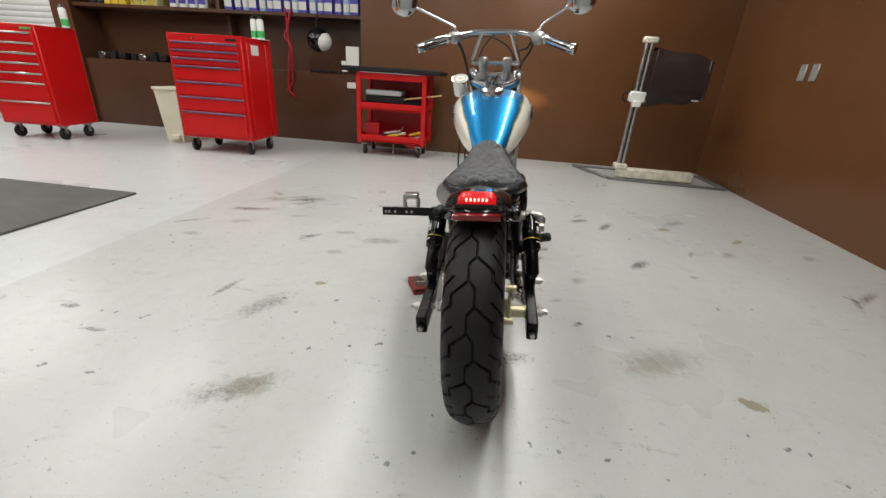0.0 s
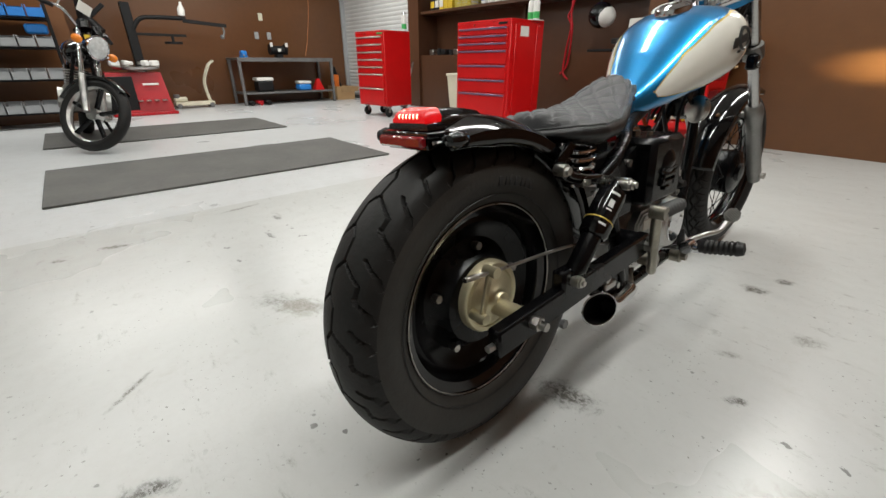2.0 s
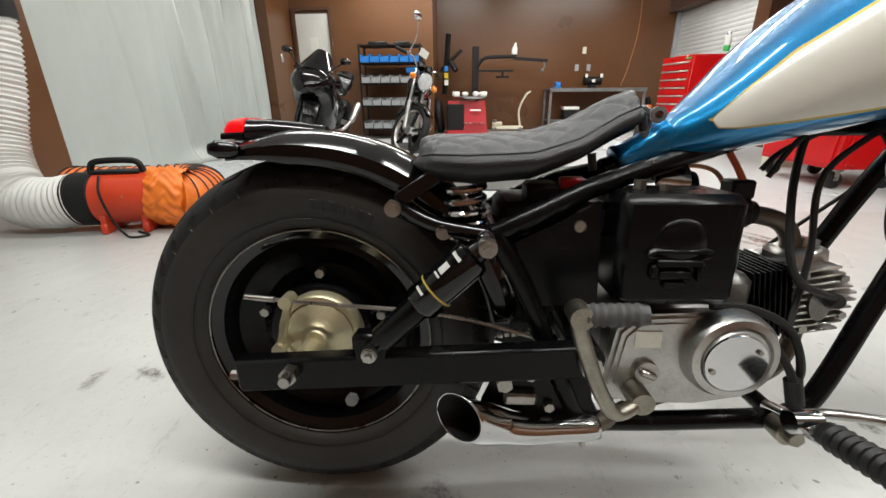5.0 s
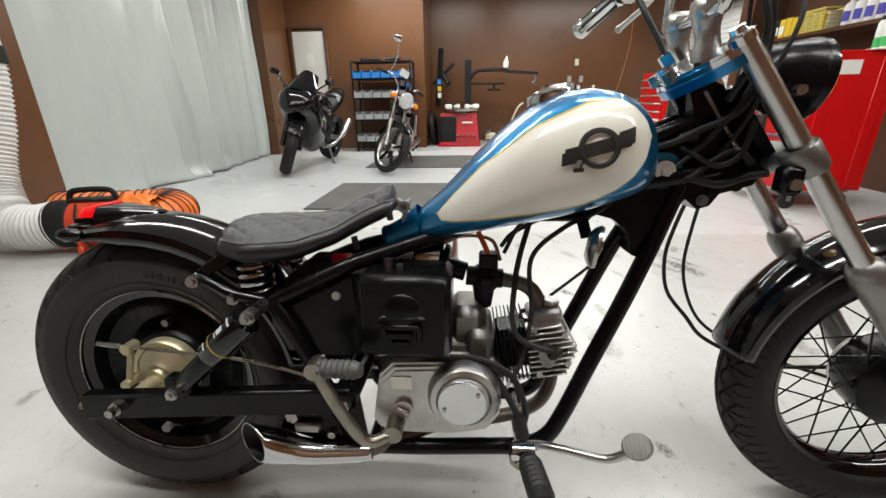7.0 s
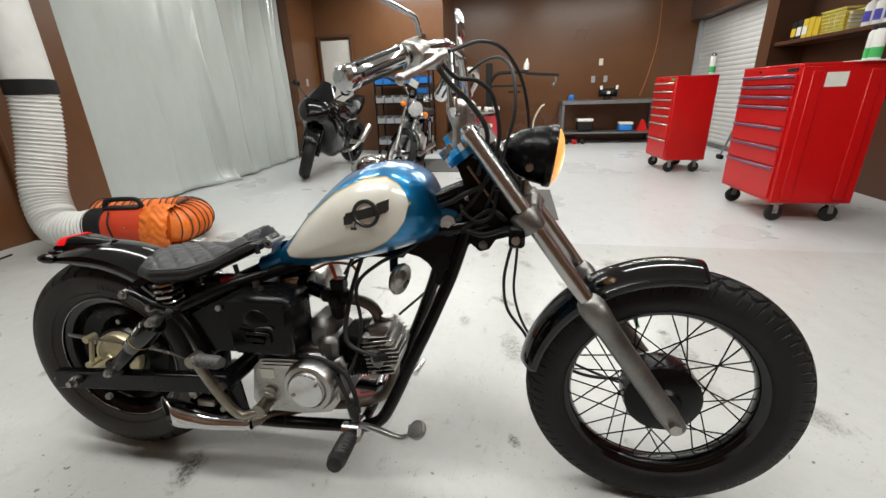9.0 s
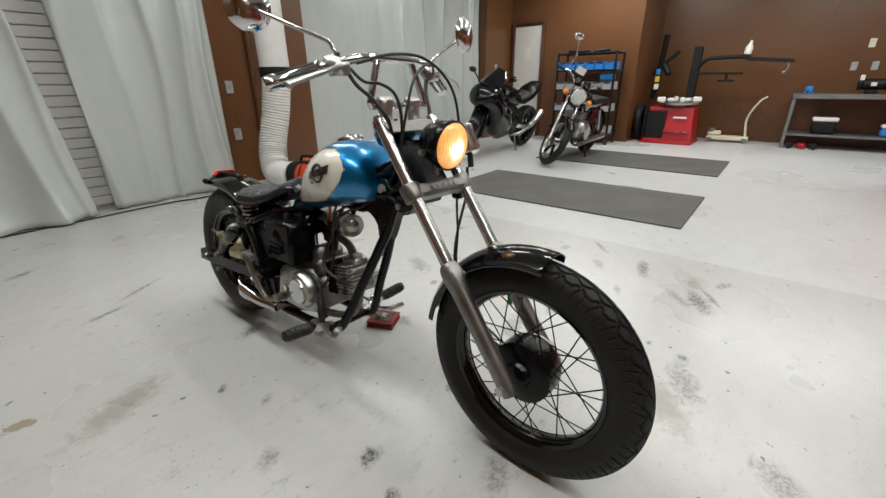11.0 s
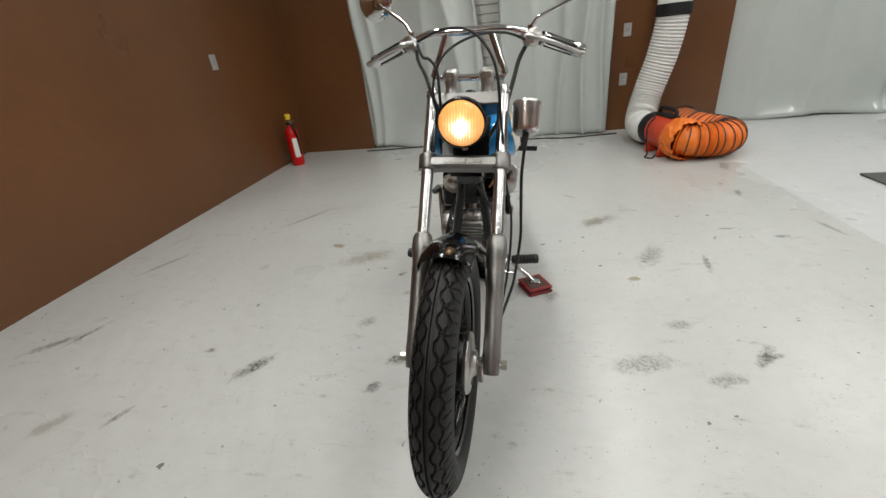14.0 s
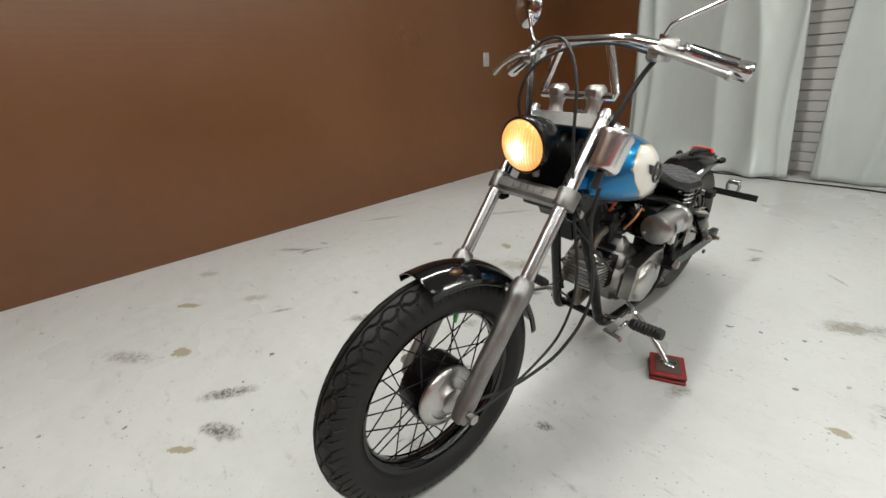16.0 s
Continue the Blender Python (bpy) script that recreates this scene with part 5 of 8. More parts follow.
def sport_bike(m):
    b = thing("sport_motorcycle", "black faired sport motorcycle parked on its side stand", "motorcycle", m, group="parked motorcycles")
    simple_wheel(b, (0, 0.0, 0.31), 0.31, 0.22, 0.085, SATIN, "rear_wheel")
    P = Vector((0, 1.13, 0.9))
    S_ = Matrix.Translation(P) @ Matrix.Rotation(radians(24), 4, Vector((0, -0.4, 0.916))) @ Matrix.Translation(-P)
    simple_wheel(b, (0, 1.40, 0.30), 0.30, 0.215, 0.062, SATIN, "front_wheel", S_)
    # body from lofted outlines: y, half width, low, high
    def loft(st, n=2.6, k=28):
        ys = [s[0] for s in st]
        def surf(u, v):
            y = ys[0] + (ys[-1] - ys[0]) * u
            w, lo, hi = (spread(y, ys, [s[j] for s in st]) for j in (1, 2, 3))
            a = 2 * math.pi * v
            c, s_ = math.cos(a), math.sin(a)
            return (w * math.copysign(abs(c) ** (2 / n), c), y, (lo + hi) / 2 + (hi - lo) / 2 * math.copysign(abs(s_) ** (2 / n), s_))
        return Shape().grid(surf, k, 28)
    part("fairing", loft([(0.58, 0.10, 0.24, 0.46), (0.66, 0.15, 0.20, 0.66), (0.82, 0.185, 0.19, 0.80), (0.98, 0.20, 0.26, 0.87), (1.10, 0.225, 0.38, 0.93), (1.22, 0.225, 0.56, 0.96), (1.33, 0.20, 0.64, 0.935), (1.40, 0.16, 0.655, 0.89), (1.44, 0.11, 0.675, 0.84), (1.462, 0.06, 0.70, 0.79), (1.47, 0.01, 0.73, 0.76)], 2.2, 48), BLACK, b, "gloss black fairing", 50)
    part("windscreen", Shape().grid(lambda u, v: (0.17 * (1 - 0.4 * u * u) * (2 * v - 1), 1.36 - 0.30 * u - 0.08 * (2 * v - 1) ** 2, 0.88 + 0.20 * u + 0.05 * (1 - (2 * v - 1) ** 2)), 12, 14), SMOKE, b, "dark screen", 80)
    part("tank", loft([(0.45, 0.08, 0.66, 0.74), (0.55, 0.15, 0.64, 0.84), (0.75, 0.17, 0.66, 0.92), (0.92, 0.15, 0.68, 0.90), (0.98, 0.08, 0.7, 0.82)]), BLACK, b, "", 70)
    part("seat", loft([(0.08, 0.1, 0.80, 0.88), (0.2, 0.12, 0.74, 0.84), (0.35, 0.13, 0.68, 0.79), (0.5, 0.1, 0.68, 0.76)]), MATTE, b, "", 70)
    part("tail", loft([(-0.20, 0.05, 0.90, 0.965), (-0.05, 0.11, 0.82, 0.965), (0.12, 0.14, 0.72, 0.90), (0.32, 0.13, 0.66, 0.76)]), SATIN, b, "", 70)
    for s in (-1, 1):
        part("headlamp", Shape().ball((s * 0.075, 1.412, 0.752), (0.066, 0.034, 0.018), 16, Matrix.Translation((s * 0.075, 1.412, 0.752)) @ Matrix.Rotation(radians(s * -20), 4, "Y") @ Matrix.Rotation(radians(s * -30), 4, "Z") @ Matrix.Translation((s * -0.075, -1.412, -0.752))), CHROME, b)
        mi = part("mirror", Shape().tube(curve_through([(s * 0.15, 1.22, 0.92), (s * 0.24, 1.2, 1.0), (s * 0.29, 1.2, 1.04)], 4), 0.009, 8), MATTE, b)
        part("mirror_shell", Shape().ball((s * 0.31, 1.2, 1.055), (0.06, 0.03, 0.035), 12), BLACK, mi)
        part("fork_leg", Shape().cyl((s * 0.09, 1.40, 0.3), (s * 0.09, 1.2, 0.75), 0.026, n=14).turn(S_), SATIN, b)
        part("brake_disc", Shape().lathe([(0.06, 0), (0.15, 0), (0.15, 0.005), (0.06, 0.005)], (s * 0.055, 1.40, 0.3), (1, 0, 0), 28).turn(S_), DARK_STEEL, b)
        part("brake_caliper", Shape().box((s * 0.075, 1.30, 0.36), (0.035, 0.06, 0.09), 0.012).turn(S_), DARK_STEEL, b)
        part("swingarm", Shape().beam((s * 0.11, 0, 0.31), (s * 0.1, 0.5, 0.38), 0.03, 0.06), ALLOY, b)
        part("grip", Shape().cyl((s * 0.2, 1.0, 0.92), (s * 0.31, 0.94, 0.9), 0.017, n=10), MATTE, b)
    part("front_fender", arch(Vector((0, 1.40, 0.30)), 0.325, 40, 150, 0.14, 0.03).turn(S_), SATIN, b)
    part("silencer", Shape().lathe([(0.02, 0), (0.042, 0.03), (0.046, 0.10), (0.046, 0.32), (0.038, 0.345), (0.028, 0.345), (0.026, 0.30)], (-0.19, 0.20, 0.36), (-0.06, -0.78, 0.62), 22), ALLOY, b, "bright silencer")
    part("exhaust_link", Shape().tube(curve_through([(-0.08, 0.55, 0.24), (-0.14, 0.36, 0.26), (-0.19, 0.2, 0.36)], 5), 0.022, 12), STEEL, b)
    part("engine", Shape().box((0, 0.60, 0.42), (0.25, 0.36, 0.34), 0.05).cyl((-0.15, 0.58, 0.40), (0.15, 0.58, 0.40), 0.09, n=28).cyl((-0.14, 0.72, 0.34), (0.14, 0.72, 0.34), 0.065, n=24), SATIN, b, "black engine cases")
    part("frame", Shape().beam((0.14, 0.4, 0.5), (0.13, 1.0, 0.76), 0.03, 0.1).beam((-0.14, 0.4, 0.5), (-0.13, 1.0, 0.76), 0.03, 0.1), SATIN, b)
    part("side_stand", Shape().cyl((-0.14, 0.5, 0.25), (-0.235, 0.53, 0.060), 0.012, n=8).box((-0.24, 0.53, 0.062), (0.05, 0.04, 0.008), 0.002), DARK_STEEL, b)
    part("rear_light", Shape().box((0, -0.20, 0.93), (0.08, 0.02, 0.03), 0.006), RED_DARK, b)
    return b


LAMP_GLASS = material("fluted_lamp_glass", (0.62, 0.64, 0.64), 0.14, 0.2, 0.25, 40, 0.3, 60, 0.5)


def roadster(m, steer):
    b = thing("roadster_motorcycle", "black and chrome roadster motorcycle parked on the mat", "motorcycle", m, group="parked motorcycles")
    P = Vector((0, 0.98, 0.8))
    S_ = Matrix.Translation(P) @ Matrix.Rotation(radians(steer), 4, Vector((0, -0.42, 0.9))) @ Matrix.Translation(-P)
    simple_wheel(b, (0, 0, 0.31), 0.31, 0.225, 0.06, SATIN, "rear_wheel")
    simple_wheel(b, (0, 1.28, 0.31), 0.31, 0.235, 0.045, ALLOY, "front_wheel", S_, SATIN)
    for s in (-1, 1):
        part("fork_leg", Shape().cyl((s * 0.085, 1.28, 0.31), (s * 0.085, 1.14, 0.60), 0.026, n=14).turn(S_), ALLOY, b)
        part("stanchion", Shape().cyl((s * 0.085, 1.14, 0.60), (s * 0.085, 0.99, 0.95), 0.018, n=14).turn(S_), CHROME, b)
        part("turn_signal", Shape().ball((s * 0.17, 1.10, 0.855), (0.04, 0.035, 0.035), 14).turn(S_), AMBER, b, "amber turn signal")
        part("signal_stalk", Shape().cyl((s * 0.08, 1.08, 0.82), (s * 0.15, 1.10, 0.85), 0.01, n=8).turn(S_), CHROME, b)
        part("grip", Shape().cyl((s * 0.24, 0.90, 1.04), (s * 0.36, 0.84, 1.03), 0.018, n=10).turn(S_), MATTE, b)
        part("rear_shock", Shape().cyl((s * 0.12, 0.05, 0.36), (s * 0.11, 0.22, 0.66), 0.026, n=14), CHROME, b)
        part("silencer", Shape().cyl((s * 0.15, 0.7, 0.24), (s * 0.16, -0.15, 0.28), 0.038, n=16), STEEL, b)
        part("swingarm", Shape().beam((s * 0.09, 0, 0.31), (s * 0.09, 0.48, 0.36), 0.025, 0.045), SATIN, b)
        part("side_cover", Shape().box((s * 0.11, 0.38, 0.58), (0.03, 0.22, 0.18), 0.012), BLACK, b)
        part("frame_tube", Shape().tube(curve_through([(s * 0.05, 0.98, 0.78), (s * 0.09, 0.95, 0.5), (s * 0.11, 0.85, 0.25), (s * 0.11, 0.5, 0.24), (s * 0.1, 0.42, 0.62), (s * 0.09, -0.1, 0.72)], 6), 0.015, 10), SATIN, b)
    mi = part("mirror", Shape().tube(curve_through([(0.24, 0.93, 1.04), (0.25, 0.95, 1.24), (0.31, 0.94, 1.38)], 5), 0.007, 8).turn(S_), CHROME, b)
    part("mirror_shell", Shape().ball((0.34, 0.94, 1.41), (0.062, 0.022, 0.042), 14).turn(S_), CHROME, mi)
    part("handlebar", Shape().tube(curve_through([(-0.28, 0.88, 1.04), (-0.2, 0.93, 1.05), (-0.08, 0.98, 0.98), (0.08, 0.98, 0.98), (0.2, 0.93, 1.05), (0.28, 0.88, 1.04)], 5), 0.011, 10).turn(S_), CHROME, b)
    hl_ = part("headlamp", Shape().lathe([(0.001, -0.12), (0.05, -0.1), (0.085, -0.03), (0.09, 0.0), (0.085, 0.006)], (0, 1.12, 0.865), (0, 1, 0), 30).turn(S_), BLACK, b)
    part("lens", Shape().lathe([(0.094, 0.002), (0.066, 0.020), (0.001, 0.032)], (0, 1.12, 0.865), (0, 1, 0), 30).turn(S_), LAMP_GLASS, hl_)
    part("trim_ring", Shape().ring((0, 1.122, 0.865), (0, 1, 0), 0.095, 0.007, 32, 8).turn(S_), CHROME, hl_)
    part("gauge", Shape().cyl((-0.06, 1.02, 0.97), (-0.06, 0.98, 1.03), 0.045, n=18).cyl((0.06, 1.02, 0.97), (0.06, 0.98, 1.03), 0.045, n=18).turn(S_), SATIN, b)
    part("paper_tag", Shape().box((0.12, 1.03, 1.12), (0.12, 0.006, 0.08), 0.001).turn(S_), PAPER, b)
    part("tank", Shape().ball((0, 0.72, 0.78), (0.14, 0.26, 0.12), 24), BLACK, b)
    part("seat", Shape().box((0, 0.22, 0.765), (0.24, 0.56, 0.08), 0.035), MATTE, b)
    part("engine", Shape().box((0, 0.64, 0.40), (0.3, 0.3, 0.24), 0.04).cyl((-0.19, 0.62, 0.38), (0.19, 0.62, 0.38), 0.09, n=20), ALLOY, b)
    for i in range(6):
        part("cylinder_fin", Shape().box((0, 0.74, 0.52 + 0.022 * i), (0.26, 0.16, 0.008), 0.002), ALLOY, b)
    part("front_fender", arch(Vector((0, 1.28, 0.31)), 0.33, 50, 170, 0.1, 0.02).turn(S_), BLACK, b)
    part("rear_fender", arch(Vector((0, 0, 0.31)), 0.34, 60, 190, 0.14, 0.03), BLACK, b)
    part("centre_stand", Shape().cyl((0.12, 0.45, 0.22), (0.15, 0.40, 0.03), 0.014, n=8), SATIN, b)
    part("prop_stand", Shape().cyl((-0.12, 0.45, 0.22), (-0.22, 0.50, 0.03), 0.014, n=8), SATIN, b)
    part("rear_light", Shape().box((0, -0.32, 0.68), (0.1, 0.05, 0.05), 0.012), RED_DARK, b)
    return b

# ---- the custom motorcycle ----
# its own axes: x to its right, y ahead, z up; the rear tyre touches the floor at the origin
bike = thing("motorcycle", "small custom cruiser motorcycle, blue and cream tank, on side stand", "motorcycle", pose(0.005, 0, 0, 0, -4.5, 0.55))
RW, FW = Vector((0, 0.005, 0.298)), Vector((-0.002, 1.456, 0.309))
RAKE = Vector((0, 0.5876, -0.8091))
STEM = Vector((0, 0.985, 0.868))
STEER = Matrix.Translation(STEM) @ Matrix.Rotation(radians(3.8), 4, RAKE) @ Matrix.Translation(-STEM)
FORK_TOP, FORK_MID = Vector((0, 1.026, 0.900)), Vector((0, 1.262, 0.575))


def seg_near(x, w, x0, w0, x1, w1):
    """Distance from (x, w) to a groove's centre line."""
    dx, dw = x1 - x0, w1 - w0
    k = max(0.0, min(1.0, ((x - x0) * dx + (w - w0) * dw) / (dx * dx + dw * dw)))
    return math.hypot(x - x0 - k * dx, w - w0 - k * dw)


REAR_P = 1.8724 / 17
REAR_GROOVES = [(0.007, 0, 0.007, 0.34), (0.007, 0.34, -0.008, 0.5), (-0.008, 0.5, -0.008, 0.84), (-0.008, 0.84, 0.007, 1.0)]
for side, at in ((1, 0.0), (-1, 0.5)):
    REAR_GROOVES += [(side * 0.007, at, side * 0.043, at - 0.27), (side * 0.043, at - 0.27, side * 0.043, at - 0.50)]
    REAR_GROOVES += [(side * 0.040, at - 0.44, side * 0.060, at - 0.62), (side * 0.060, at - 0.62, side * 0.063, at - 0.76)]
    REAR_GROOVES += [(side * 0.041, at + 0.10, side * 0.060, at - 0.08), (side * 0.060, at - 0.08, side * 0.063, at - 0.24)]


def tread_rear(u, x):
    """Depth of the tread at u along the circumference and x across, in metres."""
    w = (-u / REAR_P) % 1.0
    near = min(seg_near(x, (w + k) * REAR_P, g[0], g[1] * REAR_P, g[2], g[3] * REAR_P) for g in REAR_GROOVES for k in (-1, 0))
    return 0.0065 if near < 0.0023 else 0.0


FRONT_P = 1.9415 / 36
FRONT_GROOVES = [(0.0, 0.0, 0.0, 1.0)]
for side, at in ((1, 0.0), (-1, 0.5)):
    for x0, w0, x1, w1 in ((0.010, 0.0, 0.010, 0.3), (0.010, 0.3, 0.0165, 0.5), (0.0165, 0.5, 0.0165, 0.8), (0.0165, 0.8, 0.010, 1.0),
                           (0.0165, 0.65, 0.0245, 0.65), (0.031, 0.0, 0.031, 0.3), (0.031, 0.3, 0.0245, 0.5), (0.0245, 0.5, 0.0245, 0.8), (0.0245, 0.8, 0.031, 1.0),
                           (0.031, 0.15, 0.0425, 0.3), (0.0295, 0.62, 0.0415, 0.8)):
        FRONT_GROOVES.append((side * x0, w0 + at, side * x1, w1 + at))


def tread_front(u, x):
    w = (u / FRONT_P) % 1.0
    near = min(seg_near(x, (w + k) * FRONT_P, g[0], g[1] * FRONT_P, g[2], g[3] * FRONT_P) for g in FRONT_GROOVES for k in (0, 1))
    return 0.0065 if near < 0.0021 else 0.0


def tyre(center, prof, n, pattern, crown):
    """prof: (x, radius) from one bead over the crown to the other."""
    pts = curve_through([(p[0], 0, p[1]) for p in prof], 5)
    cross = []
    for a, b in zip(pts, pts[1:]):
        k = max(1, int((b - a).length / 0.0018)) if max(a.z, b.z) > crown else 1
        cross += [a.lerp(b, i / k) for i in range(k)]
    cross.append(pts[-1])
    R = max(p.z for p in cross)

    def surf(u, v):
        i = round(v * (len(cross) - 1))
        p = cross[i]
        r = p.z - (pattern(u * 2 * math.pi * R, p.x) if p.z > crown else 0.0)
        a = 2 * math.pi * u
        return (center.x + p.x, center.y + r * math.cos(a), center.z + r * math.sin(a))

    return Shape().grid(surf, n, len(cross) - 1, True)


def paint_sidewall_sheen(ob, center, below):
    """Gives the flanks inside a radius the paler rubber that paints in their sheen."""
    ob.data.materials.append(SIDEWALL)
    for f in ob.data.polygons:
        p = f.center - center
        f.material_index = 1 if math.hypot(p.y, p.z) < below else 0


# rear wheel
rw = part("rear_wheel", Shape().lathe([(0.184, -0.048), (0.188, -0.05), (0.187, -0.044), (0.168, -0.036), (0.162, -0.02), (0.162, 0.02), (0.168, 0.036), (0.187, 0.044), (0.188, 0.05), (0.184, 0.048)], RW, (1, 0, 0), 64), BLACK, bike, "gloss black steel rim with a fine bright edge")
REAR_PROF = [(-0.046, 0.186), (-0.058, 0.200), (-0.067, 0.227), (-0.0665, 0.252), (-0.054, 0.277), (-0.028, 0.2915), (0, 0.2962), (0.028, 0.2915), (0.054, 0.277), (0.0665, 0.252), (0.067, 0.227), (0.058, 0.200), (0.046, 0.186)]
paint_sidewall_sheen(part("tyre", tyre(RW, REAR_PROF, 780, tread_rear, 0.256), RUBBER, rw, "wide black tyre with chevron tread, a brownish sheen painted into its sidewalls", 30), RW, 0.2555)
part("rim_edge", Shape().ring(RW + Vector((0.049, 0, 0)), (1, 0, 0), 0.185, 0.0013, 64, 6), STEEL, rw)
part("rim_edge", Shape().ring(RW + Vector((-0.049, 0, 0)), (1, 0, 0), 0.185, 0.0013, 64, 6), STEEL, rw)
part("dish", Shape().lathe([(0.164, 0.014), (0.15, 0.02), (0.138, 0.008), (0.115, 0.000), (0.1, 0.010), (0.086, 0.036), (0.05, 0.04), (0.05, -0.04), (0.085, -0.036), (0.12, -0.014), (0.164, -0.012)], RW, (1, 0, 0), 48), SATIN, rw)
for i in range(5):
    a = 2 * math.pi * i / 5 + 0.3
    c = RW + Vector((0.02, 0.105 * math.cos(a), 0.105 * math.sin(a)))
    part("wheel_nut", Shape().cyl(c - Vector((0.008, 0, 0)), c + Vector((0.008, 0, 0)), 0.008, n=6), STEEL, rw)
tr = Shape().ring(RW + Vector((0.0670, 0, 0)), (1, 0, 0), 0.241, 0.0012, 64, 5).ring(RW + Vector((0.062, 0, 0)), (1, 0, 0), 0.205, 0.001, 64, 5)
part("sidewall_rib", tr, SIDE_RUBBER, rw)
for i, wide in enumerate((0.010, 0.004, 0.010, 0.010, 0.005, 0.010, 0.010)):
    a = 1.50 - 0.062 * i
    rim_dir = Vector((0, math.cos(a), math.sin(a)))
    part("sidewall_bar", Shape().beam(RW + Vector((0.0672, 0, 0)) + rim_dir * 0.236, RW + Vector((0.0672, 0, 0)) + rim_dir * 0.220, 0.003, wide, 0.0008, (0, -math.sin(a), math.cos(a))), SIDE_RUBBER, rw)
# drum brake on the right
bp = part("brake_plate", Shape().lathe([(0.001, 0.082), (0.017, 0.082), (0.021, 0.074), (0.034, 0.064), (0.052, 0.058), (0.056, 0.055), (0.058, 0.058), (0.066, 0.057), (0.070, 0.052), (0.070, 0.030)], RW + Vector((0, 0.004, 0.010)), (1, 0, 0), 40), BRONZE, bike, "champagne coloured drum brake plate")
part("axle_spacer", Shape().lathe([(0.017, 0.07), (0.017, 0.125), (0.02, 0.127), (0.02, 0.131)], RW, (1, 0, 0), 20), BRONZE, bp)
part("brake_lever_arm", Shape().beam(RW + Vector((0.083, -0.052, 0.0)), RW + Vector((0.083, -0.030, 0.083)), 0.012, 0.008, 0.003, (1, 0, 0)).cyl(RW + Vector((0.06, -0.052, 0)), RW + Vector((0.094, -0.052, 0)), 0.010).cyl(RW + Vector((0.072, -0.030, 0.083)), RW + Vector((0.1, -0.030, 0.083)), 0.010), BRONZE, bike, "champagne metal brake lever arm")
part("brake_rod", Shape().tube(curve_through([RW + Vector((0.088, -0.095, 0.089)), RW + Vector((0.088, 0.0, 0.080)), (0.095, 0.22, 0.362), (0.1, 0.42, 0.31)], 6), 0.0032, 8).cyl(RW + Vector((0.088, -0.095, 0.089)), RW + Vector((0.088, -0.05, 0.085)), 0.0048, n=10), STEEL, bike, "thin steel brake rod")
# chain drive on the left
def toothed(center, r, teeth, x0, x1):
    out = []
    for i in range(teeth * 4):
        a = 2 * math.pi * i / (teeth * 4)
        rr = r if i % 4 in (0, 1) else r - 0.008
        out.append((center.y + rr * math.cos(a), center.z + rr * math.sin(a)))
    return Shape().prism(out, x0, x1, "x")


part("sprocket", toothed(RW, 0.088, 30, -0.079, -0.071), STEEL, bike)
loop = []
SPR = Vector((-0.075, 0.47, 0.292))
for i in range(25):
    a = math.pi / 2 + math.pi * i / 24
    loop.append(Vector((-0.075, RW.y + 0.088 * math.cos(a), RW.z + 0.088 * math.sin(a))))
for i in range(11):
    a = -math.pi / 2 + math.pi * i / 10
    loop.append(Vector((-0.075, SPR.y + 0.032 * math.cos(a), SPR.z + 0.032 * math.sin(a))))
dense = []
for a, b in zip(loop, loop[1:] + loop[:1]):
    k = max(1, round((b - a).length / 0.0065))
    dense += [a.lerp(b, i / k) for i in range(k)]
links = Shape()
for i in range(0, len(dense), 2):
    a, b = dense[i], dense[(i + 1) % len(dense)]
    if (b - a).length > 1e-4:
        links.beam(a - (b - a) * 0.25, b + (b - a) * 0.35, 0.012 if (i // 2) % 2 else 0.017, 0.010, 0.002, (0, 0, 1) if abs((b - a).normalized().z) < 0.9 else (0, 1, 0))
part("drive_chain", links, STEEL, bike, "oily steel drive chain")
part("chain_guard", Shape().grid(lambda u, v: (-0.098 + 0.04 * v, RW.y + (0.118 + 0.004 * math.sin(math.pi * v)) * math.cos(2.7 - 1.5 * u), RW.z + (0.118 + 0.004 * math.sin(math.pi * v)) * math.sin(2.7 - 1.5 * u)), 20, 5).box((-0.097, 0.24, 0.40), (0.003, 0.32, 0.045), 0.001), CHROME, bike, "chrome chain guard")

# swingarm
sw = part("swingarm", Shape().beam((0.142, -0.082, 0.29), (0.142, 0.43, 0.322), 0.028, 0.05, 0.004).beam((-0.142, -0.082, 0.29), (-0.142, 0.43, 0.322), 0.028, 0.05, 0.004).cyl((-0.15, 0.415, 0.322), (0.15, 0.415, 0.322), 0.024, n=18).box((0.142, 0.113, 0.335), (0.03, 0.05, 0.05), 0.006).box((-0.142, 0.113, 0.335), (0.03, 0.05, 0.05), 0.006), SATIN, bike, "black box-section swingarm")
for s in (1, -1):
    part("axle_nut", Shape().cyl((s * 0.155, 0, 0.302), (s * 0.172, 0, 0.302), 0.013, n=6).cyl((s * 0.155, 0, 0.302), (s * 0.185, 0, 0.302), 0.008, n=12), STEEL, sw)
    part("end_bolt", Shape().cyl((s * 0.142, -0.083, 0.286), (s * 0.142, -0.096, 0.286), 0.007, n=6), STEEL, sw)
    part("pivot_bolt", Shape().cyl((s * 0.15, 0.415, 0.322), (s * 0.17, 0.415, 0.322), 0.016, n=6), STEEL, sw)
    part("cable_eye", Shape().cyl((s * 0.157, 0.085, 0.262), (s * 0.166, 0.085, 0.262), 0.009, n=6), DARK_STEEL, sw)
part("axle", Shape().cyl((-0.15, 0, 0.302), (0.15, 0, 0.302), 0.008, n=14), STEEL, sw)

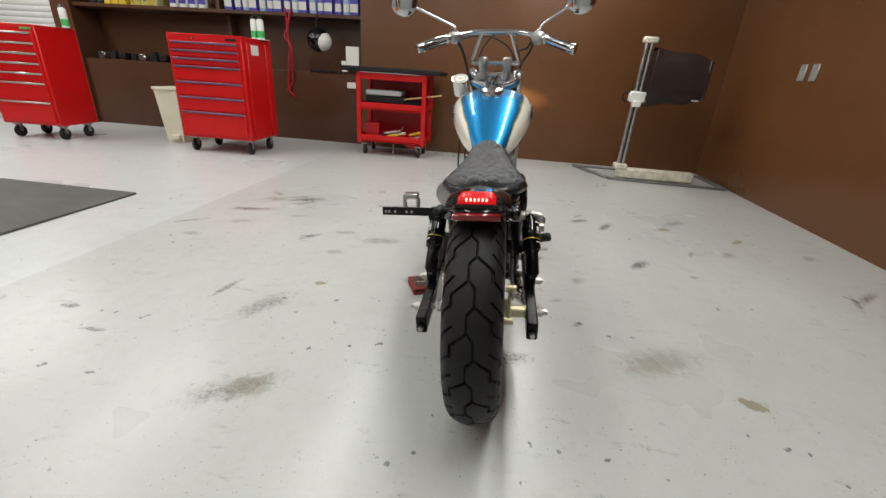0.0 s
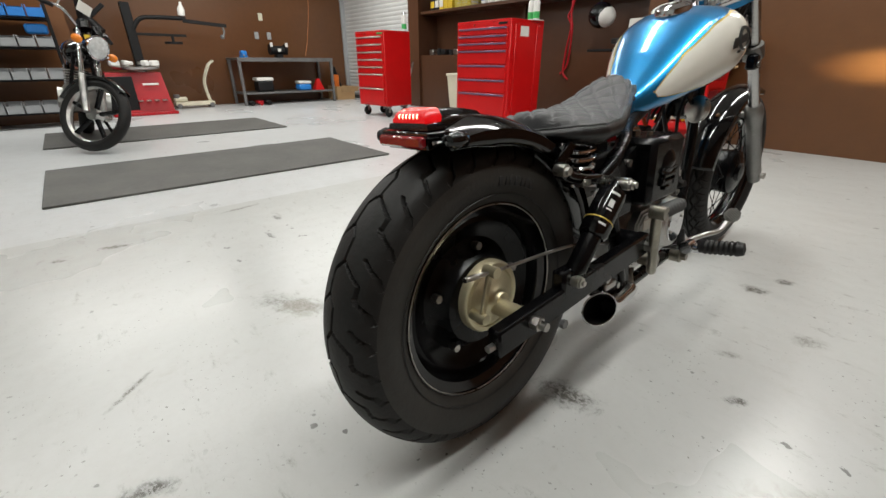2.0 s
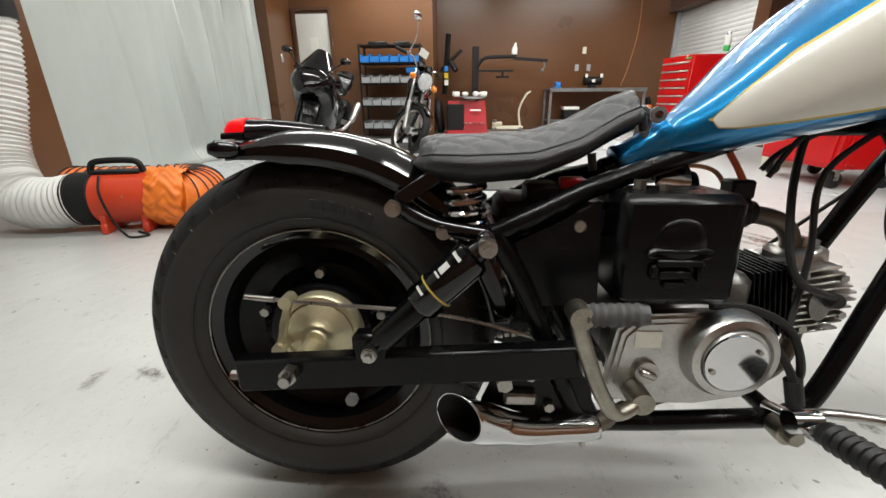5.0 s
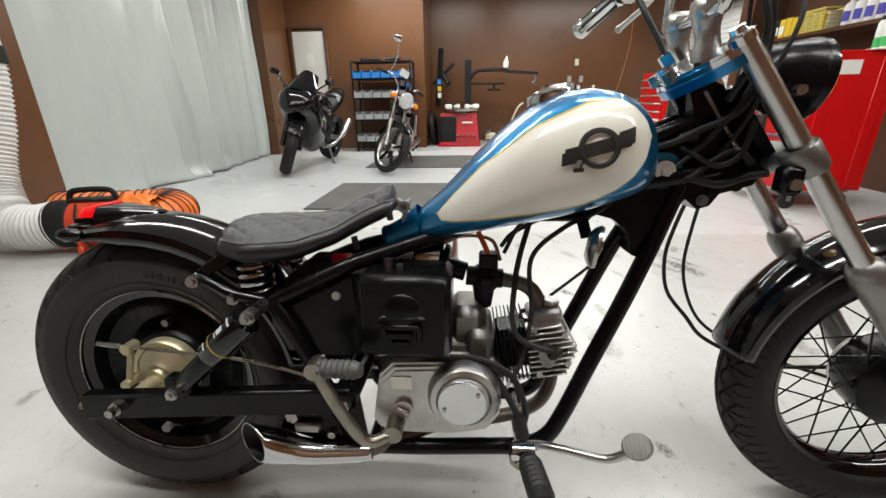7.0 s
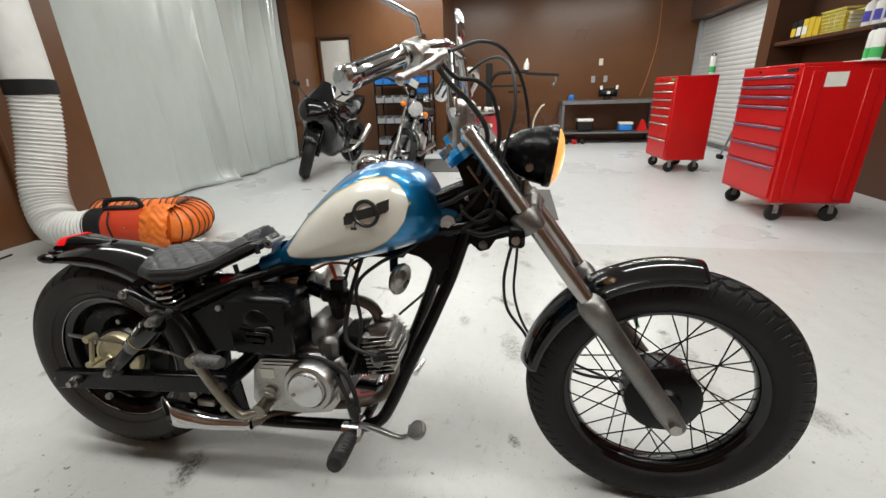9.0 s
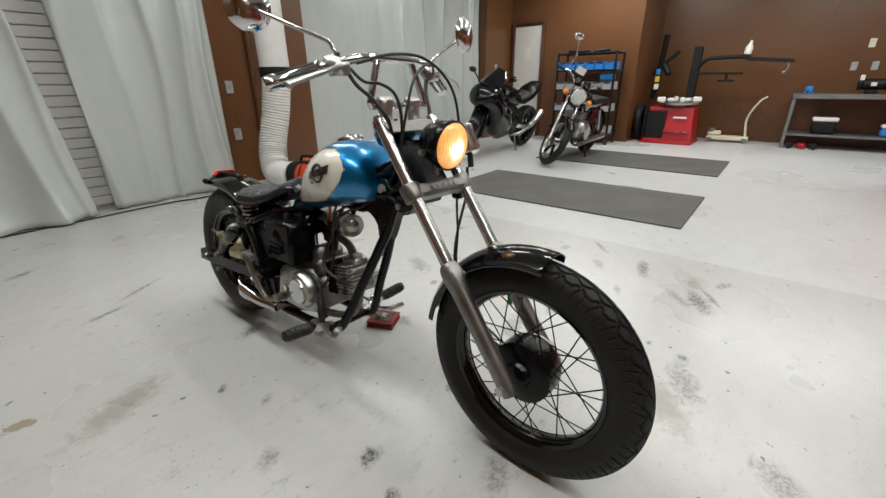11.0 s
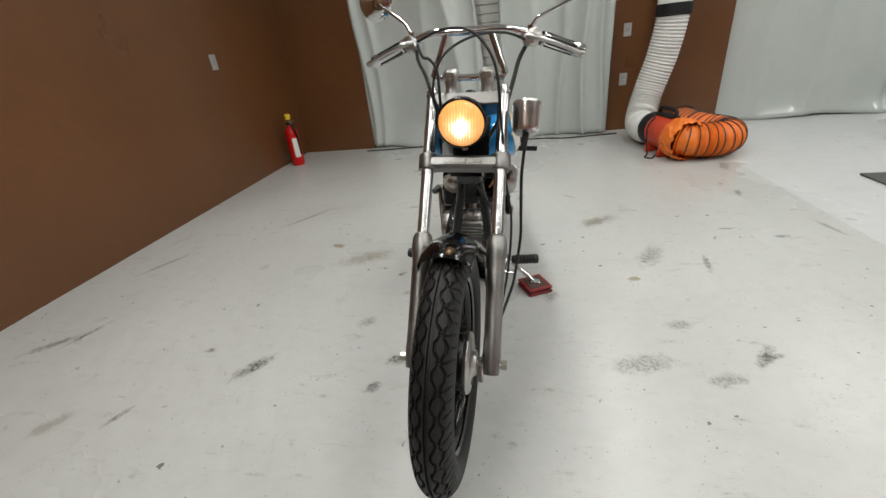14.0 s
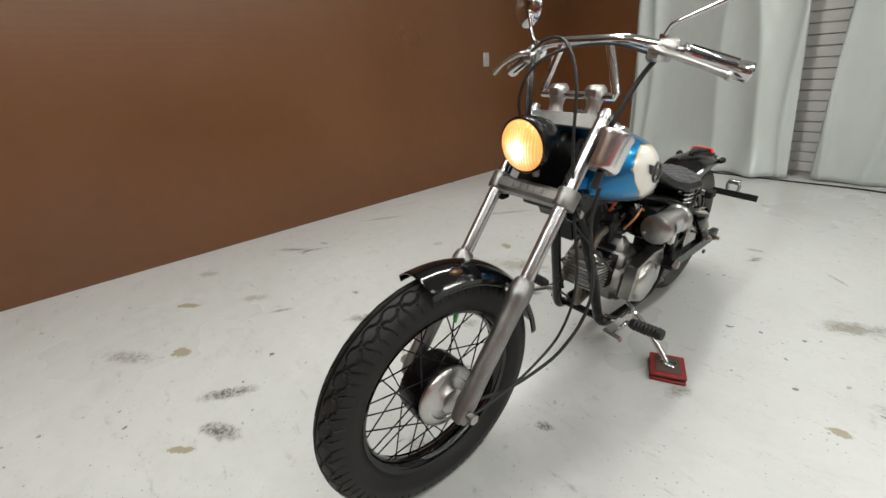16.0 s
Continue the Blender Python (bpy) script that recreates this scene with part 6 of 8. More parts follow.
# shocks
STICKER = material("white_sticker", (0.6, 0.6, 0.58), 0.4)
for s in (1, -1):
    top, low = Vector((s * 0.143, 0.272, 0.487)), Vector((s * 0.152, 0.115, 0.338))
    d = (low - top).normalized()
    sk = part("shock_absorber", Shape().lathe([(0.001, 0), (0.012, 0), (0.016, 0.02), (0.026, 0.024), (0.027, 0.03), (0.027, 0.118), (0.022, 0.124)], top, d, 24), BLACK, bike, "gloss black shock absorber with small stickers" if s > 0 else "")
    part("lower_tube", Shape().lathe([(0.019, 0.118), (0.019, 0.195), (0.013, 0.203), (0.012, 0.217)], top, d, 20), SATIN, sk)
    part("upper_bolt", Shape().cyl(top + Vector((s * -0.03, 0, 0)), top + Vector((s * 0.025, 0, 0)), 0.012, n=14).cyl(top + Vector((s * 0.022, 0, 0)), top + Vector((s * 0.032, 0, 0)), 0.0105, n=6).cyl(top + Vector((s * 0.03, 0, 0)), top + Vector((s * 0.039, 0, 0)), 0.006, n=10), STEEL, sk)
    part("lower_bolt", Shape().cyl(low + Vector((s * -0.02, 0, 0)), low + Vector((s * 0.02, 0, 0)), 0.011, n=14).cyl(low + Vector((s * 0.016, 0, 0)), low + Vector((s * 0.024, 0, 0)), 0.010, n=6).cyl(low + Vector((s * 0.022, 0, 0)), low + Vector((s * 0.029, 0, 0)), 0.005, n=10), STEEL, sk)
    m = Matrix((Vector((s, 0, 0)).cross(d).cross(d) * -1, d.cross(Vector((s, 0, 0))), d)).transposed().to_4x4()
    st = Shape()
    for h, wd, hh in ((0.036, 0.018, 0.005), (0.058, 0.010, 0.016), (0.071, 0.012, 0.003), (0.102, 0.016, 0.004)):
        st.grid(lambda u, v, h=h, wd=wd, hh=hh: top + d * (h + hh * (v - 0.5)) + (Vector((s, 0, 0)) * math.cos(0.8 + (u - 0.5) * wd / 0.0275) + d.cross(Vector((s, 0, 0))) * (-1 if s > 0 else 1) * math.sin(0.8 + (u - 0.5) * wd / 0.0275) * -1) * 0.0276, 6, 1)
    part("sticker", st, STICKER, sk)
    part("gold_line", Shape().lathe([(0.0274, 0.09), (0.0276, 0.0905), (0.0276, 0.0925), (0.0274, 0.093)], top, d, 24), GOLD, sk)

# frame
def both(pts, r, k=6):
    sh = Shape()
    for s in (1, -1):
        sh.tube(curve_through([(s * p[0], p[1], p[2]) for p in pts], k), r, 12)
    return sh


fr = part("frame", both([(0.1, 0.285, 0.49), (0.1, 0.33, 0.512), (0.076, 0.42, 0.55), (0.044, 0.50, 0.572), (0.03, 0.6, 0.602), (0.022, 0.8, 0.665)], 0.0145), SATIN, bike, "satin black tube frame")
part("cradle_tube", Shape().tube(curve_through([(0.105, 0.285, 0.49), (0.105, 0.33, 0.41), (0.105, 0.395, 0.255), (0.1, 0.43, 0.195), (0.095, 0.5, 0.183), (0.09, 0.66, 0.186), (0.085, 0.74, 0.188), (0.080, 0.785, 0.205), (0.074, 0.815, 0.25), (0.058, 0.865, 0.36), (0.045, 0.907, 0.45), (0.034, 0.942, 0.53), (0.025, 0.967, 0.59), (0.02, 1.0, 0.69)], 6), 0.0155, 12).tube(curve_through([(-0.105, 0.285, 0.49), (-0.105, 0.33, 0.41), (-0.105, 0.395, 0.255), (-0.1, 0.43, 0.195), (-0.095, 0.5, 0.183), (-0.09, 0.66, 0.186), (-0.085, 0.73, 0.188), (-0.080, 0.775, 0.205), (-0.074, 0.802, 0.25), (-0.066, 0.840, 0.36), (-0.060, 0.872, 0.44), (-0.049, 0.904, 0.525), (-0.034, 0.928, 0.59), (-0.02, 0.98, 0.69)], 6), 0.0155, 12), SATIN, fr)
part("backbone", Shape().tube(curve_through([(0, 0.46, 0.565), (0, 0.6, 0.61), (0, 0.8, 0.675), (0, 1.0, 0.75)], 6), 0.022, 14), SATIN, fr)
part("steering_head", Shape().cyl(STEM + RAKE * 0.02, STEM + RAKE * 0.19, 0.03, n=22), SATIN, fr)
part("neck_gusset", Shape().prism([(0.845, 0.638), (0.89, 0.626), (0.911, 0.611), (0.923, 0.594), (0.929, 0.56), (0.955, 0.55), (0.968, 0.584), (0.986, 0.635), (1.01, 0.662), (1.032, 0.644), (1.052, 0.650), (1.085, 0.70), (1.05, 0.755), (0.98, 0.76), (0.93, 0.71), (0.86, 0.66)], -0.026, 0.026, "x"), SATIN, fr)
for hw, yy, zz in ((0.105, 0.285, 0.49), (0.1, 0.45, 0.187), (0.086, 0.74, 0.19)):
    part("cross_tube", Shape().cyl((-hw, yy, zz), (hw, yy, zz), 0.0135, n=14), SATIN, fr)
for s in (1, -1):
    part("fender_bracket", Shape().tube(curve_through([(s * 0.105, 0.275, 0.49), (s * 0.1, 0.212, 0.50), (s * 0.09, 0.17, 0.515), (s * 0.1, 0.14, 0.532)], 5), 0.012, 10), BLACK, fr)
    part("bracket_plate", Shape().beam((s * 0.09, 0.15, 0.535), (s * 0.085, 0.205, 0.57), 0.006, 0.022, 0.002, (0, -0.5, 0.8)), BLACK, fr)
    part("bracket_bolt", Shape().cyl((s * 0.09, 0.145, 0.527), (s * 0.112, 0.145, 0.527), 0.0115, n=16).cyl((s * 0.11, 0.145, 0.527), (s * 0.119, 0.145, 0.527), 0.008, n=6), STEEL, fr)
    part("bracket_bolt", Shape().cyl((s * 0.09, 0.214, 0.494), (s * 0.111, 0.214, 0.494), 0.0105, n=16).cyl((s * 0.11, 0.214, 0.494), (s * 0.118, 0.214, 0.494), 0.007, n=6), STEEL, fr)
    part("mount_plate", Shape().prism([(0.272, 0.228), (0.30, 0.292), (0.43, 0.315), (0.445, 0.2), (0.36, 0.198)], s * 0.108 - 0.003, s * 0.108 + 0.003, "x"), SATIN, fr)
    for by_, bz_, br_ in ((0.305, 0.266, 0.0125), (0.345, 0.275, 0.008), (0.375, 0.222, 0.008)):
        part("plate_bolt", Shape().cyl((s * 0.108, by_, bz_), (s * (0.105 + 2 * br_), by_, bz_), br_, n=6), STEEL, fr)
part("tank_mount_bolt", Shape().cyl((0.04, 0.962, 0.712), (0.046, 0.962, 0.712), 0.017, n=28).cyl((0.046, 0.962, 0.712), (0.053, 0.962, 0.712), 0.009, n=6), ZINC, fr, "bright zinc bolt and washer")
part("tank_bracket", Shape().prism([(0.962 + 0.030 * math.cos(a), 0.712 + 0.030 * math.sin(a)) for a in [math.pi * (0.5 - i / 10) for i in range(11)]] + [(0.93, 0.682), (0.93, 0.742)], -0.04, 0.04, "x"), BLUE, fr, "metallic blue tank bracket")

# rear fender
def arch(center, r, a0, a1, width, lip, n=40, sag=0.012, flare=0.0):
    """A fender over a wheel; flare lifts the end at a0 away from the tyre."""
    def surf(u, v):
        a = radians(a0 + (a1 - a0) * u)
        w = 2 * v - 1
        x = width / 2 * math.copysign(min(1.0, abs(w) * 1.25), w)
        drop = sag * (abs(w) * 1.25) ** 2 if abs(w) < 0.8 else sag + lip * (abs(w) - 0.8) / 0.2 * (min(1.0, 0.35 + 4 * u) if flare else 1.0)
        rr = r - drop + flare * max(0.0, 1 - u / 0.32) ** 1.6
        return (center.x + x, center.y + rr * math.cos(a), center.z + rr * math.sin(a))
    return Shape().grid(surf, n, 20)


def thick(ob, t):
    md = ob.modifiers.new("thick", "SOLIDIFY")
    md.thickness, md.offset = t, 0.0
    return ob


thick(part("rear_fender", arch(RW, 0.333, 109, 8, 0.152, 0.026, 48, 0.022, 0.006), BLACK, bike, "gloss black rear fender"), 0.003)
def wedge(st):
    """A closed body through stations y, half width at the base, half width at the top, low, high."""
    sh = Shape()
    def ring(k):
        y, wb, wt, lo, hi = k
        h = hi - lo
        return [(-wb, y, lo), (wb, y, lo), (wb, y, lo + 0.45 * h), (wt, y, hi - 0.12 * h), (wt * 0.8, y, hi), (-wt * 0.8, y, hi), (-wt, y, hi - 0.12 * h), (-wb, y, lo + 0.45 * h)]
    vs = [p for k in st for p in ring(k)]
    fs = [(i * 8 + j, i * 8 + (j + 1) % 8, (i + 1) * 8 + (j + 1) % 8, (i + 1) * 8 + j) for i in range(len(st) - 1) for j in range(8)]
    return sh.add(vs, fs + [tuple(range(8)), tuple((len(st) - 1) * 8 + j for j in range(8))])


tl = part("tail_lamp", wedge([(-0.114, 0.048, 0.046, 0.618, 0.628), (-0.082, 0.048, 0.044, 0.618, 0.630), (-0.0815, 0.042, 0.034, 0.618, 0.647), (-0.05, 0.038, 0.028, 0.618, 0.647), (-0.01, 0.028, 0.018, 0.618, 0.643), (0.03, 0.016, 0.007, 0.625, 0.637)]), BLACK, bike, "red LED tail lamp in a black wedge housing, lit")
part("lens", wedge([(-0.1115, 0.040, 0.034, 0.628, 0.638), (-0.107, 0.042, 0.036, 0.627, 0.644), (-0.097, 0.042, 0.036, 0.627, 0.648), (-0.081, 0.042, 0.036, 0.627, 0.649)]), RED_LENS, tl)
for i in range(6):
    part("led", Shape().ball((-0.022 + 0.0088 * i, -0.1095, 0.6365), (0.0030, 0.0028, 0.0045), 8), LED, tl)
part("reflector", Shape().box((0, -0.126, 0.603), (0.106, 0.014, 0.017), 0.004), RED_DARK, tl)
part("bracket", Shape().box((0, -0.100, 0.612), (0.118, 0.045, 0.010), 0.004).box((0, -0.112, 0.600), (0.10, 0.012, 0.020), 0.002), BLACK, tl)
for s in (1, -1):
    part("bullet_stud", Shape().lathe([(0.006, 0), (0.012, 0.008), (0.013, 0.028), (0.008, 0.04), (0.001, 0.043)], (s * 0.083, -0.070, 0.604), (s * 0.12, -1, 0.05), 16).cyl((s * 0.05, -0.085, 0.607), (s * 0.083, -0.085, 0.604), 0.005), BLACK if s > 0 else MATTE, tl)

# side number bracket
nbk = part("side_bracket", Shape().box((-0.208, 0.118, 0.537), (0.15, 0.004, 0.024), 0.001).box((-0.135, 0.14, 0.525), (0.03, 0.05, 0.03), 0.004), MATTE, bike, "black drilled side bracket with a small clamp")
part("clamp", Shape().tube(curve_through([(-0.18, 0.118, 0.55), (-0.178, 0.118, 0.57), (-0.185, 0.118, 0.578), (-0.21, 0.118, 0.578), (-0.217, 0.118, 0.57), (-0.215, 0.118, 0.55)], 4), 0.006, 8).box((-0.197, 0.118, 0.585), (0.042, 0.03, 0.012), 0.003), ALLOY, nbk)
for xx in (-0.272, -0.262, -0.245, -0.212, -0.197):
    part("bolt_head", Shape().cyl((xx, 0.114, 0.537), (xx, 0.112, 0.537), 0.004, n=12), STEEL, nbk)

# seat
SEAT_Y = [0.172, 0.176, 0.185, 0.203, 0.25, 0.335, 0.40, 0.45, 0.483, 0.491, 0.494]
SEAT_TOP = [0.608, 0.612, 0.616, 0.619, 0.619, 0.622, 0.640, 0.667, 0.680, 0.680, 0.679]
SEAT_LOW = [0.570, 0.569, 0.567, 0.564, 0.561, 0.566, 0.588, 0.614, 0.629, 0.632, 0.634]
SEAT_W = [0.0, 0.034, 0.070, 0.098, 0.120, 0.106, 0.082, 0.062, 0.052, 0.038, 0.0]


def seat_top(u, v):
    y = 0.172 + 0.322 * (0.5 - 0.5 * math.cos(math.pi * u))
    w = spread(y, SEAT_Y, SEAT_W)
    x = w * (2 * v - 1)
    edge = abs(2 * v - 1)
    z = spread(y, SEAT_Y, SEAT_TOP) - 0.021 * edge ** 2.6
    p = 0.047
    a, b = ((x + (y - 0.3) * 0.85) / p) % 1.0, ((x - (y - 0.3) * 0.85) / p) % 1.0
    g = min(min(a, 1 - a), min(b, 1 - b))
    puff = min(1.0, g / 0.24) * min(1.0, w / 0.04)
    z -= 0.019 * max(0.0, 1 - w / 0.042) ** 1.5 * (1 - edge ** 2.6)
    z += 0.0058 * (1 - (1 - puff) ** 2) * (1 if edge < 0.93 else 0.3)
    return (x, y, z)


st = part("seat", Shape().grid(seat_top, 110, 64), LEATHER, bike, "grey-black leather solo saddle with diamond quilting", 60)


def seat_rim(u):
    a = 2 * math.pi * u
    y = 0.172 + 0.322 * (0.5 - 0.5 * math.cos(a))
    return Vector((spread(y, SEAT_Y, SEAT_W) * (1 if a < math.pi else -1), y, 0))


def seat_side(u, v):
    u %= 1.0
    p, ahead, behind = seat_rim(u), seat_rim((u + 0.004) % 1.0), seat_rim((u - 0.004) % 1.0)
    t = ahead - behind
    out = Vector((t.y, -t.x, 0)).normalized()
    zt, zl = spread(p.y, SEAT_Y, SEAT_TOP) - 0.019, spread(p.y, SEAT_Y, SEAT_LOW)
    p = p + out * (0.012 * math.sin(math.pi * v) - 0.010 * (1 - v) ** 2)
    return (p.x, p.y, zl + (zt - zl) * v)


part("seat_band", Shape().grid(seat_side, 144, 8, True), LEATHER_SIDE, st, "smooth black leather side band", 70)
part("seat_pan", Shape().grid(lambda u, v: (spread(0.178 + 0.310 * u, SEAT_Y, SEAT_W) * 0.95 * (2 * v - 1), 0.178 + 0.310 * u, spread(0.178 + 0.310 * u, SEAT_Y, SEAT_LOW) + 0.002), 24, 6), MATTE, st)
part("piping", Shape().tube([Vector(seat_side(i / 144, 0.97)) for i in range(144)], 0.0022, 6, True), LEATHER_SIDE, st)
for s in (1, -1):
    hx, hy, hz = s * 0.074, 0.243, 0.486
    part("seat_spring", Shape().tube([(hx + 0.029 * math.cos(i * 0.42), hy + 0.029 * math.sin(i * 0.42), hz + i * 0.00108) for i in range(72)], 0.0044, 8), CHROME, bike, "chrome seat coil spring" if s > 0 else "")
    part("spring_cup", Shape().lathe([(0.001, 0), (0.028, 0), (0.03, 0.006), (0.012, 0.008)], (hx, hy, hz - 0.006), (0, 0, 1), 20), CHROME, bike)
part("seat_hinge", Shape().cyl((-0.03, 0.517, 0.650), (0.034, 0.517, 0.650), 0.0055, n=14).lathe([(0.0058, 0), (0.0115, 0.001), (0.0115, 0.007), (0.0058, 0.008), (0.0058, 0)], (0.034, 0.517, 0.650), (1, 0, 0), 18).beam((0, 0.517, 0.648), (0, 0.508, 0.600), 0.04, 0.008).beam((0.02, 0.517, 0.648), (0.02, 0.500, 0.662), 0.012, 0.010), DARK_STEEL, bike, "small steel seat hinge with an eye bolt")
for yy, zz in ((0.425, 0.585), (0.49, 0.64)):
    part("rubber_stop", Shape().cyl((0.05, yy, zz + 0.012), (0.05, yy + 0.004, zz - 0.012), 0.006, n=10), SIDE_RUBBER, bike)

# tank
TY = [0.529, 0.533, 0.543, 0.57, 0.605, 0.64, 0.676, 0.71, 0.742, 0.792, 0.83, 0.864, 0.895, 0.917, 0.935, 0.948, 0.953]
TT = [0.614, 0.627, 0.643, 0.664, 0.698, 0.736, 0.770, 0.799, 0.822, 0.843, 0.847, 0.842, 0.828, 0.810, 0.780, 0.745, 0.72]
TB = [0.604, 0.592, 0.585, 0.587, 0.594, 0.600, 0.608, 0.616, 0.622, 0.634, 0.644, 0.655, 0.664, 0.671, 0.680, 0.694, 0.71]
TW = [0.010, 0.026, 0.040, 0.056, 0.078, 0.099, 0.117, 0.131, 0.143, 0.156, 0.161, 0.157, 0.136, 0.110, 0.078, 0.046, 0.02]
TN = 2.5


def tank_x(y, z, extra=0.0):
    zt, zb, w = spread(y, TY, TT), spread(y, TY, TB), spread(y, TY, TW)
    k = min(0.995, abs((z - (zt + zb) / 2) / ((zt - zb) / 2)))
    return w * (1 - k ** TN) ** (1 / TN) + extra


def smooth_station(u):
    return 0.529 + 0.424 * u


def tank_surf(u, v):
    y = smooth_station(u)
    zt, zb, w = spread(y, TY, TT), spread(y, TY, TB), spread(y, TY, TW)
    a = 2 * math.pi * v
    c, s = math.cos(a), math.sin(a)
    return (w * math.copysign(abs(c) ** (2 / TN), c), y, (zt + zb) / 2 + (zt - zb) / 2 * math.copysign(abs(s) ** (2 / TN), s))


def smoothed(xs, ys, n=5):
    """Rounds the corners of a station table."""
    fine = np.linspace(xs[0], xs[-1], 160)
    v = np.interp(fine, xs, ys)
    for _ in range(n):
        v[1:-1] = (v[:-2] + 2 * v[1:-1] + v[2:]) / 4
    return list(fine), list(v)


TYF, TT = smoothed(TY, TT, 9)
_, TB = smoothed(TY, TB, 9)
_, TW = smoothed(TY, TW, 9)
TY = TYF
tank_skin = Shape().grid(tank_surf, 110, 72)
tank_skin.f.append(tuple(range(72)))
tk = part("fuel_tank", tank_skin, BLUE, bike, "metallic blue teardrop fuel tank with cream side panels", 80)
NECK_A, NECK_B = Vector((0, 0.478, 0.577)), Vector((0, 0.552, 0.612))
part("tank_neck", Shape().lathe([(0.001, 0), (0.027, 0.0), (0.0295, 0.004), (0.029, 0.010), (0.0275, 0.014), (0.029, 0.04), (0.033, 0.062), (0.040, 0.082)], NECK_A, NECK_B - NECK_A, 28), BLUE, tk, "metallic blue tapered rear neck")
PY = [0.580, 0.586, 0.608, 0.652, 0.736, 0.807, 0.85, 0.875, 0.890, 0.897]
PU = [0.643, 0.651, 0.676, 0.722, 0.785, 0.817, 0.821, 0.808, 0.790, 0.772]
PL = [0.641, 0.632, 0.632, 0.639, 0.653, 0.670, 0.694, 0.716, 0.738, 0.768]


def side_panel(s, grow, out):
    def surf(u, v):
        k = 0.5 - 0.5 * math.cos(math.pi * u)
        y = 0.580 - grow + (0.317 + 2 * grow) * k
        yy = min(max(y, 0.580), 0.897)
        g = grow * math.sin(math.pi * min(1, max(0, k))) ** 0.35
        zu, zl = spread(yy, PY, PU) + g, spread(yy, PY, PL) - g
        z = zl + (zu - zl) * v
        return (s * tank_x(y, z, out), y, z)
    return Shape().grid(surf, 64, 24)


DARK_EMBLEM = material("dark_grey_emblem", (0.035, 0.037, 0.036), 0.3, 0.3, 0.2, 30)
for s in (1, -1):
    part("pinstripe", side_panel(s, 0.0034, 0.0006), GOLD, tk, "thin gold pinstripe", 80)
    part("cream_panel", side_panel(s, 0.0, 0.0016), CREAM, tk, "glossy cream side panel", 80)
    em = Shape()
    ey, ez = 0.817, 0.754
    pts = []
    for i in range(36):
        a = 2 * math.pi * i / 36
        y, z = ey + 0.025 * math.cos(a), ez + 0.0245 * math.sin(a)
        pts.append((s * (tank_x(y, z) + 0.003), y, z))
    em.tube(pts, 0.0042, 6, True)
    for j, (a0, b0, w0) in enumerate((((-0.046, -0.012), (0.044, 0.013), 0.020), ((-0.050, -0.017), (-0.030, -0.012), 0.018), ((0.024, 0.010), (0.048, 0.018), 0.022), ((-0.026, -0.030), (-0.016, -0.004), 0.007), ((-0.034, -0.031), (-0.020, -0.030), 0.006))):
        def bar(u, v, a0=a0, b0=b0, w0=w0, j=j):
            y = ey + a0[0] + (b0[0] - a0[0]) * u
            z = ez + a0[1] + (b0[1] - a0[1]) * u + w0 * (v - 0.5)
            return (s * (tank_x(y, z) + 0.0042 + 0.0006 * j), y, z)
        em.grid(bar, 14, 4)
    part("emblem", em, DARK_EMBLEM, tk, "dark ring and bar emblem")
cap = part("filler_cap", Shape().lathe([(0.044, -0.012), (0.044, -0.002), (0.041, 0.003), (0.033, 0.005), (0.031, 0.007), (0.012, 0.009), (0.001, 0.009)], (0, 0.772, 0.843), (0, -0.3, 1), 32), CHROME, tk, "chrome filler cap")
part("cap_key_cover", Shape().lathe([(0.014, 0.006), (0.014, 0.012), (0.001, 0.013)], (0, 0.772, 0.843), (0, -0.3, 1), 16), STEEL, cap)

# engine
eng = part("engine", Shape().box((0.0, 0.565, 0.30), (0.17, 0.21, 0.15), 0.02).box((0.0, 0.6, 0.37), (0.12, 0.13, 0.06), 0.02).box((0.0, 0.66, 0.30), (0.15, 0.08, 0.13), 0.02).box((0.0, 0.632, 0.415), (0.11, 0.075, 0.09), 0.022).box((0.0, 0.655, 0.385), (0.14, 0.055, 0.07), 0.016), ALLOY_DULL, bike, "small horizontal single-cylinder engine in dull aluminium")
part("right_cover", Shape().prism([(0.455, 0.25), (0.47, 0.345), (0.495, 0.37), (0.6, 0.375), (0.665, 0.37), (0.69, 0.345), (0.695, 0.27), (0.67, 0.235), (0.6, 0.222), (0.5, 0.222), (0.468, 0.232)], 0.083, 0.101, "x").prism([(0.463, 0.255), (0.476, 0.341), (0.498, 0.364), (0.6, 0.369), (0.662, 0.364), (0.684, 0.342), (0.689, 0.273), (0.666, 0.241), (0.6, 0.228), (0.502, 0.228), (0.473, 0.237)], 0.101, 0.106, "x").prism([(0.471, 0.26), (0.483, 0.336), (0.502, 0.357), (0.6, 0.362), (0.658, 0.357), (0.677, 0.338), (0.682, 0.276), (0.661, 0.247), (0.6, 0.235), (0.505, 0.235), (0.48, 0.243)], 0.106, 0.109, "x"), ALLOY, eng, "scuffed aluminium right engine cover")
cl = part("clutch_cover", Shape().lathe([(0.068, 0.106), (0.066, 0.122), (0.060, 0.132), (0.05, 0.134), (0.047, 0.13), (0.044, 0.136), (0.001, 0.137)], (0, 0.628, 0.316), (1, 0, 0), 40), ALLOY, eng, "polished round clutch cover")
part("polished_cap", Shape().lathe([(0.044, 0.136), (0.043, 0.1385), (0.001, 0.1395)], (0, 0.625, 0.313), (1, 0, 0), 36), CHROME, cl)
for a in (0.6, 3.5):
    part("cap_screw", Shape().cyl((0.138, 0.625 + 0.034 * math.cos(a), 0.313 + 0.034 * math.sin(a)), (0.142, 0.625 + 0.034 * math.cos(a), 0.313 + 0.034 * math.sin(a)), 0.004, n=8), STEEL, cl)
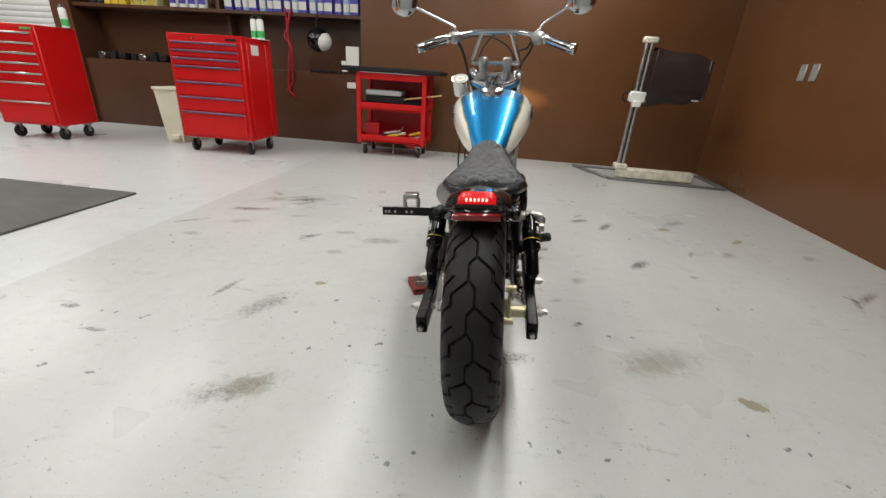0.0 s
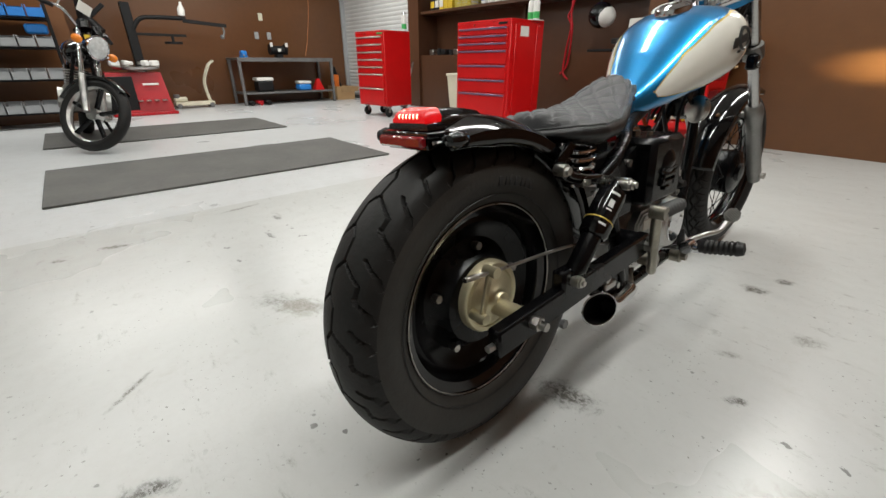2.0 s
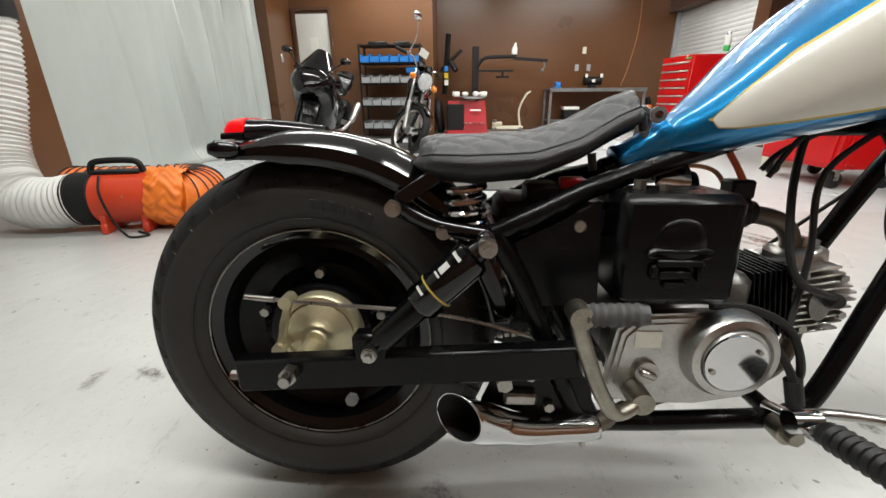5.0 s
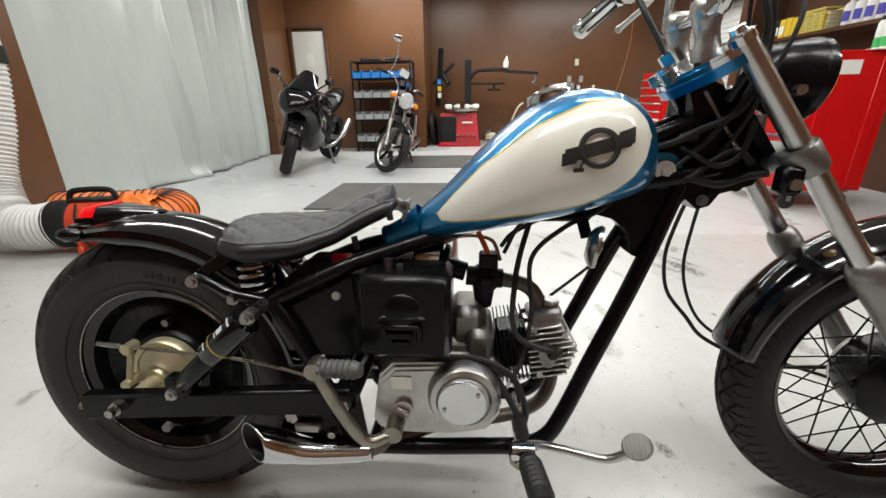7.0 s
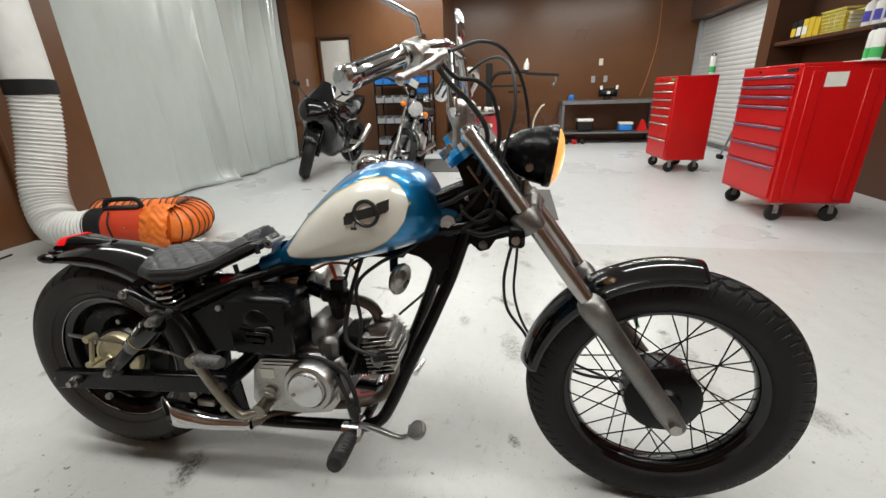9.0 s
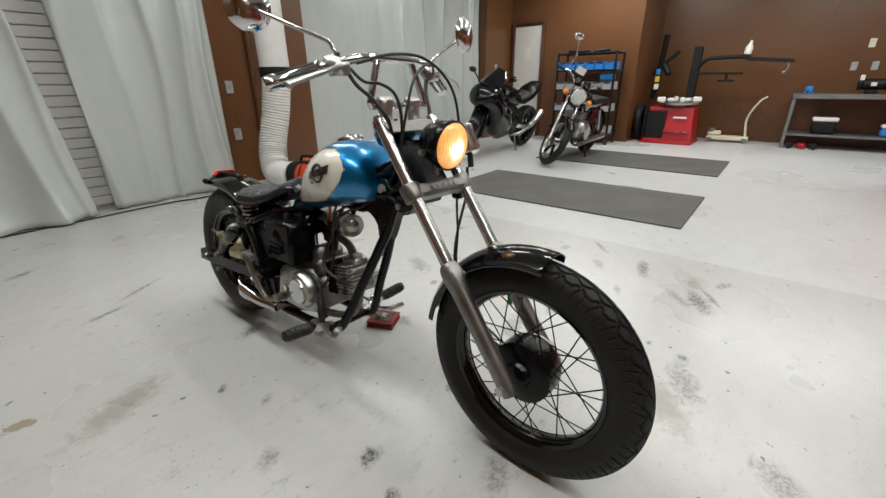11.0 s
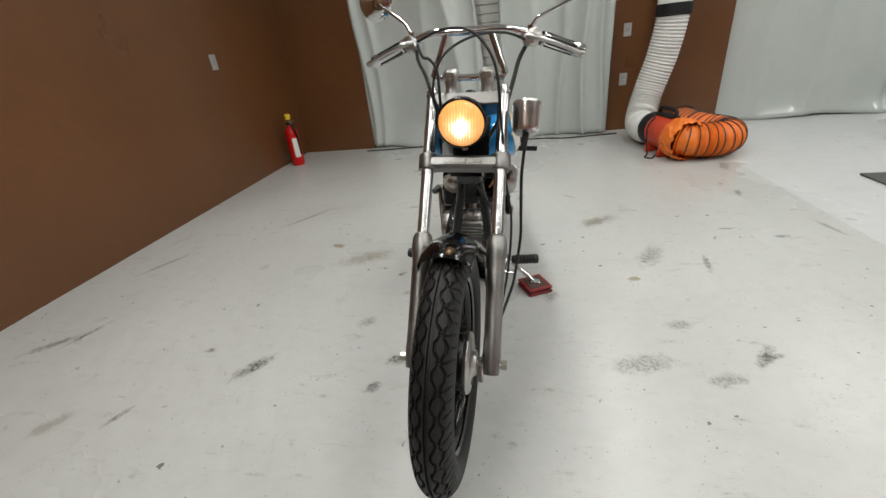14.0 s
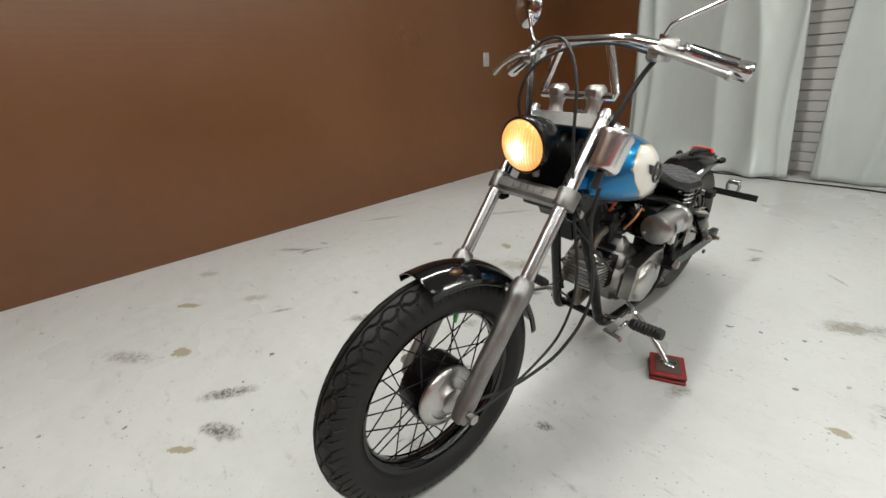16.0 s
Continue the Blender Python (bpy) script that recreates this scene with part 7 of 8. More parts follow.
part("oil_filler", Shape().cyl((0.1, 0.515, 0.283), (0.118, 0.515, 0.283), 0.018, n=18).beam((0.12, 0.503, 0.288), (0.12, 0.527, 0.278), 0.012, 0.01, 0.003), STEEL, eng)
part("nameplate", Shape().box((0.1095, 0.513, 0.335), (0.003, 0.038, 0.026)), SILVER_TRIM, eng)
part("left_cover", Shape().lathe([(0.001, 0.14), (0.05, 0.138), (0.072, 0.13), (0.08, 0.115), (0.08, 0.08)], (0, 0.575, 0.298), (-1, 0, 0), 40), ALLOY, eng, "round cast aluminium left engine cover")
part("left_rear_cover", Shape().prism([(0.44, 0.25), (0.43, 0.34), (0.46, 0.39), (0.54, 0.4), (0.66, 0.38), (0.68, 0.26), (0.6, 0.225), (0.48, 0.225)], -0.118, -0.08, "x"), ALLOY, eng)
CYL0, CYLD = Vector((0, 0.69, 0.362)), Vector((0, 0.985, 0.17)).normalized()
side_up = Vector((0, -CYLD.z, CYLD.y))
def block(sh, along, length, wx, hz, bev=0.003):
    c = CYL0 + CYLD * (along + length / 2)
    m = Matrix((Vector((1, 0, 0)), CYLD, side_up)).transposed().to_4x4()
    m.translation = c
    return sh.box((0, 0, 0), (wx, length, hz), bev, m)
part("cylinder", block(Shape(), 0.0, 0.075, 0.08, 0.085, 0.01), SATIN, eng)
for i in range(8):
    part("cylinder_fin", block(Shape(), 0.003 + i * 0.0080, 0.0030, 0.112, 0.112, 0.001), SATIN, eng)
hd = part("cylinder_head", block(Shape(), 0.060, 0.080, 0.094, 0.086, 0.010), ALLOY_DULL, eng, "finned aluminium cylinder head")
for i in range(10):
    part("head_fin", block(Shape(), 0.060, 0.094 - 0.006 * abs(i - 4.5), 0.122, 0.0036, 0.001).turn(Matrix.Translation(side_up * (-0.052 + 0.0112 * i))), ALLOY, hd)
part("valve_cap", Shape().cyl(CYL0 + CYLD * 0.115 + side_up * 0.045, CYL0 + CYLD * 0.115 + side_up * 0.07, 0.022, n=6), ALLOY_DULL, hd)
part("head_side_cover", Shape().prism([(p.y, p.z) for p in [CYL0 + CYLD * (0.094 + 0.016 * math.cos(a)) + side_up * (0.026 * math.sin(a) - 0.006) for a in [2 * math.pi * i / 14 for i in range(14)]]], 0.046, 0.066, "x"), ALLOY_DULL, hd)
part("rocker_cover", block(Shape(), 0.070, 0.066, 0.066, 0.030, 0.012).turn(Matrix.Translation(side_up * 0.055)).cyl(CYL0 + CYLD * 0.115 + side_up * 0.06, CYL0 + CYLD * 0.121 + side_up * 0.08, 0.018, n=8), ALLOY, hd)
for px_, pl_, pu_ in ((0.052, 0.130, 0.03), (0.052, 0.130, -0.03), (0.05, 0.075, 0.044), (0.05, 0.075, -0.046), (0.03, 0.12, 0.045)):
    part("head_bolt", Shape().cyl(CYL0 + CYLD * pl_ + side_up * pu_ + Vector((px_, 0, 0)), CYL0 + CYLD * pl_ + side_up * pu_ + Vector((px_ + 0.012, 0, 0)), 0.0065, n=6), STEEL, hd)
part("spark_plug_cap", Shape().tube(curve_through([CYL0 + CYLD * 0.12 + Vector((0.05, 0, -0.01)), CYL0 + CYLD * 0.1 + Vector((0.08, 0, 0.01)), CYL0 + CYLD * 0.03 + Vector((0.085, 0, 0.06)), (0.05, 0.72, 0.52), (0.02, 0.74, 0.60), (0.01, 0.76, 0.65)], 6), 0.0055, 8).cyl(CYL0 + CYLD * 0.12 + Vector((0.045, 0, -0.012)), CYL0 + CYLD * 0.1 + Vector((0.085, 0, 0.008)), 0.011, n=12), SIDE_RUBBER, eng)
part("intake_pipe", Shape().tube(curve_through([CYL0 + CYLD * 0.085 + side_up * 0.045, (0, 0.772, 0.45), (0, 0.760, 0.477), (0, 0.735, 0.493), (0, 0.69, 0.502)], 6), [0.0145] * 25, 14).lathe([(0.03, 0), (0.03, 0.006)], CYL0 + CYLD * 0.085 + side_up * 0.05, side_up, 20), DARK_PIPE, eng, "curved dark metal intake pipe")
part("carburettor", Shape().box((0.0, 0.668, 0.505), (0.042, 0.05, 0.044), 0.008).box((0, 0.672, 0.54), (0.036, 0.036, 0.03), 0.004).cyl((0, 0.664, 0.49), (0, 0.664, 0.446), 0.023, 0.016, n=18).box((0.02, 0.668, 0.50), (0.03, 0.03, 0.03), 0.006).cyl((0, 0.70, 0.502), (0, 0.63, 0.508), 0.019, n=16), MATTE, eng, "small black carburettor")
af = part("air_filter", Shape().lathe([(0.001, 0.0), (0.036, 0.002), (0.041, 0.008), (0.041, 0.052)], (-0.004, 0.528, 0.545), (0.05, 1, -0.12), 32), CHROME, eng, "round air filter with chrome shell and black end")
part("filter_end", Shape().lathe([(0.041, 0.052), (0.042, 0.053), (0.042, 0.062), (0.038, 0.066), (0.020, 0.067), (0.0185, 0.07), (0.0185, 0.105), (0.001, 0.105)], (-0.004, 0.528, 0.545), (0.05, 1, -0.30), 32), SATIN, af)
part("fuel_hose", Shape().tube(curve_through([(0.01, 0.672, 0.553), (0.004, 0.662, 0.575), (-0.004, 0.65, 0.60), (-0.01, 0.64, 0.64)], 6), 0.005, 8), RED_RUBBER, eng, "orange fuel hose")

# side box, cover and left canister
sb = part("side_box", Shape().box((0.08, 0.525, 0.474), (0.115, 0.162, 0.152), 0.012), SATIN, bike, "satin black side box with a raised dome ornament")
orn = Shape()
orn.ball((0.134, 0.523, 0.488), (0.012, 0.036, 0.034), 20)
orn.box((0.138, 0.523, 0.462), (0.016, 0.06, 0.010), 0.004).box((0.138, 0.523, 0.478), (0.016, 0.066, 0.006), 0.003).box((0.138, 0.518, 0.446), (0.014, 0.046, 0.014), 0.005).box((0.139, 0.492, 0.45), (0.012, 0.012, 0.02), 0.004).box((0.139, 0.552, 0.45), (0.012, 0.01, 0.026), 0.004).box((0.138, 0.52, 0.432), (0.012, 0.03, 0.010), 0.004)
for yy in (0.507, 0.523, 0.539):
    orn.tube([(0.1415 - 0.012 * (zz / 0.03) ** 2, yy, 0.488 + zz) for zz in (0.004, 0.011, 0.018, 0.025)], 0.0022, 6)
orn.tube([(0.140, 0.523 + 0.040 * math.cos(a), 0.474 + 0.006 * math.sin(a)) for a in [2 * math.pi * i / 20 for i in range(20)]], 0.004, 6, True)
part("ornament", orn, SATIN, sb)
part("box_lid_bolt", Shape().cyl((0.07, 0.49, 0.55), (0.07, 0.49, 0.562), 0.009, n=6).cyl((0.09, 0.515, 0.55), (0.09, 0.515, 0.558), 0.006, n=6), STEEL, sb)
scv = part("side_cover", Shape().prism([(0.315, 0.478), (0.43, 0.535), (0.437, 0.385), (0.36, 0.382), (0.335, 0.41)], 0.088, 0.1, "x"), SATIN, bike, "black triangular side cover")
part("cover_screw", Shape().cyl((0.1, 0.402, 0.502), (0.106, 0.402, 0.502), 0.008, n=12), STEEL, scv)
part("left_side_cover", Shape().prism([(0.315, 0.478), (0.43, 0.535), (0.437, 0.385), (0.36, 0.382), (0.335, 0.41)], -0.1, -0.088, "x"), SATIN, bike)
part("under_seat_tray", Shape().box((0, 0.38, 0.505), (0.15, 0.17, 0.05), 0.01).box((0.03, 0.36, 0.54), (0.06, 0.05, 0.03), 0.006), MATTE, bike)
part("red_connector", Shape().box((0.05, 0.40, 0.555), (0.02, 0.035, 0.018), 0.003), RED_DEEP, bike)
can = part("air_canister", Shape().lathe([(0.001, 0), (0.046, 0.002), (0.05, 0.008), (0.05, 0.018), (0.046, 0.022), (0.046, 0.158), (0.05, 0.162), (0.05, 0.170), (0.04, 0.178), (0.001, 0.180)], (-0.13, 0.430, 0.506), (0.05, 1, 0.0), 36), ALLOY, bike, "polished cylindrical air canister")
part("canister_label", Shape().grid(lambda u, v: (-0.127 - 0.0468 * math.cos(0.9 * (u - 0.3)), 0.50 + 0.06 * v, 0.506 + 0.0468 * math.sin(0.9 * (u - 0.3))), 8, 2), GREY_PLASTIC, can)
part("coolant_bottle", Shape().box((-0.135, 0.46, 0.435), (0.02, 0.025, 0.04), 0.006), WHITE_PLASTIC, bike)

# exhaust
ex = part("exhaust_pipe", Shape().tube(curve_through([CYL0 + CYLD * 0.115 - side_up * 0.045, (0.01, 0.80, 0.27), (0.02, 0.77, 0.232), (0.035, 0.70, 0.214), (0.05, 0.60, 0.208), (0.075, 0.52, 0.196), (0.112, 0.45, 0.187)], 8), 0.0135, 14), DARK_PIPE, bike, "steel exhaust header pipe")
mp_ = curve_through([(0.116, 0.452, 0.186), (0.120, 0.40, 0.186), (0.126, 0.34, 0.188), (0.132, 0.29, 0.200), (0.150, 0.236, 0.226)], 8)
MOUTH = Vector((0.84, -0.54, 0.0)).normalized()


def silencer_skin(inset, first):
    def surf(u, v):
        i = first + round(u * (len(mp_) - 1 - first))
        k = i / (len(mp_) - 1)
        ax = (mp_[min(i + 1, len(mp_) - 1)] - mp_[max(i - 1, 0)]).normalized()
        ax = ax.lerp(MOUTH, max(0.0, (k - 0.6) / 0.4) ** 1.5).normalized()
        e1 = ax.cross(Vector((0, 0, 1))).normalized()
        e2 = e1.cross(ax)
        r = spread(k, [0, 0.1, 0.3, 0.65, 1], [0.016, 0.019, 0.020, 0.024, 0.0385]) - inset
        return mp_[i] + (e1 * math.cos(2 * math.pi * v) + e2 * math.sin(2 * math.pi * v)) * r
    return Shape().grid(surf, len(mp_) - 1 - first, 36)


thick(part("silencer", silencer_skin(0.0, 0), CHROME, ex, "chrome turn-out silencer"), 0.002)
part("silencer_core", Shape().cyl(mp_[8], mp_[20], 0.015, n=20), MATTE, ex)
part("mouth_lining", silencer_skin(0.0022, 18), MATTE, ex)
part("silencer_clamp", Shape().box((0.115, 0.33, 0.238), (0.02, 0.05, 0.02), 0.004), STEEL, ex)
part("drain_bolt", Shape().cyl((0.12, 0.43, 0.172), (0.12, 0.43, 0.155), 0.005, n=8), STEEL, ex)

# pedals and pegs
kk = part("kick_lever", Shape().tube(curve_through([(0.125, 0.497, 0.25), (0.145, 0.485, 0.245), (0.158, 0.455, 0.246), (0.168, 0.425, 0.295), (0.178, 0.395, 0.37), (0.182, 0.385, 0.402)], 6), [0.011] * 31, 12).cyl((0.11, 0.50, 0.252), (0.15, 0.50, 0.252), 0.017, n=18).cyl((0.168, 0.386, 0.408), (0.2, 0.386, 0.408), 0.015, n=14), KICK_STEEL, bike, "folded steel kick start lever with rubber foot")
part("lever_rubber", Shape().lathe([(0.011, 0.0), (0.0145, 0.004)] + [(0.0145 + (0.0014 if i % 2 else -0.0014), 0.008 + i * 0.005) for i in range(13)] + [(0.012, 0.076), (0.001, 0.078)], (0.186, 0.390, 0.408), (0.15, 1, 0.08), 18), GREY_RUBBER, kk)
for s in (1, -1):
    pb = part("foot_peg", Shape().tube(curve_through([(s * 0.075, 0.735, 0.2), (s * 0.13, 0.735, 0.215), (s * 0.17, 0.738, 0.218)], 4), 0.011, 12).cyl((s * 0.14, 0.715, 0.222), (s * 0.14, 0.755, 0.222), 0.017, n=16), CHROME, bike, "chrome foot peg arm with ribbed rubber")
    a, d = Vector((s * 0.165, 0.742, 0.226)), Vector((s * 1.0, 0.08, 0.14)).normalized()
    part("peg_rubber", Shape().lathe([(0.001, 0), (0.015, 0.0), (0.018, 0.006)] + [(0.0175 + (0.0034 if i % 2 else 0), 0.012 + i * 0.006) for i in range(14)] + [(0.017, 0.106), (0.001, 0.11)], a, d, 18), SIDE_RUBBER, pb)
bpd = part("brake_pedal", Shape().tube(curve_through([(0.1, 0.74, 0.2), (0.135, 0.765, 0.232), (0.155, 0.81, 0.24), (0.175, 0.87, 0.243), (0.186, 0.903, 0.270)], 6), 0.0075, 10), ALLOY, bike, "chrome brake pedal with ribbed pad")
pm = Matrix.Translation((0.190, 0.910, 0.283)) @ Matrix.Rotation(radians(38), 4, "Y") @ Matrix.Rotation(radians(32), 4, "X")
pad = Shape().lathe([(0.001, 0.004), (0.026, 0.004), (0.029, 0.001), (0.029, -0.004), (0.001, -0.006)], (0, 0, 0), (0, 0, 1), 24).turn(Matrix.Diagonal((0.72, 0.84, 1, 1))).turn(pm)
pp = part("pedal_pad", pad, ALLOY_DULL, bpd)
for i in range(7):
    part("pad_rib", Shape().box((0, -0.0195 + 0.0065 * i, 0.005), (0.034 - 0.012 * abs(i - 3) / 3, 0.0028, 0.003), 0.0008, pm), ALLOY_DULL, pp)
part("shift_lever", Shape().tube(curve_through([(-0.1, 0.63, 0.225), (-0.135, 0.66, 0.215), (-0.14, 0.76, 0.195), (-0.145, 0.83, 0.215)], 6), 0.0075, 10).cyl((-0.12, 0.83, 0.217), (-0.18, 0.84, 0.22), 0.010, n=12), CHROME, bike, "chrome gear shift lever")
part("rear_brake_linkage", Shape().tube(curve_through([(0.1, 0.69, 0.34), (0.115, 0.72, 0.29), (0.12, 0.735, 0.25), (0.11, 0.742, 0.215)], 5), 0.006, 8).cyl((0.115, 0.728, 0.275), (0.118, 0.738, 0.235), 0.012, n=10), SIDE_RUBBER, bike)
ss = part("side_stand", Shape().tube(curve_through([(-0.085, 0.60, 0.185), (-0.14, 0.6, 0.165), (-0.21, 0.61, 0.11), (-0.27, 0.625, 0.062)], 5), 0.010, 10).box((-0.278, 0.627, 0.058), (0.05, 0.03, 0.008), 0.003), CHROME, bike, "chrome side stand")
part("stand_spring", Shape().tube([(-0.1 - i * 0.0011, 0.60 + 0.008 * math.cos(i * 0.9), 0.172 - i * 0.0007 + 0.008 * math.sin(i * 0.9)) for i in range(60)], 0.0016, 5), STEEL, ss)

# front wheel and fork, turned a little to the right
fwp = part("front_wheel", Shape().lathe([(0.209, -0.026), (0.218, -0.03), (0.220, -0.026), (0.208, -0.02), (0.200, -0.008), (0.200, 0.008), (0.208, 0.02), (0.220, 0.026), (0.218, 0.03), (0.209, 0.026)], FW, (1, 0, 0), 72).turn(STEER), BLACK, bike, "gloss black spoked front wheel")
FRONT_PROF = [(-0.027, 0.217), (-0.037, 0.227), (-0.045, 0.245), (-0.0445, 0.262), (-0.037, 0.287), (-0.02, 0.304), (0, 0.309), (0.02, 0.304), (0.037, 0.287), (0.0445, 0.262), (0.045, 0.245), (0.037, 0.227), (0.027, 0.217)]
part("tyre", tyre(FW, FRONT_PROF, 900, tread_front, 0.268).turn(STEER), RUBBER, fwp, "black tyre with block tread", 30)
part("hub", Shape().lathe([(0.001, 0.062), (0.03, 0.06), (0.036, 0.05), (0.07, 0.046), (0.083, 0.038), (0.085, 0.02), (0.085, -0.02), (0.08, -0.034), (0.06, -0.036), (0.001, -0.036)], FW, (1, 0, 0), 44).turn(STEER), SATIN, fwp, "black drum hub")
part("brake_panel", Shape().lathe([(0.078, 0.034), (0.079, 0.042), (0.074, 0.048), (0.056, 0.052), (0.053, 0.048), (0.036, 0.053), (0.030, 0.062), (0.001, 0.064)], FW, (-1, 0, 0), 40).turn(STEER), ALLOY, fwp, "brushed aluminium brake panel")
part("brake_arm", Shape().beam(FW + Vector((-0.064, -0.03, -0.02)), FW + Vector((-0.07, -0.01, -0.075)), 0.012, 0.016, 0.003, (1, 0, 0)).cyl(FW + Vector((-0.045, -0.03, -0.02)), FW + Vector((-0.075, -0.03, -0.02)), 0.012, n=12).turn(STEER), ALLOY, fwp)
for i in range(36):
    sgn = 1 if i % 2 else -1
    a = 2 * math.pi * i / 36
    lean = radians(42) * (1 if (i // 2) % 2 else -1)
    p0 = FW + Vector((sgn * 0.03, 0.08 * math.cos(a + lean), 0.08 * math.sin(a + lean)))
    p1 = FW + Vector((sgn * 0.004, 0.202 * math.cos(a), 0.202 * math.sin(a)))
    part("spoke", Shape().cyl(p0, p1, 0.0018, n=6).turn(STEER), SATIN, fwp)
part("valve_cap_green", Shape().cyl(FW + Vector((0, -0.074, 0.185)), FW + Vector((0, -0.064, 0.160)), 0.0045, n=10).turn(STEER), GREEN, fwp)
thick(part("front_fender", arch(FW, 0.329, 82, 170, 0.116, 0.015, 44, 0.024).turn(STEER), BLACK, bike, "gloss black front fender"), 0.003)
fk = part("fork", Shape().box((0, 1.138, 0.735), (0.206, 0.052, 0.037), 0.010, Matrix.Translation((0, 1.138, 0.735)) @ Matrix.Rotation(radians(36), 4, "X") @ Matrix.Translation((0, -1.138, -0.735))).turn(STEER), ALLOY_DULL, bike, "chrome and aluminium front fork, turned slightly right")
for s in (1, -1):
    off = Vector((s * 0.101, 0, 0))
    part("stanchion", Shape().tube([FORK_TOP + off, FORK_MID + off + RAKE * 0.02], 0.0165, 20).turn(STEER), FORK_CHROME, fk)
    part("fork_cap", Shape().lathe([(0.019, 0.0), (0.019, 0.012), (0.012, 0.016), (0.011, 0.024), (0.001, 0.025)], FORK_TOP + off, -RAKE, 20).turn(STEER), CHROME, fk)
    part("dust_seal", Shape().lathe([(0.0168, -0.004), (0.022, 0.0), (0.026, 0.01), (0.027, 0.016)], FORK_MID + off, RAKE, 22).turn(STEER), ALLOY_DULL, fk)
    part("slider", Shape().lathe([(0.022, 0.0), (0.0275, 0.006), (0.028, 0.03), (0.0255, 0.05), (0.0235, 0.08), (0.0225, 0.25), (0.024, 0.30), (0.02, 0.345), (0.001, 0.348)], FORK_MID + off + RAKE * 0.01, RAKE, 24).turn(STEER), ALLOY_DULL, fk, "dull grey fork slider")
    part("clamp_ring", Shape().lathe([(0.0165, -0.023), (0.026, -0.022), (0.0275, -0.019), (0.0275, 0.019), (0.026, 0.022), (0.0165, 0.023)], (s * 0.101, 1.138, 0.738), RAKE, 24).turn(STEER), ALLOY_DULL, fk)
    part("clamp_lug", Shape().box((s * 0.112, 1.118, 0.708), (0.03, 0.032, 0.044), 0.006).turn(STEER), SATIN, fk, "black clamp lug")
    part("clamp_bolt", Shape().cyl((s * 0.125, 1.117, 0.704), (s * 0.133, 1.117, 0.704), 0.0085, n=20).turn(STEER), STEEL, fk)
    part("axle_bolt", Shape().cyl(FW + Vector((s * 0.08, 0, 0)), FW + Vector((s * 0.134, 0, 0)), 0.010, n=14).cyl(FW + Vector((s * 0.125, 0, 0)), FW + Vector((s * 0.138, 0, 0)), 0.013, n=6).turn(STEER), STEEL, fk)
    part("fender_stay", Shape().cyl(FORK_MID + off + RAKE * 0.06, FORK_MID + Vector((s * 0.06, 0.02, -0.03)), 0.009, n=10).turn(STEER), ALLOY_DULL, fk)
fm = Matrix.Translation((0, 1.138, 0.735)) @ Matrix.Rotation(radians(36), 4, "X")
lett = Shape()
for i in range(5):
    lett.box((-0.044 + 0.022 * i, 0.0302, 0.0), (0.015, 0.0018, 0.013), 0.0008, fm)
part("name_bars", lett.turn(STEER), ALLOY_DULL, fk, "raised plain bars")
tc_m = Matrix.Translation((0, 1.005, 0.878)) @ Matrix.Rotation(radians(36), 4, "X")
CLAMP = [(-0.106, 0.032), (0.106, 0.032), (0.112, 0.020), (0.110, 0.002), (0.090, -0.020), (0.036, -0.054), (0.018, -0.060), (-0.018, -0.060), (-0.036, -0.054), (-0.090, -0.020), (-0.110, 0.002), (-0.112, 0.020)]
part("top_clamp", Shape().prism(CLAMP, -0.020, -0.004, "z").turn(tc_m).turn(STEER), BLUE, fk, "metallic blue painted clamp edge")
part("clamp_cover", Shape().prism([(p * 0.97, q * 0.96) for p, q in CLAMP], -0.004, 0.005, "z").prism([(p * 0.93, q * 0.9) for p, q in CLAMP], 0.005, 0.010, "z").turn(tc_m).turn(STEER), CHROME, fk, "chrome top clamp cover")
part("clamp_front", Shape().box((0, 0.038, -0.007), (0.206, 0.010, 0.036), 0.004, tc_m).turn(STEER), ALLOY_DULL, fk, "brushed clamp front")
for s in (1, -1):
    part("clamp_bolt_rear", Shape().cyl((s * 0.03, 0.962, 0.852), (s * 0.03, 0.951, 0.868), 0.010, n=6).turn(STEER), STEEL, fk)
part("stem_nut", Shape().cyl(STEM - RAKE * 0.02, STEM - RAKE * 0.042, 0.018, n=6).turn(STEER), CHROME, fk)
part("ignition_switch", Shape().cyl((0.0, 0.968, 0.866), (0, 0.96, 0.879), 0.016, n=20).turn(STEER), CHROME, fk)
part("fork_shroud", Shape().prism([(0.985, 0.840), (1.018, 0.855), (1.036, 0.846), (1.122, 0.722), (1.108, 0.690), (1.055, 0.674), (1.035, 0.70), (1.01, 0.77)], -0.046, 0.046, "x").prism([(1.030, 0.838), (1.046, 0.846), (1.120, 0.746), (1.104, 0.736)], -0.066, 0.066, "x").turn(STEER), SATIN, fk, "black panels between the fork legs")
for s in (1, -1):
    part("neck_brace", Shape().tube(curve_through([(s * 0.030, 0.90, 0.755), (s * 0.034, 0.96, 0.775), (s * 0.030, 1.02, 0.800)], 5), 0.013, 12).tube(curve_through([(s * 0.030, 0.92, 0.69), (s * 0.036, 0.98, 0.70), (s * 0.032, 1.05, 0.715)], 5), 0.015, 12), SATIN, fr)
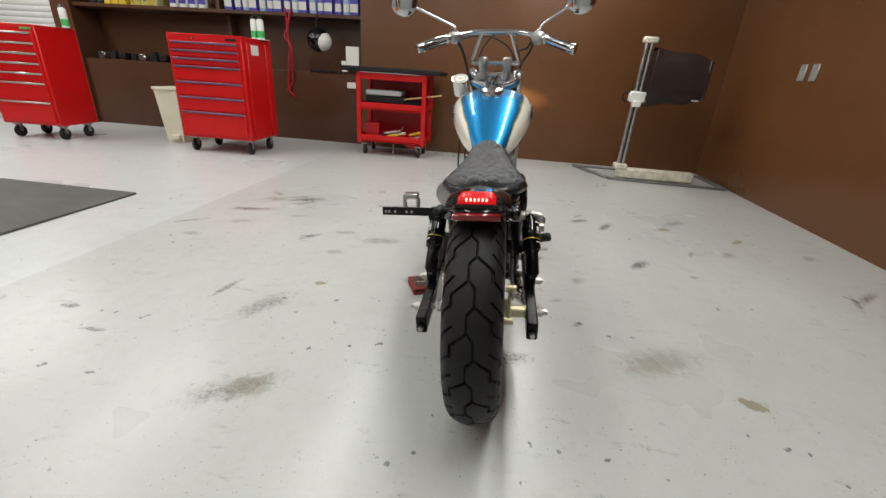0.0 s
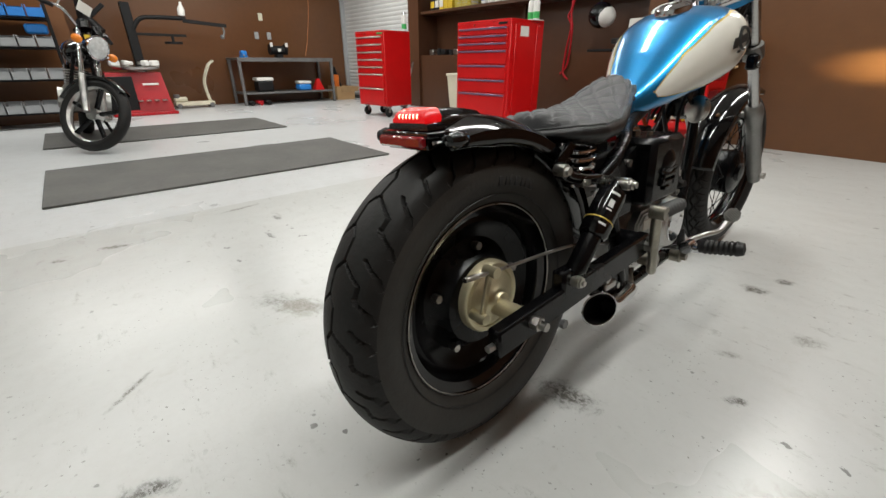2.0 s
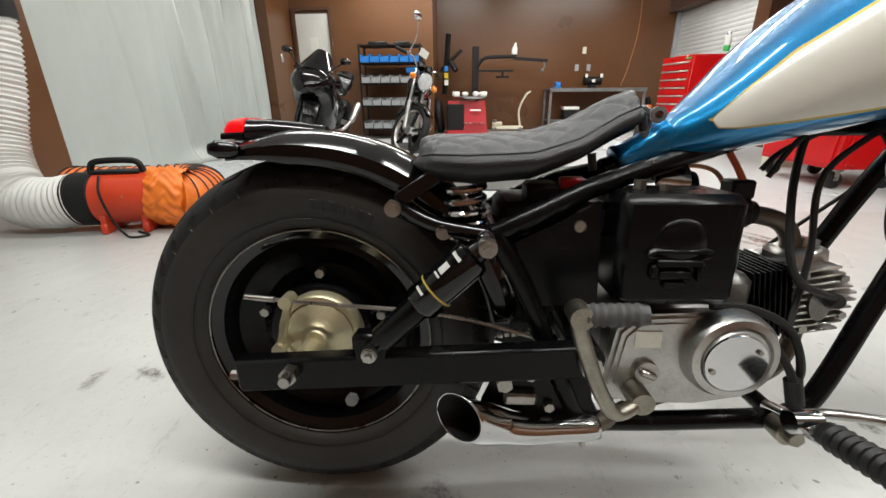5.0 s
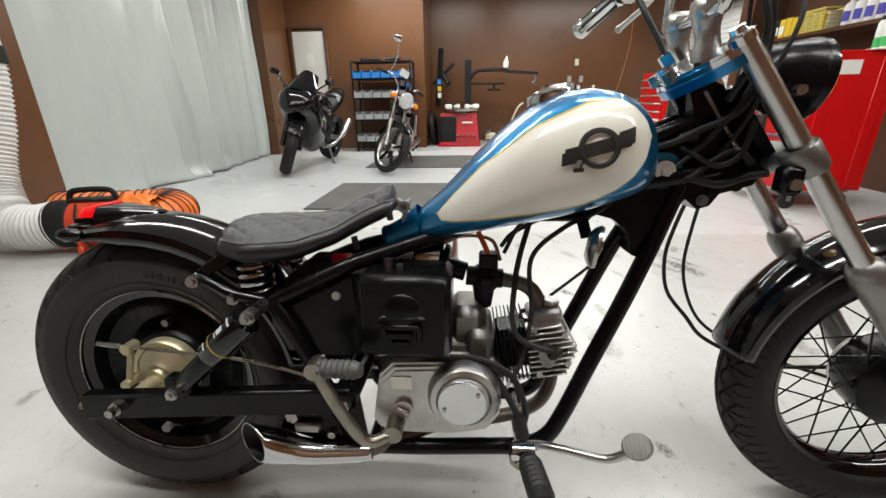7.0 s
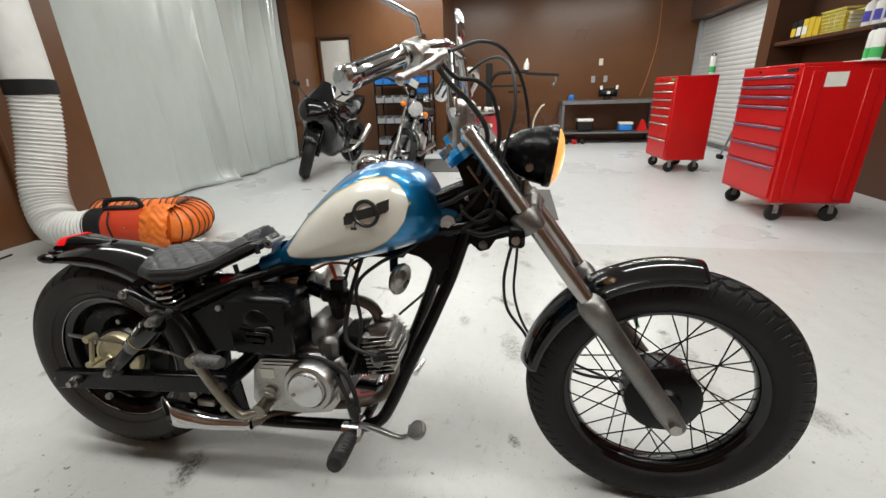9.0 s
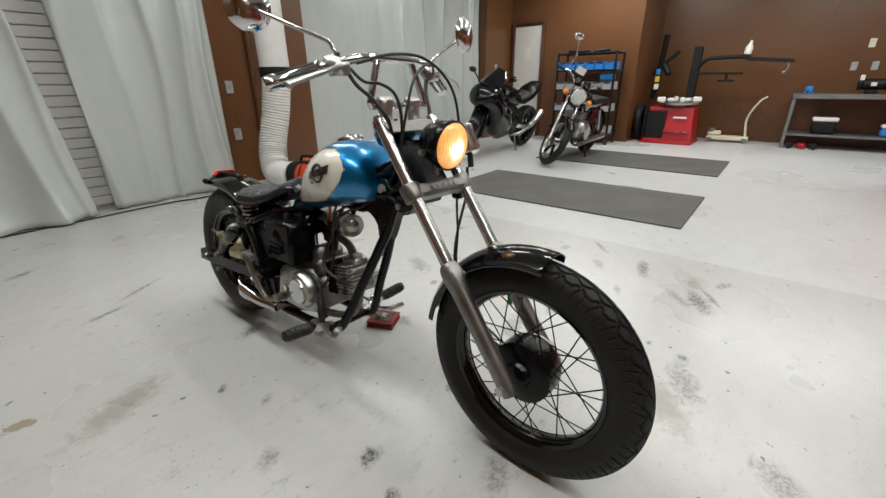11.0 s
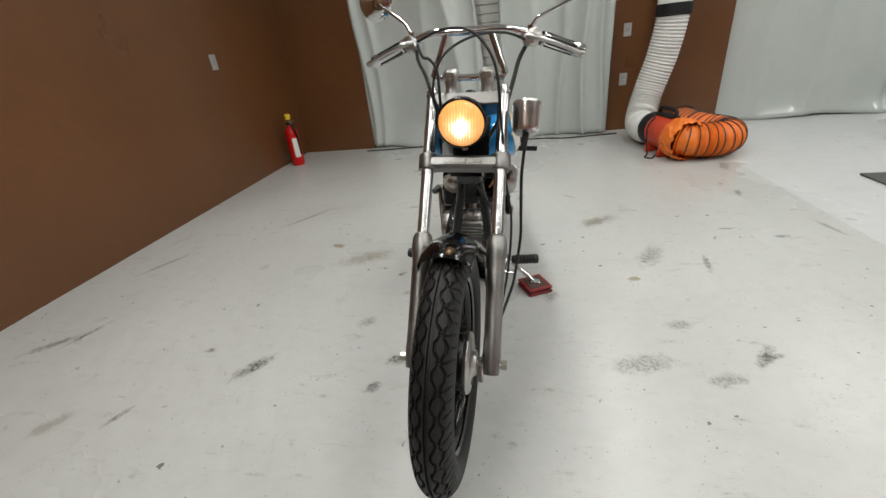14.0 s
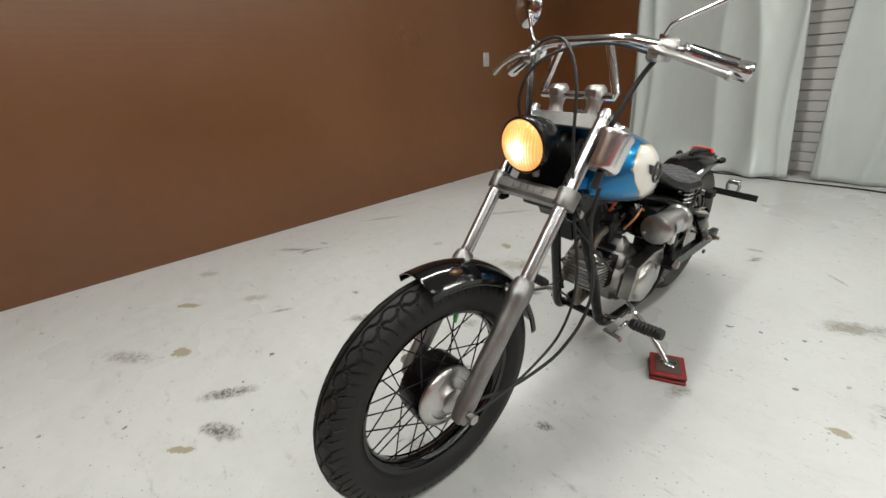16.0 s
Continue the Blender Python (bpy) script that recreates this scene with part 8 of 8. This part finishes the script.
for s in (1, -1):
    # added steel strip that stands for the highlight along the shroud edge
    part("shroud_strip", Shape().beam((s * 0.0475, 1.008, 0.838), (s * 0.0475, 1.078, 0.742), 0.003, 0.005, 0.001, (0, 0.8, 0.58)).turn(STEER), STEEL, fk)
    part("shroud_bolt", Shape().cyl((s * 0.024, 1.040, 0.661), (s * 0.034, 1.040, 0.661), 0.010, n=14).cyl((s * 0.032, 1.040, 0.661), (s * 0.038, 1.040, 0.661), 0.006, n=6).turn(STEER), DARK_STEEL, fk)
for r_, pts in (
    (0.0065, [(0.030, 0.99, 0.690), (0.050, 1.00, 0.700), (0.062, 1.04, 0.692), (0.066, 1.08, 0.705), (0.085, 1.10, 0.712)]),
    (0.0055, [(0.035, 0.92, 0.745), (0.050, 0.965, 0.758), (0.060, 1.00, 0.778), (0.075, 1.04, 0.800), (0.085, 1.06, 0.835)]),
    (0.0045, [(0.030, 0.99, 0.748), (0.058, 1.00, 0.738), (0.068, 1.03, 0.722), (0.074, 1.06, 0.740), (0.080, 1.07, 0.790)]),
    (0.006, [(0.052, 1.00, 0.70), (0.058, 1.03, 0.730), (0.062, 1.06, 0.745), (0.058, 1.09, 0.725)]),
):
    part("wiring_loom", Shape().tube(curve_through(pts, 6), r_, 10), MATTE, bike)

# headlamp
HL = Vector((-0.002, 1.146, 0.857))
HA = Vector((0, 1, -0.13)).normalized()
hl = part("headlamp", Shape().lathe([(0.001, -0.066), (0.02, -0.062), (0.044, -0.04), (0.057, -0.008), (0.061, 0.02), (0.065, 0.024), (0.065, 0.034), (0.061, 0.037)], HL, HA, 44).turn(STEER), SATIN, bike, "round black headlamp with a warm lit lens")
part("trim_ring", Shape().ring(HL + HA * 0.036, HA, 0.0615, 0.0035, 44, 8).turn(STEER), BLACK, hl)


def lit_lens():
    mt = bpy.data.materials.new("lit_headlamp_lens")
    mt.use_nodes = True
    N, L = mt.node_tree.nodes, mt.node_tree.links
    bs = N["Principled BSDF"]
    tc = N.new("ShaderNodeTexCoord")
    wv = N.new("ShaderNodeTexWave")
    wv.inputs["Scale"].default_value = 42
    wv.inputs["Distortion"].default_value = 0.3
    L.new(tc.outputs["Object"], wv.inputs["Vector"])
    bp_ = N.new("ShaderNodeBump")
    bp_.inputs["Strength"].default_value = 0.5
    bp_.inputs["Distance"].default_value = 0.002
    L.new(wv.outputs["Fac"], bp_.inputs["Height"])
    L.new(bp_.outputs[0], bs.inputs["Normal"])
    bs.inputs["Base Color"].default_value = (0.75, 0.4, 0.12, 1)
    bs.inputs["Roughness"].default_value = 0.12
    sub = N.new("ShaderNodeVectorMath")
    sub.operation = "DISTANCE"
    c = STEER @ (HL + HA * 0.048)
    sub.inputs[1].default_value = c + Vector((0.0, 0, -0.006))
    L.new(tc.outputs["Object"], sub.inputs[0])
    mr = N.new("ShaderNodeMapRange")
    mr.inputs[1].default_value, mr.inputs[2].default_value = 0.0, 0.06
    L.new(sub.outputs["Value"], mr.inputs[0])
    ns = N.new("ShaderNodeTexNoise")
    ns.inputs["Scale"].default_value = 42
    L.new(tc.outputs["Object"], ns.inputs["Vector"])
    ad = N.new("ShaderNodeMath")
    ad.operation = "MULTIPLY_ADD"
    ad.inputs[1].default_value, ad.inputs[2].default_value = 0.5, -0.25
    L.new(ns.outputs[0], ad.inputs[0])
    flute = N.new("ShaderNodeMath")
    flute.operation = "MULTIPLY_ADD"
    flute.inputs[1].default_value = 0.2
    L.new(wv.outputs["Fac"], flute.inputs[0])
    L.new(ad.outputs[0], flute.inputs[2])
    ad2 = N.new("ShaderNodeMath")
    L.new(flute.outputs[0], ad2.inputs[0])
    L.new(mr.outputs[0], ad2.inputs[1])
    rp = N.new("ShaderNodeValToRGB")
    e = rp.color_ramp.elements
    e[0].position, e[0].color = 0.26, (7.0, 5.8, 4.2, 1)
    e[1].position, e[1].color = 1.0, (0.60, 0.23, 0.055, 1)
    m1 = e.new(0.52)
    m1.color = (1.15, 0.66, 0.28, 1)
    L.new(ad2.outputs[0], rp.inputs[0])
    L.new(rp.outputs[0], bs.inputs["Emission Color"])
    bs.inputs["Emission Strength"].default_value = 1.0
    return mt


part("lens", Shape().lathe([(0.0605, 0.036), (0.056, 0.044), (0.042, 0.052), (0.022, 0.057), (0.001, 0.0585)], HL, HA, 44).turn(STEER), lit_lens(), hl, "warm glowing fluted lens", 80)
part("bowl_bolt", Shape().cyl(HL + Vector((0.055, -0.01, -0.02)), HL + Vector((0.07, -0.01, -0.02)), 0.008, n=8).turn(STEER), STEEL, hl)
part("lamp_stem", Shape().cyl(HL + Vector((0.0, -0.02, -0.055)), HL + Vector((0.0, -0.02, -0.085)), 0.009, n=8).turn(STEER), STEEL, hl)
beam_data = bpy.data.lights.new("headlamp_beam", "SPOT")
beam_data.energy, beam_data.color, beam_data.spot_size, beam_data.spot_blend, beam_data.shadow_soft_size = 190.0, (1.0, 0.42, 0.10), radians(11.5), 1.0, 0.03
beam_lamp = new("headlamp_beam", beam_data)
BIKE_M = bike.matrix_basis.copy()
eye_hl = BIKE_M @ (STEER @ (HL + HA * 0.075))
beam_lamp.matrix_world = look(eye_hl, eye_hl + BIKE_M.to_3x3() @ (STEER.to_3x3() @ Vector((0, 1, -0.06)))) @ Matrix.Diagonal((1.6, 0.5, 1, 1))

# instrument
BRUSHED = material("brushed_chrome", (0.75, 0.75, 0.74), 0.24, 1, 0.08, 14, 0.05, 200, 0, 0.06)
SP = Vector((-0.165, 1.10, 0.845))
sp = part("speedometer", Shape().lathe([(0.001, -0.04), (0.03, -0.038), (0.036, -0.028), (0.037, 0.03), (0.039, 0.034), (0.039, 0.042), (0.035, 0.043)], SP, (0, -0.52, 0.85), 36).turn(STEER), BRUSHED, bike, "chrome-cased speedometer with a pale dial")
part("dial", Shape().lathe([(0.0355, 0.0425), (0.001, 0.0428)], SP, (0, -0.52, 0.85), 32).turn(STEER), PAPER, sp)
part("needle", Shape().beam(SP + Vector((0.012, -0.0226, 0.0375)), SP + Vector((-0.012, -0.0230, 0.0372)), 0.003, 0.002, 0.0003, (0, -0.52, 0.85)).turn(STEER), RED_PAINT, sp)
part("dial_marks", Shape().ring(SP + Vector((0, -0.52, 0.85)).normalized() * 0.0428, (0, -0.52, 0.85), 0.027, 0.0012, 24, 4).turn(STEER), MATTE, sp)
part("cable_boot", Shape().cyl(SP + Vector((0, 0.02, -0.034)), SP + Vector((0.005, 0.028, -0.07)), 0.009, n=12).turn(STEER), SIDE_RUBBER, sp)

# handlebar
hb = part("handlebar", Shape().tube(curve_through([(-0.30, 0.880, 1.000), (-0.2, 0.925, 1.035), (-0.13, 0.962, 1.056), (-0.09, 0.975, 1.063), (0.0, 0.977, 1.064), (0.09, 0.975, 1.063), (0.13, 0.962, 1.056), (0.2, 0.925, 1.035), (0.30, 0.880, 1.000)], 6), 0.0112, 14).turn(STEER), CHROME, bike, "chrome frisco handlebar")
part("inner_hoop", Shape().tube([(-0.062, 0.977, 1.06), (-0.103, 0.99, 0.951), (-0.100, 0.99, 0.946), (0.100, 0.99, 0.946), (0.103, 0.99, 0.951), (0.062, 0.977, 1.06)], 0.0095, 12).turn(STEER), CHROME, hb)
for s in (1, -1):
    part("riser", Shape().tube(curve_through([(s * 0.050, 1.0, 0.880), (s * 0.051, 0.998, 0.905), (s * 0.052, 0.993, 0.930), (s * 0.052, 0.99, 0.948)], 5), [0.0205, 0.021, 0.021, 0.0205, 0.0195, 0.0185, 0.0175, 0.017, 0.017, 0.0175, 0.0185, 0.0195, 0.0205, 0.021, 0.021, 0.0205], 14).box((s * 0.052, 0.99, 0.953), (0.042, 0.042, 0.034), 0.012).turn(STEER), ALLOY, hb, "cast aluminium riser")
    g0, g1 = Vector((s * 0.198, 0.926, 1.036)), Vector((s * 0.322, 0.868, 0.991))
    gd = (g1 - g0).normalized()
    gr = part("grip", Shape().lathe([(0.012, 0), (0.0185, 0.001), (0.0195, 0.006), (0.0165, 0.01), (0.0165, 0.112), (0.019, 0.116), (0.0195, 0.136), (0.016, 0.14), (0.001, 0.141)], g0, gd, 22).turn(STEER), CHROME, hb, "chrome grip with black rubber bands")
    for i in range(6):
        a = 2 * math.pi * i / 6 + 0.3
        e1 = gd.orthogonal().normalized()
        o = (e1 * math.cos(a) + gd.cross(e1) * math.sin(a)) * 0.0155
        part("rubber_band", Shape().cyl(g0 + gd * 0.014 + o, g0 + gd * 0.108 + o, 0.0036, n=8).turn(STEER), SIDE_RUBBER, gr)
    sg0 = Vector((s * 0.155, 0.948, 1.048))
    part("switch_housing", Shape().lathe([(0.012, 0), (0.022, 0.002), (0.024, 0.008), (0.024, 0.034), (0.021, 0.038), (0.012, 0.04)], sg0, gd, 20).box(tuple(sg0 + Vector((s * 0.012, 0.016, -0.016))), (0.036, 0.04, 0.03), 0.008).turn(STEER), ALLOY, hb, "aluminium lever and switch housing")
    part("lever", Shape().tube(curve_through([sg0 + Vector((s * 0.005, 0.03, -0.006)), sg0 + Vector((s * 0.03, 0.045, -0.01)), sg0 + Vector((s * 0.09, 0.036, -0.03)), sg0 + Vector((s * 0.15, 0.01, -0.055))], 6), [0.008, 0.0078, 0.0076, 0.0072, 0.007, 0.0068, 0.0066, 0.0066, 0.0064, 0.0062, 0.006, 0.006, 0.006, 0.0058, 0.0058, 0.0058, 0.006, 0.0065, 0.007], 10).ball(tuple(sg0 + Vector((s * 0.152, 0.009, -0.056))), 0.009, 10).turn(STEER), ALLOY, hb, "polished control lever")
    mt0 = Vector((s * 0.168, 0.952, 1.062))
    mpos = STEER.inverted() @ (Vector((0.313, 0.801, 1.150)) if s > 0 else Vector((-0.373, 0.930, 1.183)))
    elbow = STEER.inverted() @ (Vector((0.193, 0.937, 1.086)) if s > 0 else Vector((-0.177, 0.968, 1.093)))
    mr = part("mirror", Shape().tube([mt0, mt0.lerp(elbow, 0.8), elbow, elbow.lerp(mpos, 0.08), mpos], 0.0048, 10).cyl(mt0 - Vector((0, 0, 0.02)), mt0 + Vector((0, 0, 0.008)), 0.008, n=10).turn(STEER), CHROME, hb, "chrome stem mirror")
    back = (Vector((s * 0.18, 0.96, 0.05)) if s < 0 else Vector((0.1, 0.98, 0.05))).normalized()
    part("mirror_shell", Shape().lathe([(0.052, -0.004), (0.055, 0.0), (0.052, 0.008), (0.035, 0.018), (0.001, 0.022)], mpos, back, 36).turn(STEER), CHROME, mr)
    part("mirror_glass", Shape().lathe([(0.001, -0.0042), (0.0505, -0.0042), (0.052, -0.003)], mpos, back, 36).turn(STEER), CHROME, mr)

# cables
def cable(name, pts, r=0.0042, label="", mt=None):
    return part(name, Shape().tube(curve_through(pts, 9), r, 8), mt or SIDE_RUBBER, bike, label)


cable("clutch_cable", [(-0.15, 0.985, 1.04), (-0.09, 1.03, 1.058), (-0.01, 1.07, 1.05), (0.06, 1.095, 1.01), (0.09, 1.10, 0.94), (0.085, 1.08, 0.86), (0.06, 1.05, 0.76), (0.0, 1.0, 0.66), (-0.07, 0.90, 0.52), (-0.09, 0.80, 0.42)], 0.0035, "black control cable")
cable("front_brake_cable", [(0.15, 0.985, 1.04), (0.07, 1.035, 1.068), (-0.01, 1.08, 1.06), (-0.07, 1.12, 0.99), (-0.092, 1.135, 0.86), (-0.115, 1.12, 0.68), (-0.135, 1.115, 0.58), (-0.14, 1.112, 0.48), (-0.135, 1.14, 0.39), (-0.125, 1.19, 0.335), (-0.11, 1.3, 0.285), (-0.085, 1.43, 0.25)], 0.0037)
cable("speedometer_cable", [(-0.16, 1.12, 0.78), (-0.157, 1.125, 0.70), (-0.165, 1.095, 0.58), (-0.17, 1.083, 0.50), (-0.165, 1.095, 0.42), (-0.155, 1.14, 0.36), (-0.135, 1.185, 0.31), (-0.1, 1.30, 0.27), (-0.07, 1.42, 0.285)], 0.0045)
cable("throttle_cable", [(0.155, 0.965, 1.03), (0.135, 0.995, 1.0), (0.11, 1.03, 0.995), (0.085, 1.06, 0.965), (0.075, 1.07, 0.88), (0.06, 1.03, 0.78), (0.03, 0.93, 0.68), (0.02, 0.80, 0.64), (0.015, 0.72, 0.60), (0.01, 0.695, 0.57)])
cable("switch_cable", [(-0.155, 0.955, 1.03), (-0.135, 0.97, 0.99), (-0.12, 1.0, 0.93), (-0.1, 1.02, 0.86), (-0.06, 1.0, 0.78)], 0.006)
cable("switch_cable", [(0.16, 0.955, 1.03), (0.15, 0.985, 0.99), (0.125, 1.02, 0.955), (0.1, 1.05, 0.90), (0.07, 1.03, 0.82)], 0.005)
cable("choke_cable", [(0.02, 0.70, 0.56), (0.03, 0.73, 0.62), (0.02, 0.80, 0.665), (0.0, 0.87, 0.70)], 0.004)
cable("clutch_cable_lower", [(0.0, 0.93, 0.70), (0.035, 0.87, 0.648), (0.05, 0.80, 0.615), (0.06, 0.745, 0.56), (0.065, 0.75, 0.46), (0.08, 0.735, 0.38), (0.1, 0.715, 0.335)], 0.0045)
cable("engine_wire", [(0.1, 0.60, 0.385), (0.1, 0.66, 0.38), (0.105, 0.715, 0.35), (0.11, 0.74, 0.29), (0.1, 0.74, 0.24)], 0.006)
cable("coil_wire", [(-0.06, 0.70, 0.52), (-0.08, 0.68, 0.56), (-0.07, 0.62, 0.57), (-0.06, 0.57, 0.55)], 0.004, "copper coloured wire", COPPER)
hn = part("horn", Shape().lathe([(0.001, 0.0), (0.02, 0.0), (0.032, 0.008), (0.036, 0.016), (0.034, 0.022), (0.02, 0.018), (0.012, 0.024), (0.001, 0.026)], (0.062, 0.838, 0.588), (0.32, 0.94, -0.15), 28).turn(Matrix.Translation((0.062, 0.838, 0.588)) @ Matrix.Scale(1.05, 4) @ Matrix.Translation((-0.062, -0.838, -0.588))), STEEL, bike, "small round chrome horn")
part("horn_bracket", Shape().beam((0.06, 0.838, 0.60), (0.03, 0.83, 0.645), 0.02, 0.005, 0.001, (1, 0, 0)), SATIN, hn)
part("coil_bracket", Shape().box((0.0, 0.80, 0.635), (0.05, 0.11, 0.03), 0.006), SATIN, bike)

part("peg_clamp", Shape().cyl((0.1, 0.733, 0.19), (0.128, 0.733, 0.19), 0.02, n=18).cyl((0.126, 0.733, 0.19), (0.142, 0.733, 0.19), 0.012, n=6), KICK_STEEL, bike, "grimy steel peg clamp bolt")

# pad under the side stand
sp_pad = thing("stand_pad", "red and black stacked pad under the motorcycle side stand", "stand pad", pose(-0.285, 0.627, 0, 0, 0, 25))
part("base", Shape().box((0, 0, 0.006), (0.11, 0.12, 0.012), 0.002), PAD_RED, sp_pad)
part("core", Shape().box((0, 0, 0.017), (0.1, 0.11, 0.010), 0.002), MATTE, sp_pad)
part("top", Shape().box((0, 0, 0.026), (0.11, 0.12, 0.010), 0.002), PAD_RED, sp_pad)
part("grip_plate", Shape().box((0, 0, 0.0315), (0.08, 0.09, 0.004), 0.001), PAD_TOP, sp_pad)

# the two parked machines, each with its rear tyre at the given place
sport_bike(pose(-5.65, -1.62, 0.0, 0, -12, -90) @ Matrix.Scale(1.07, 4))
roadster(pose(-5.50, -0.43, 0.013, 0, -11, -91), 46)
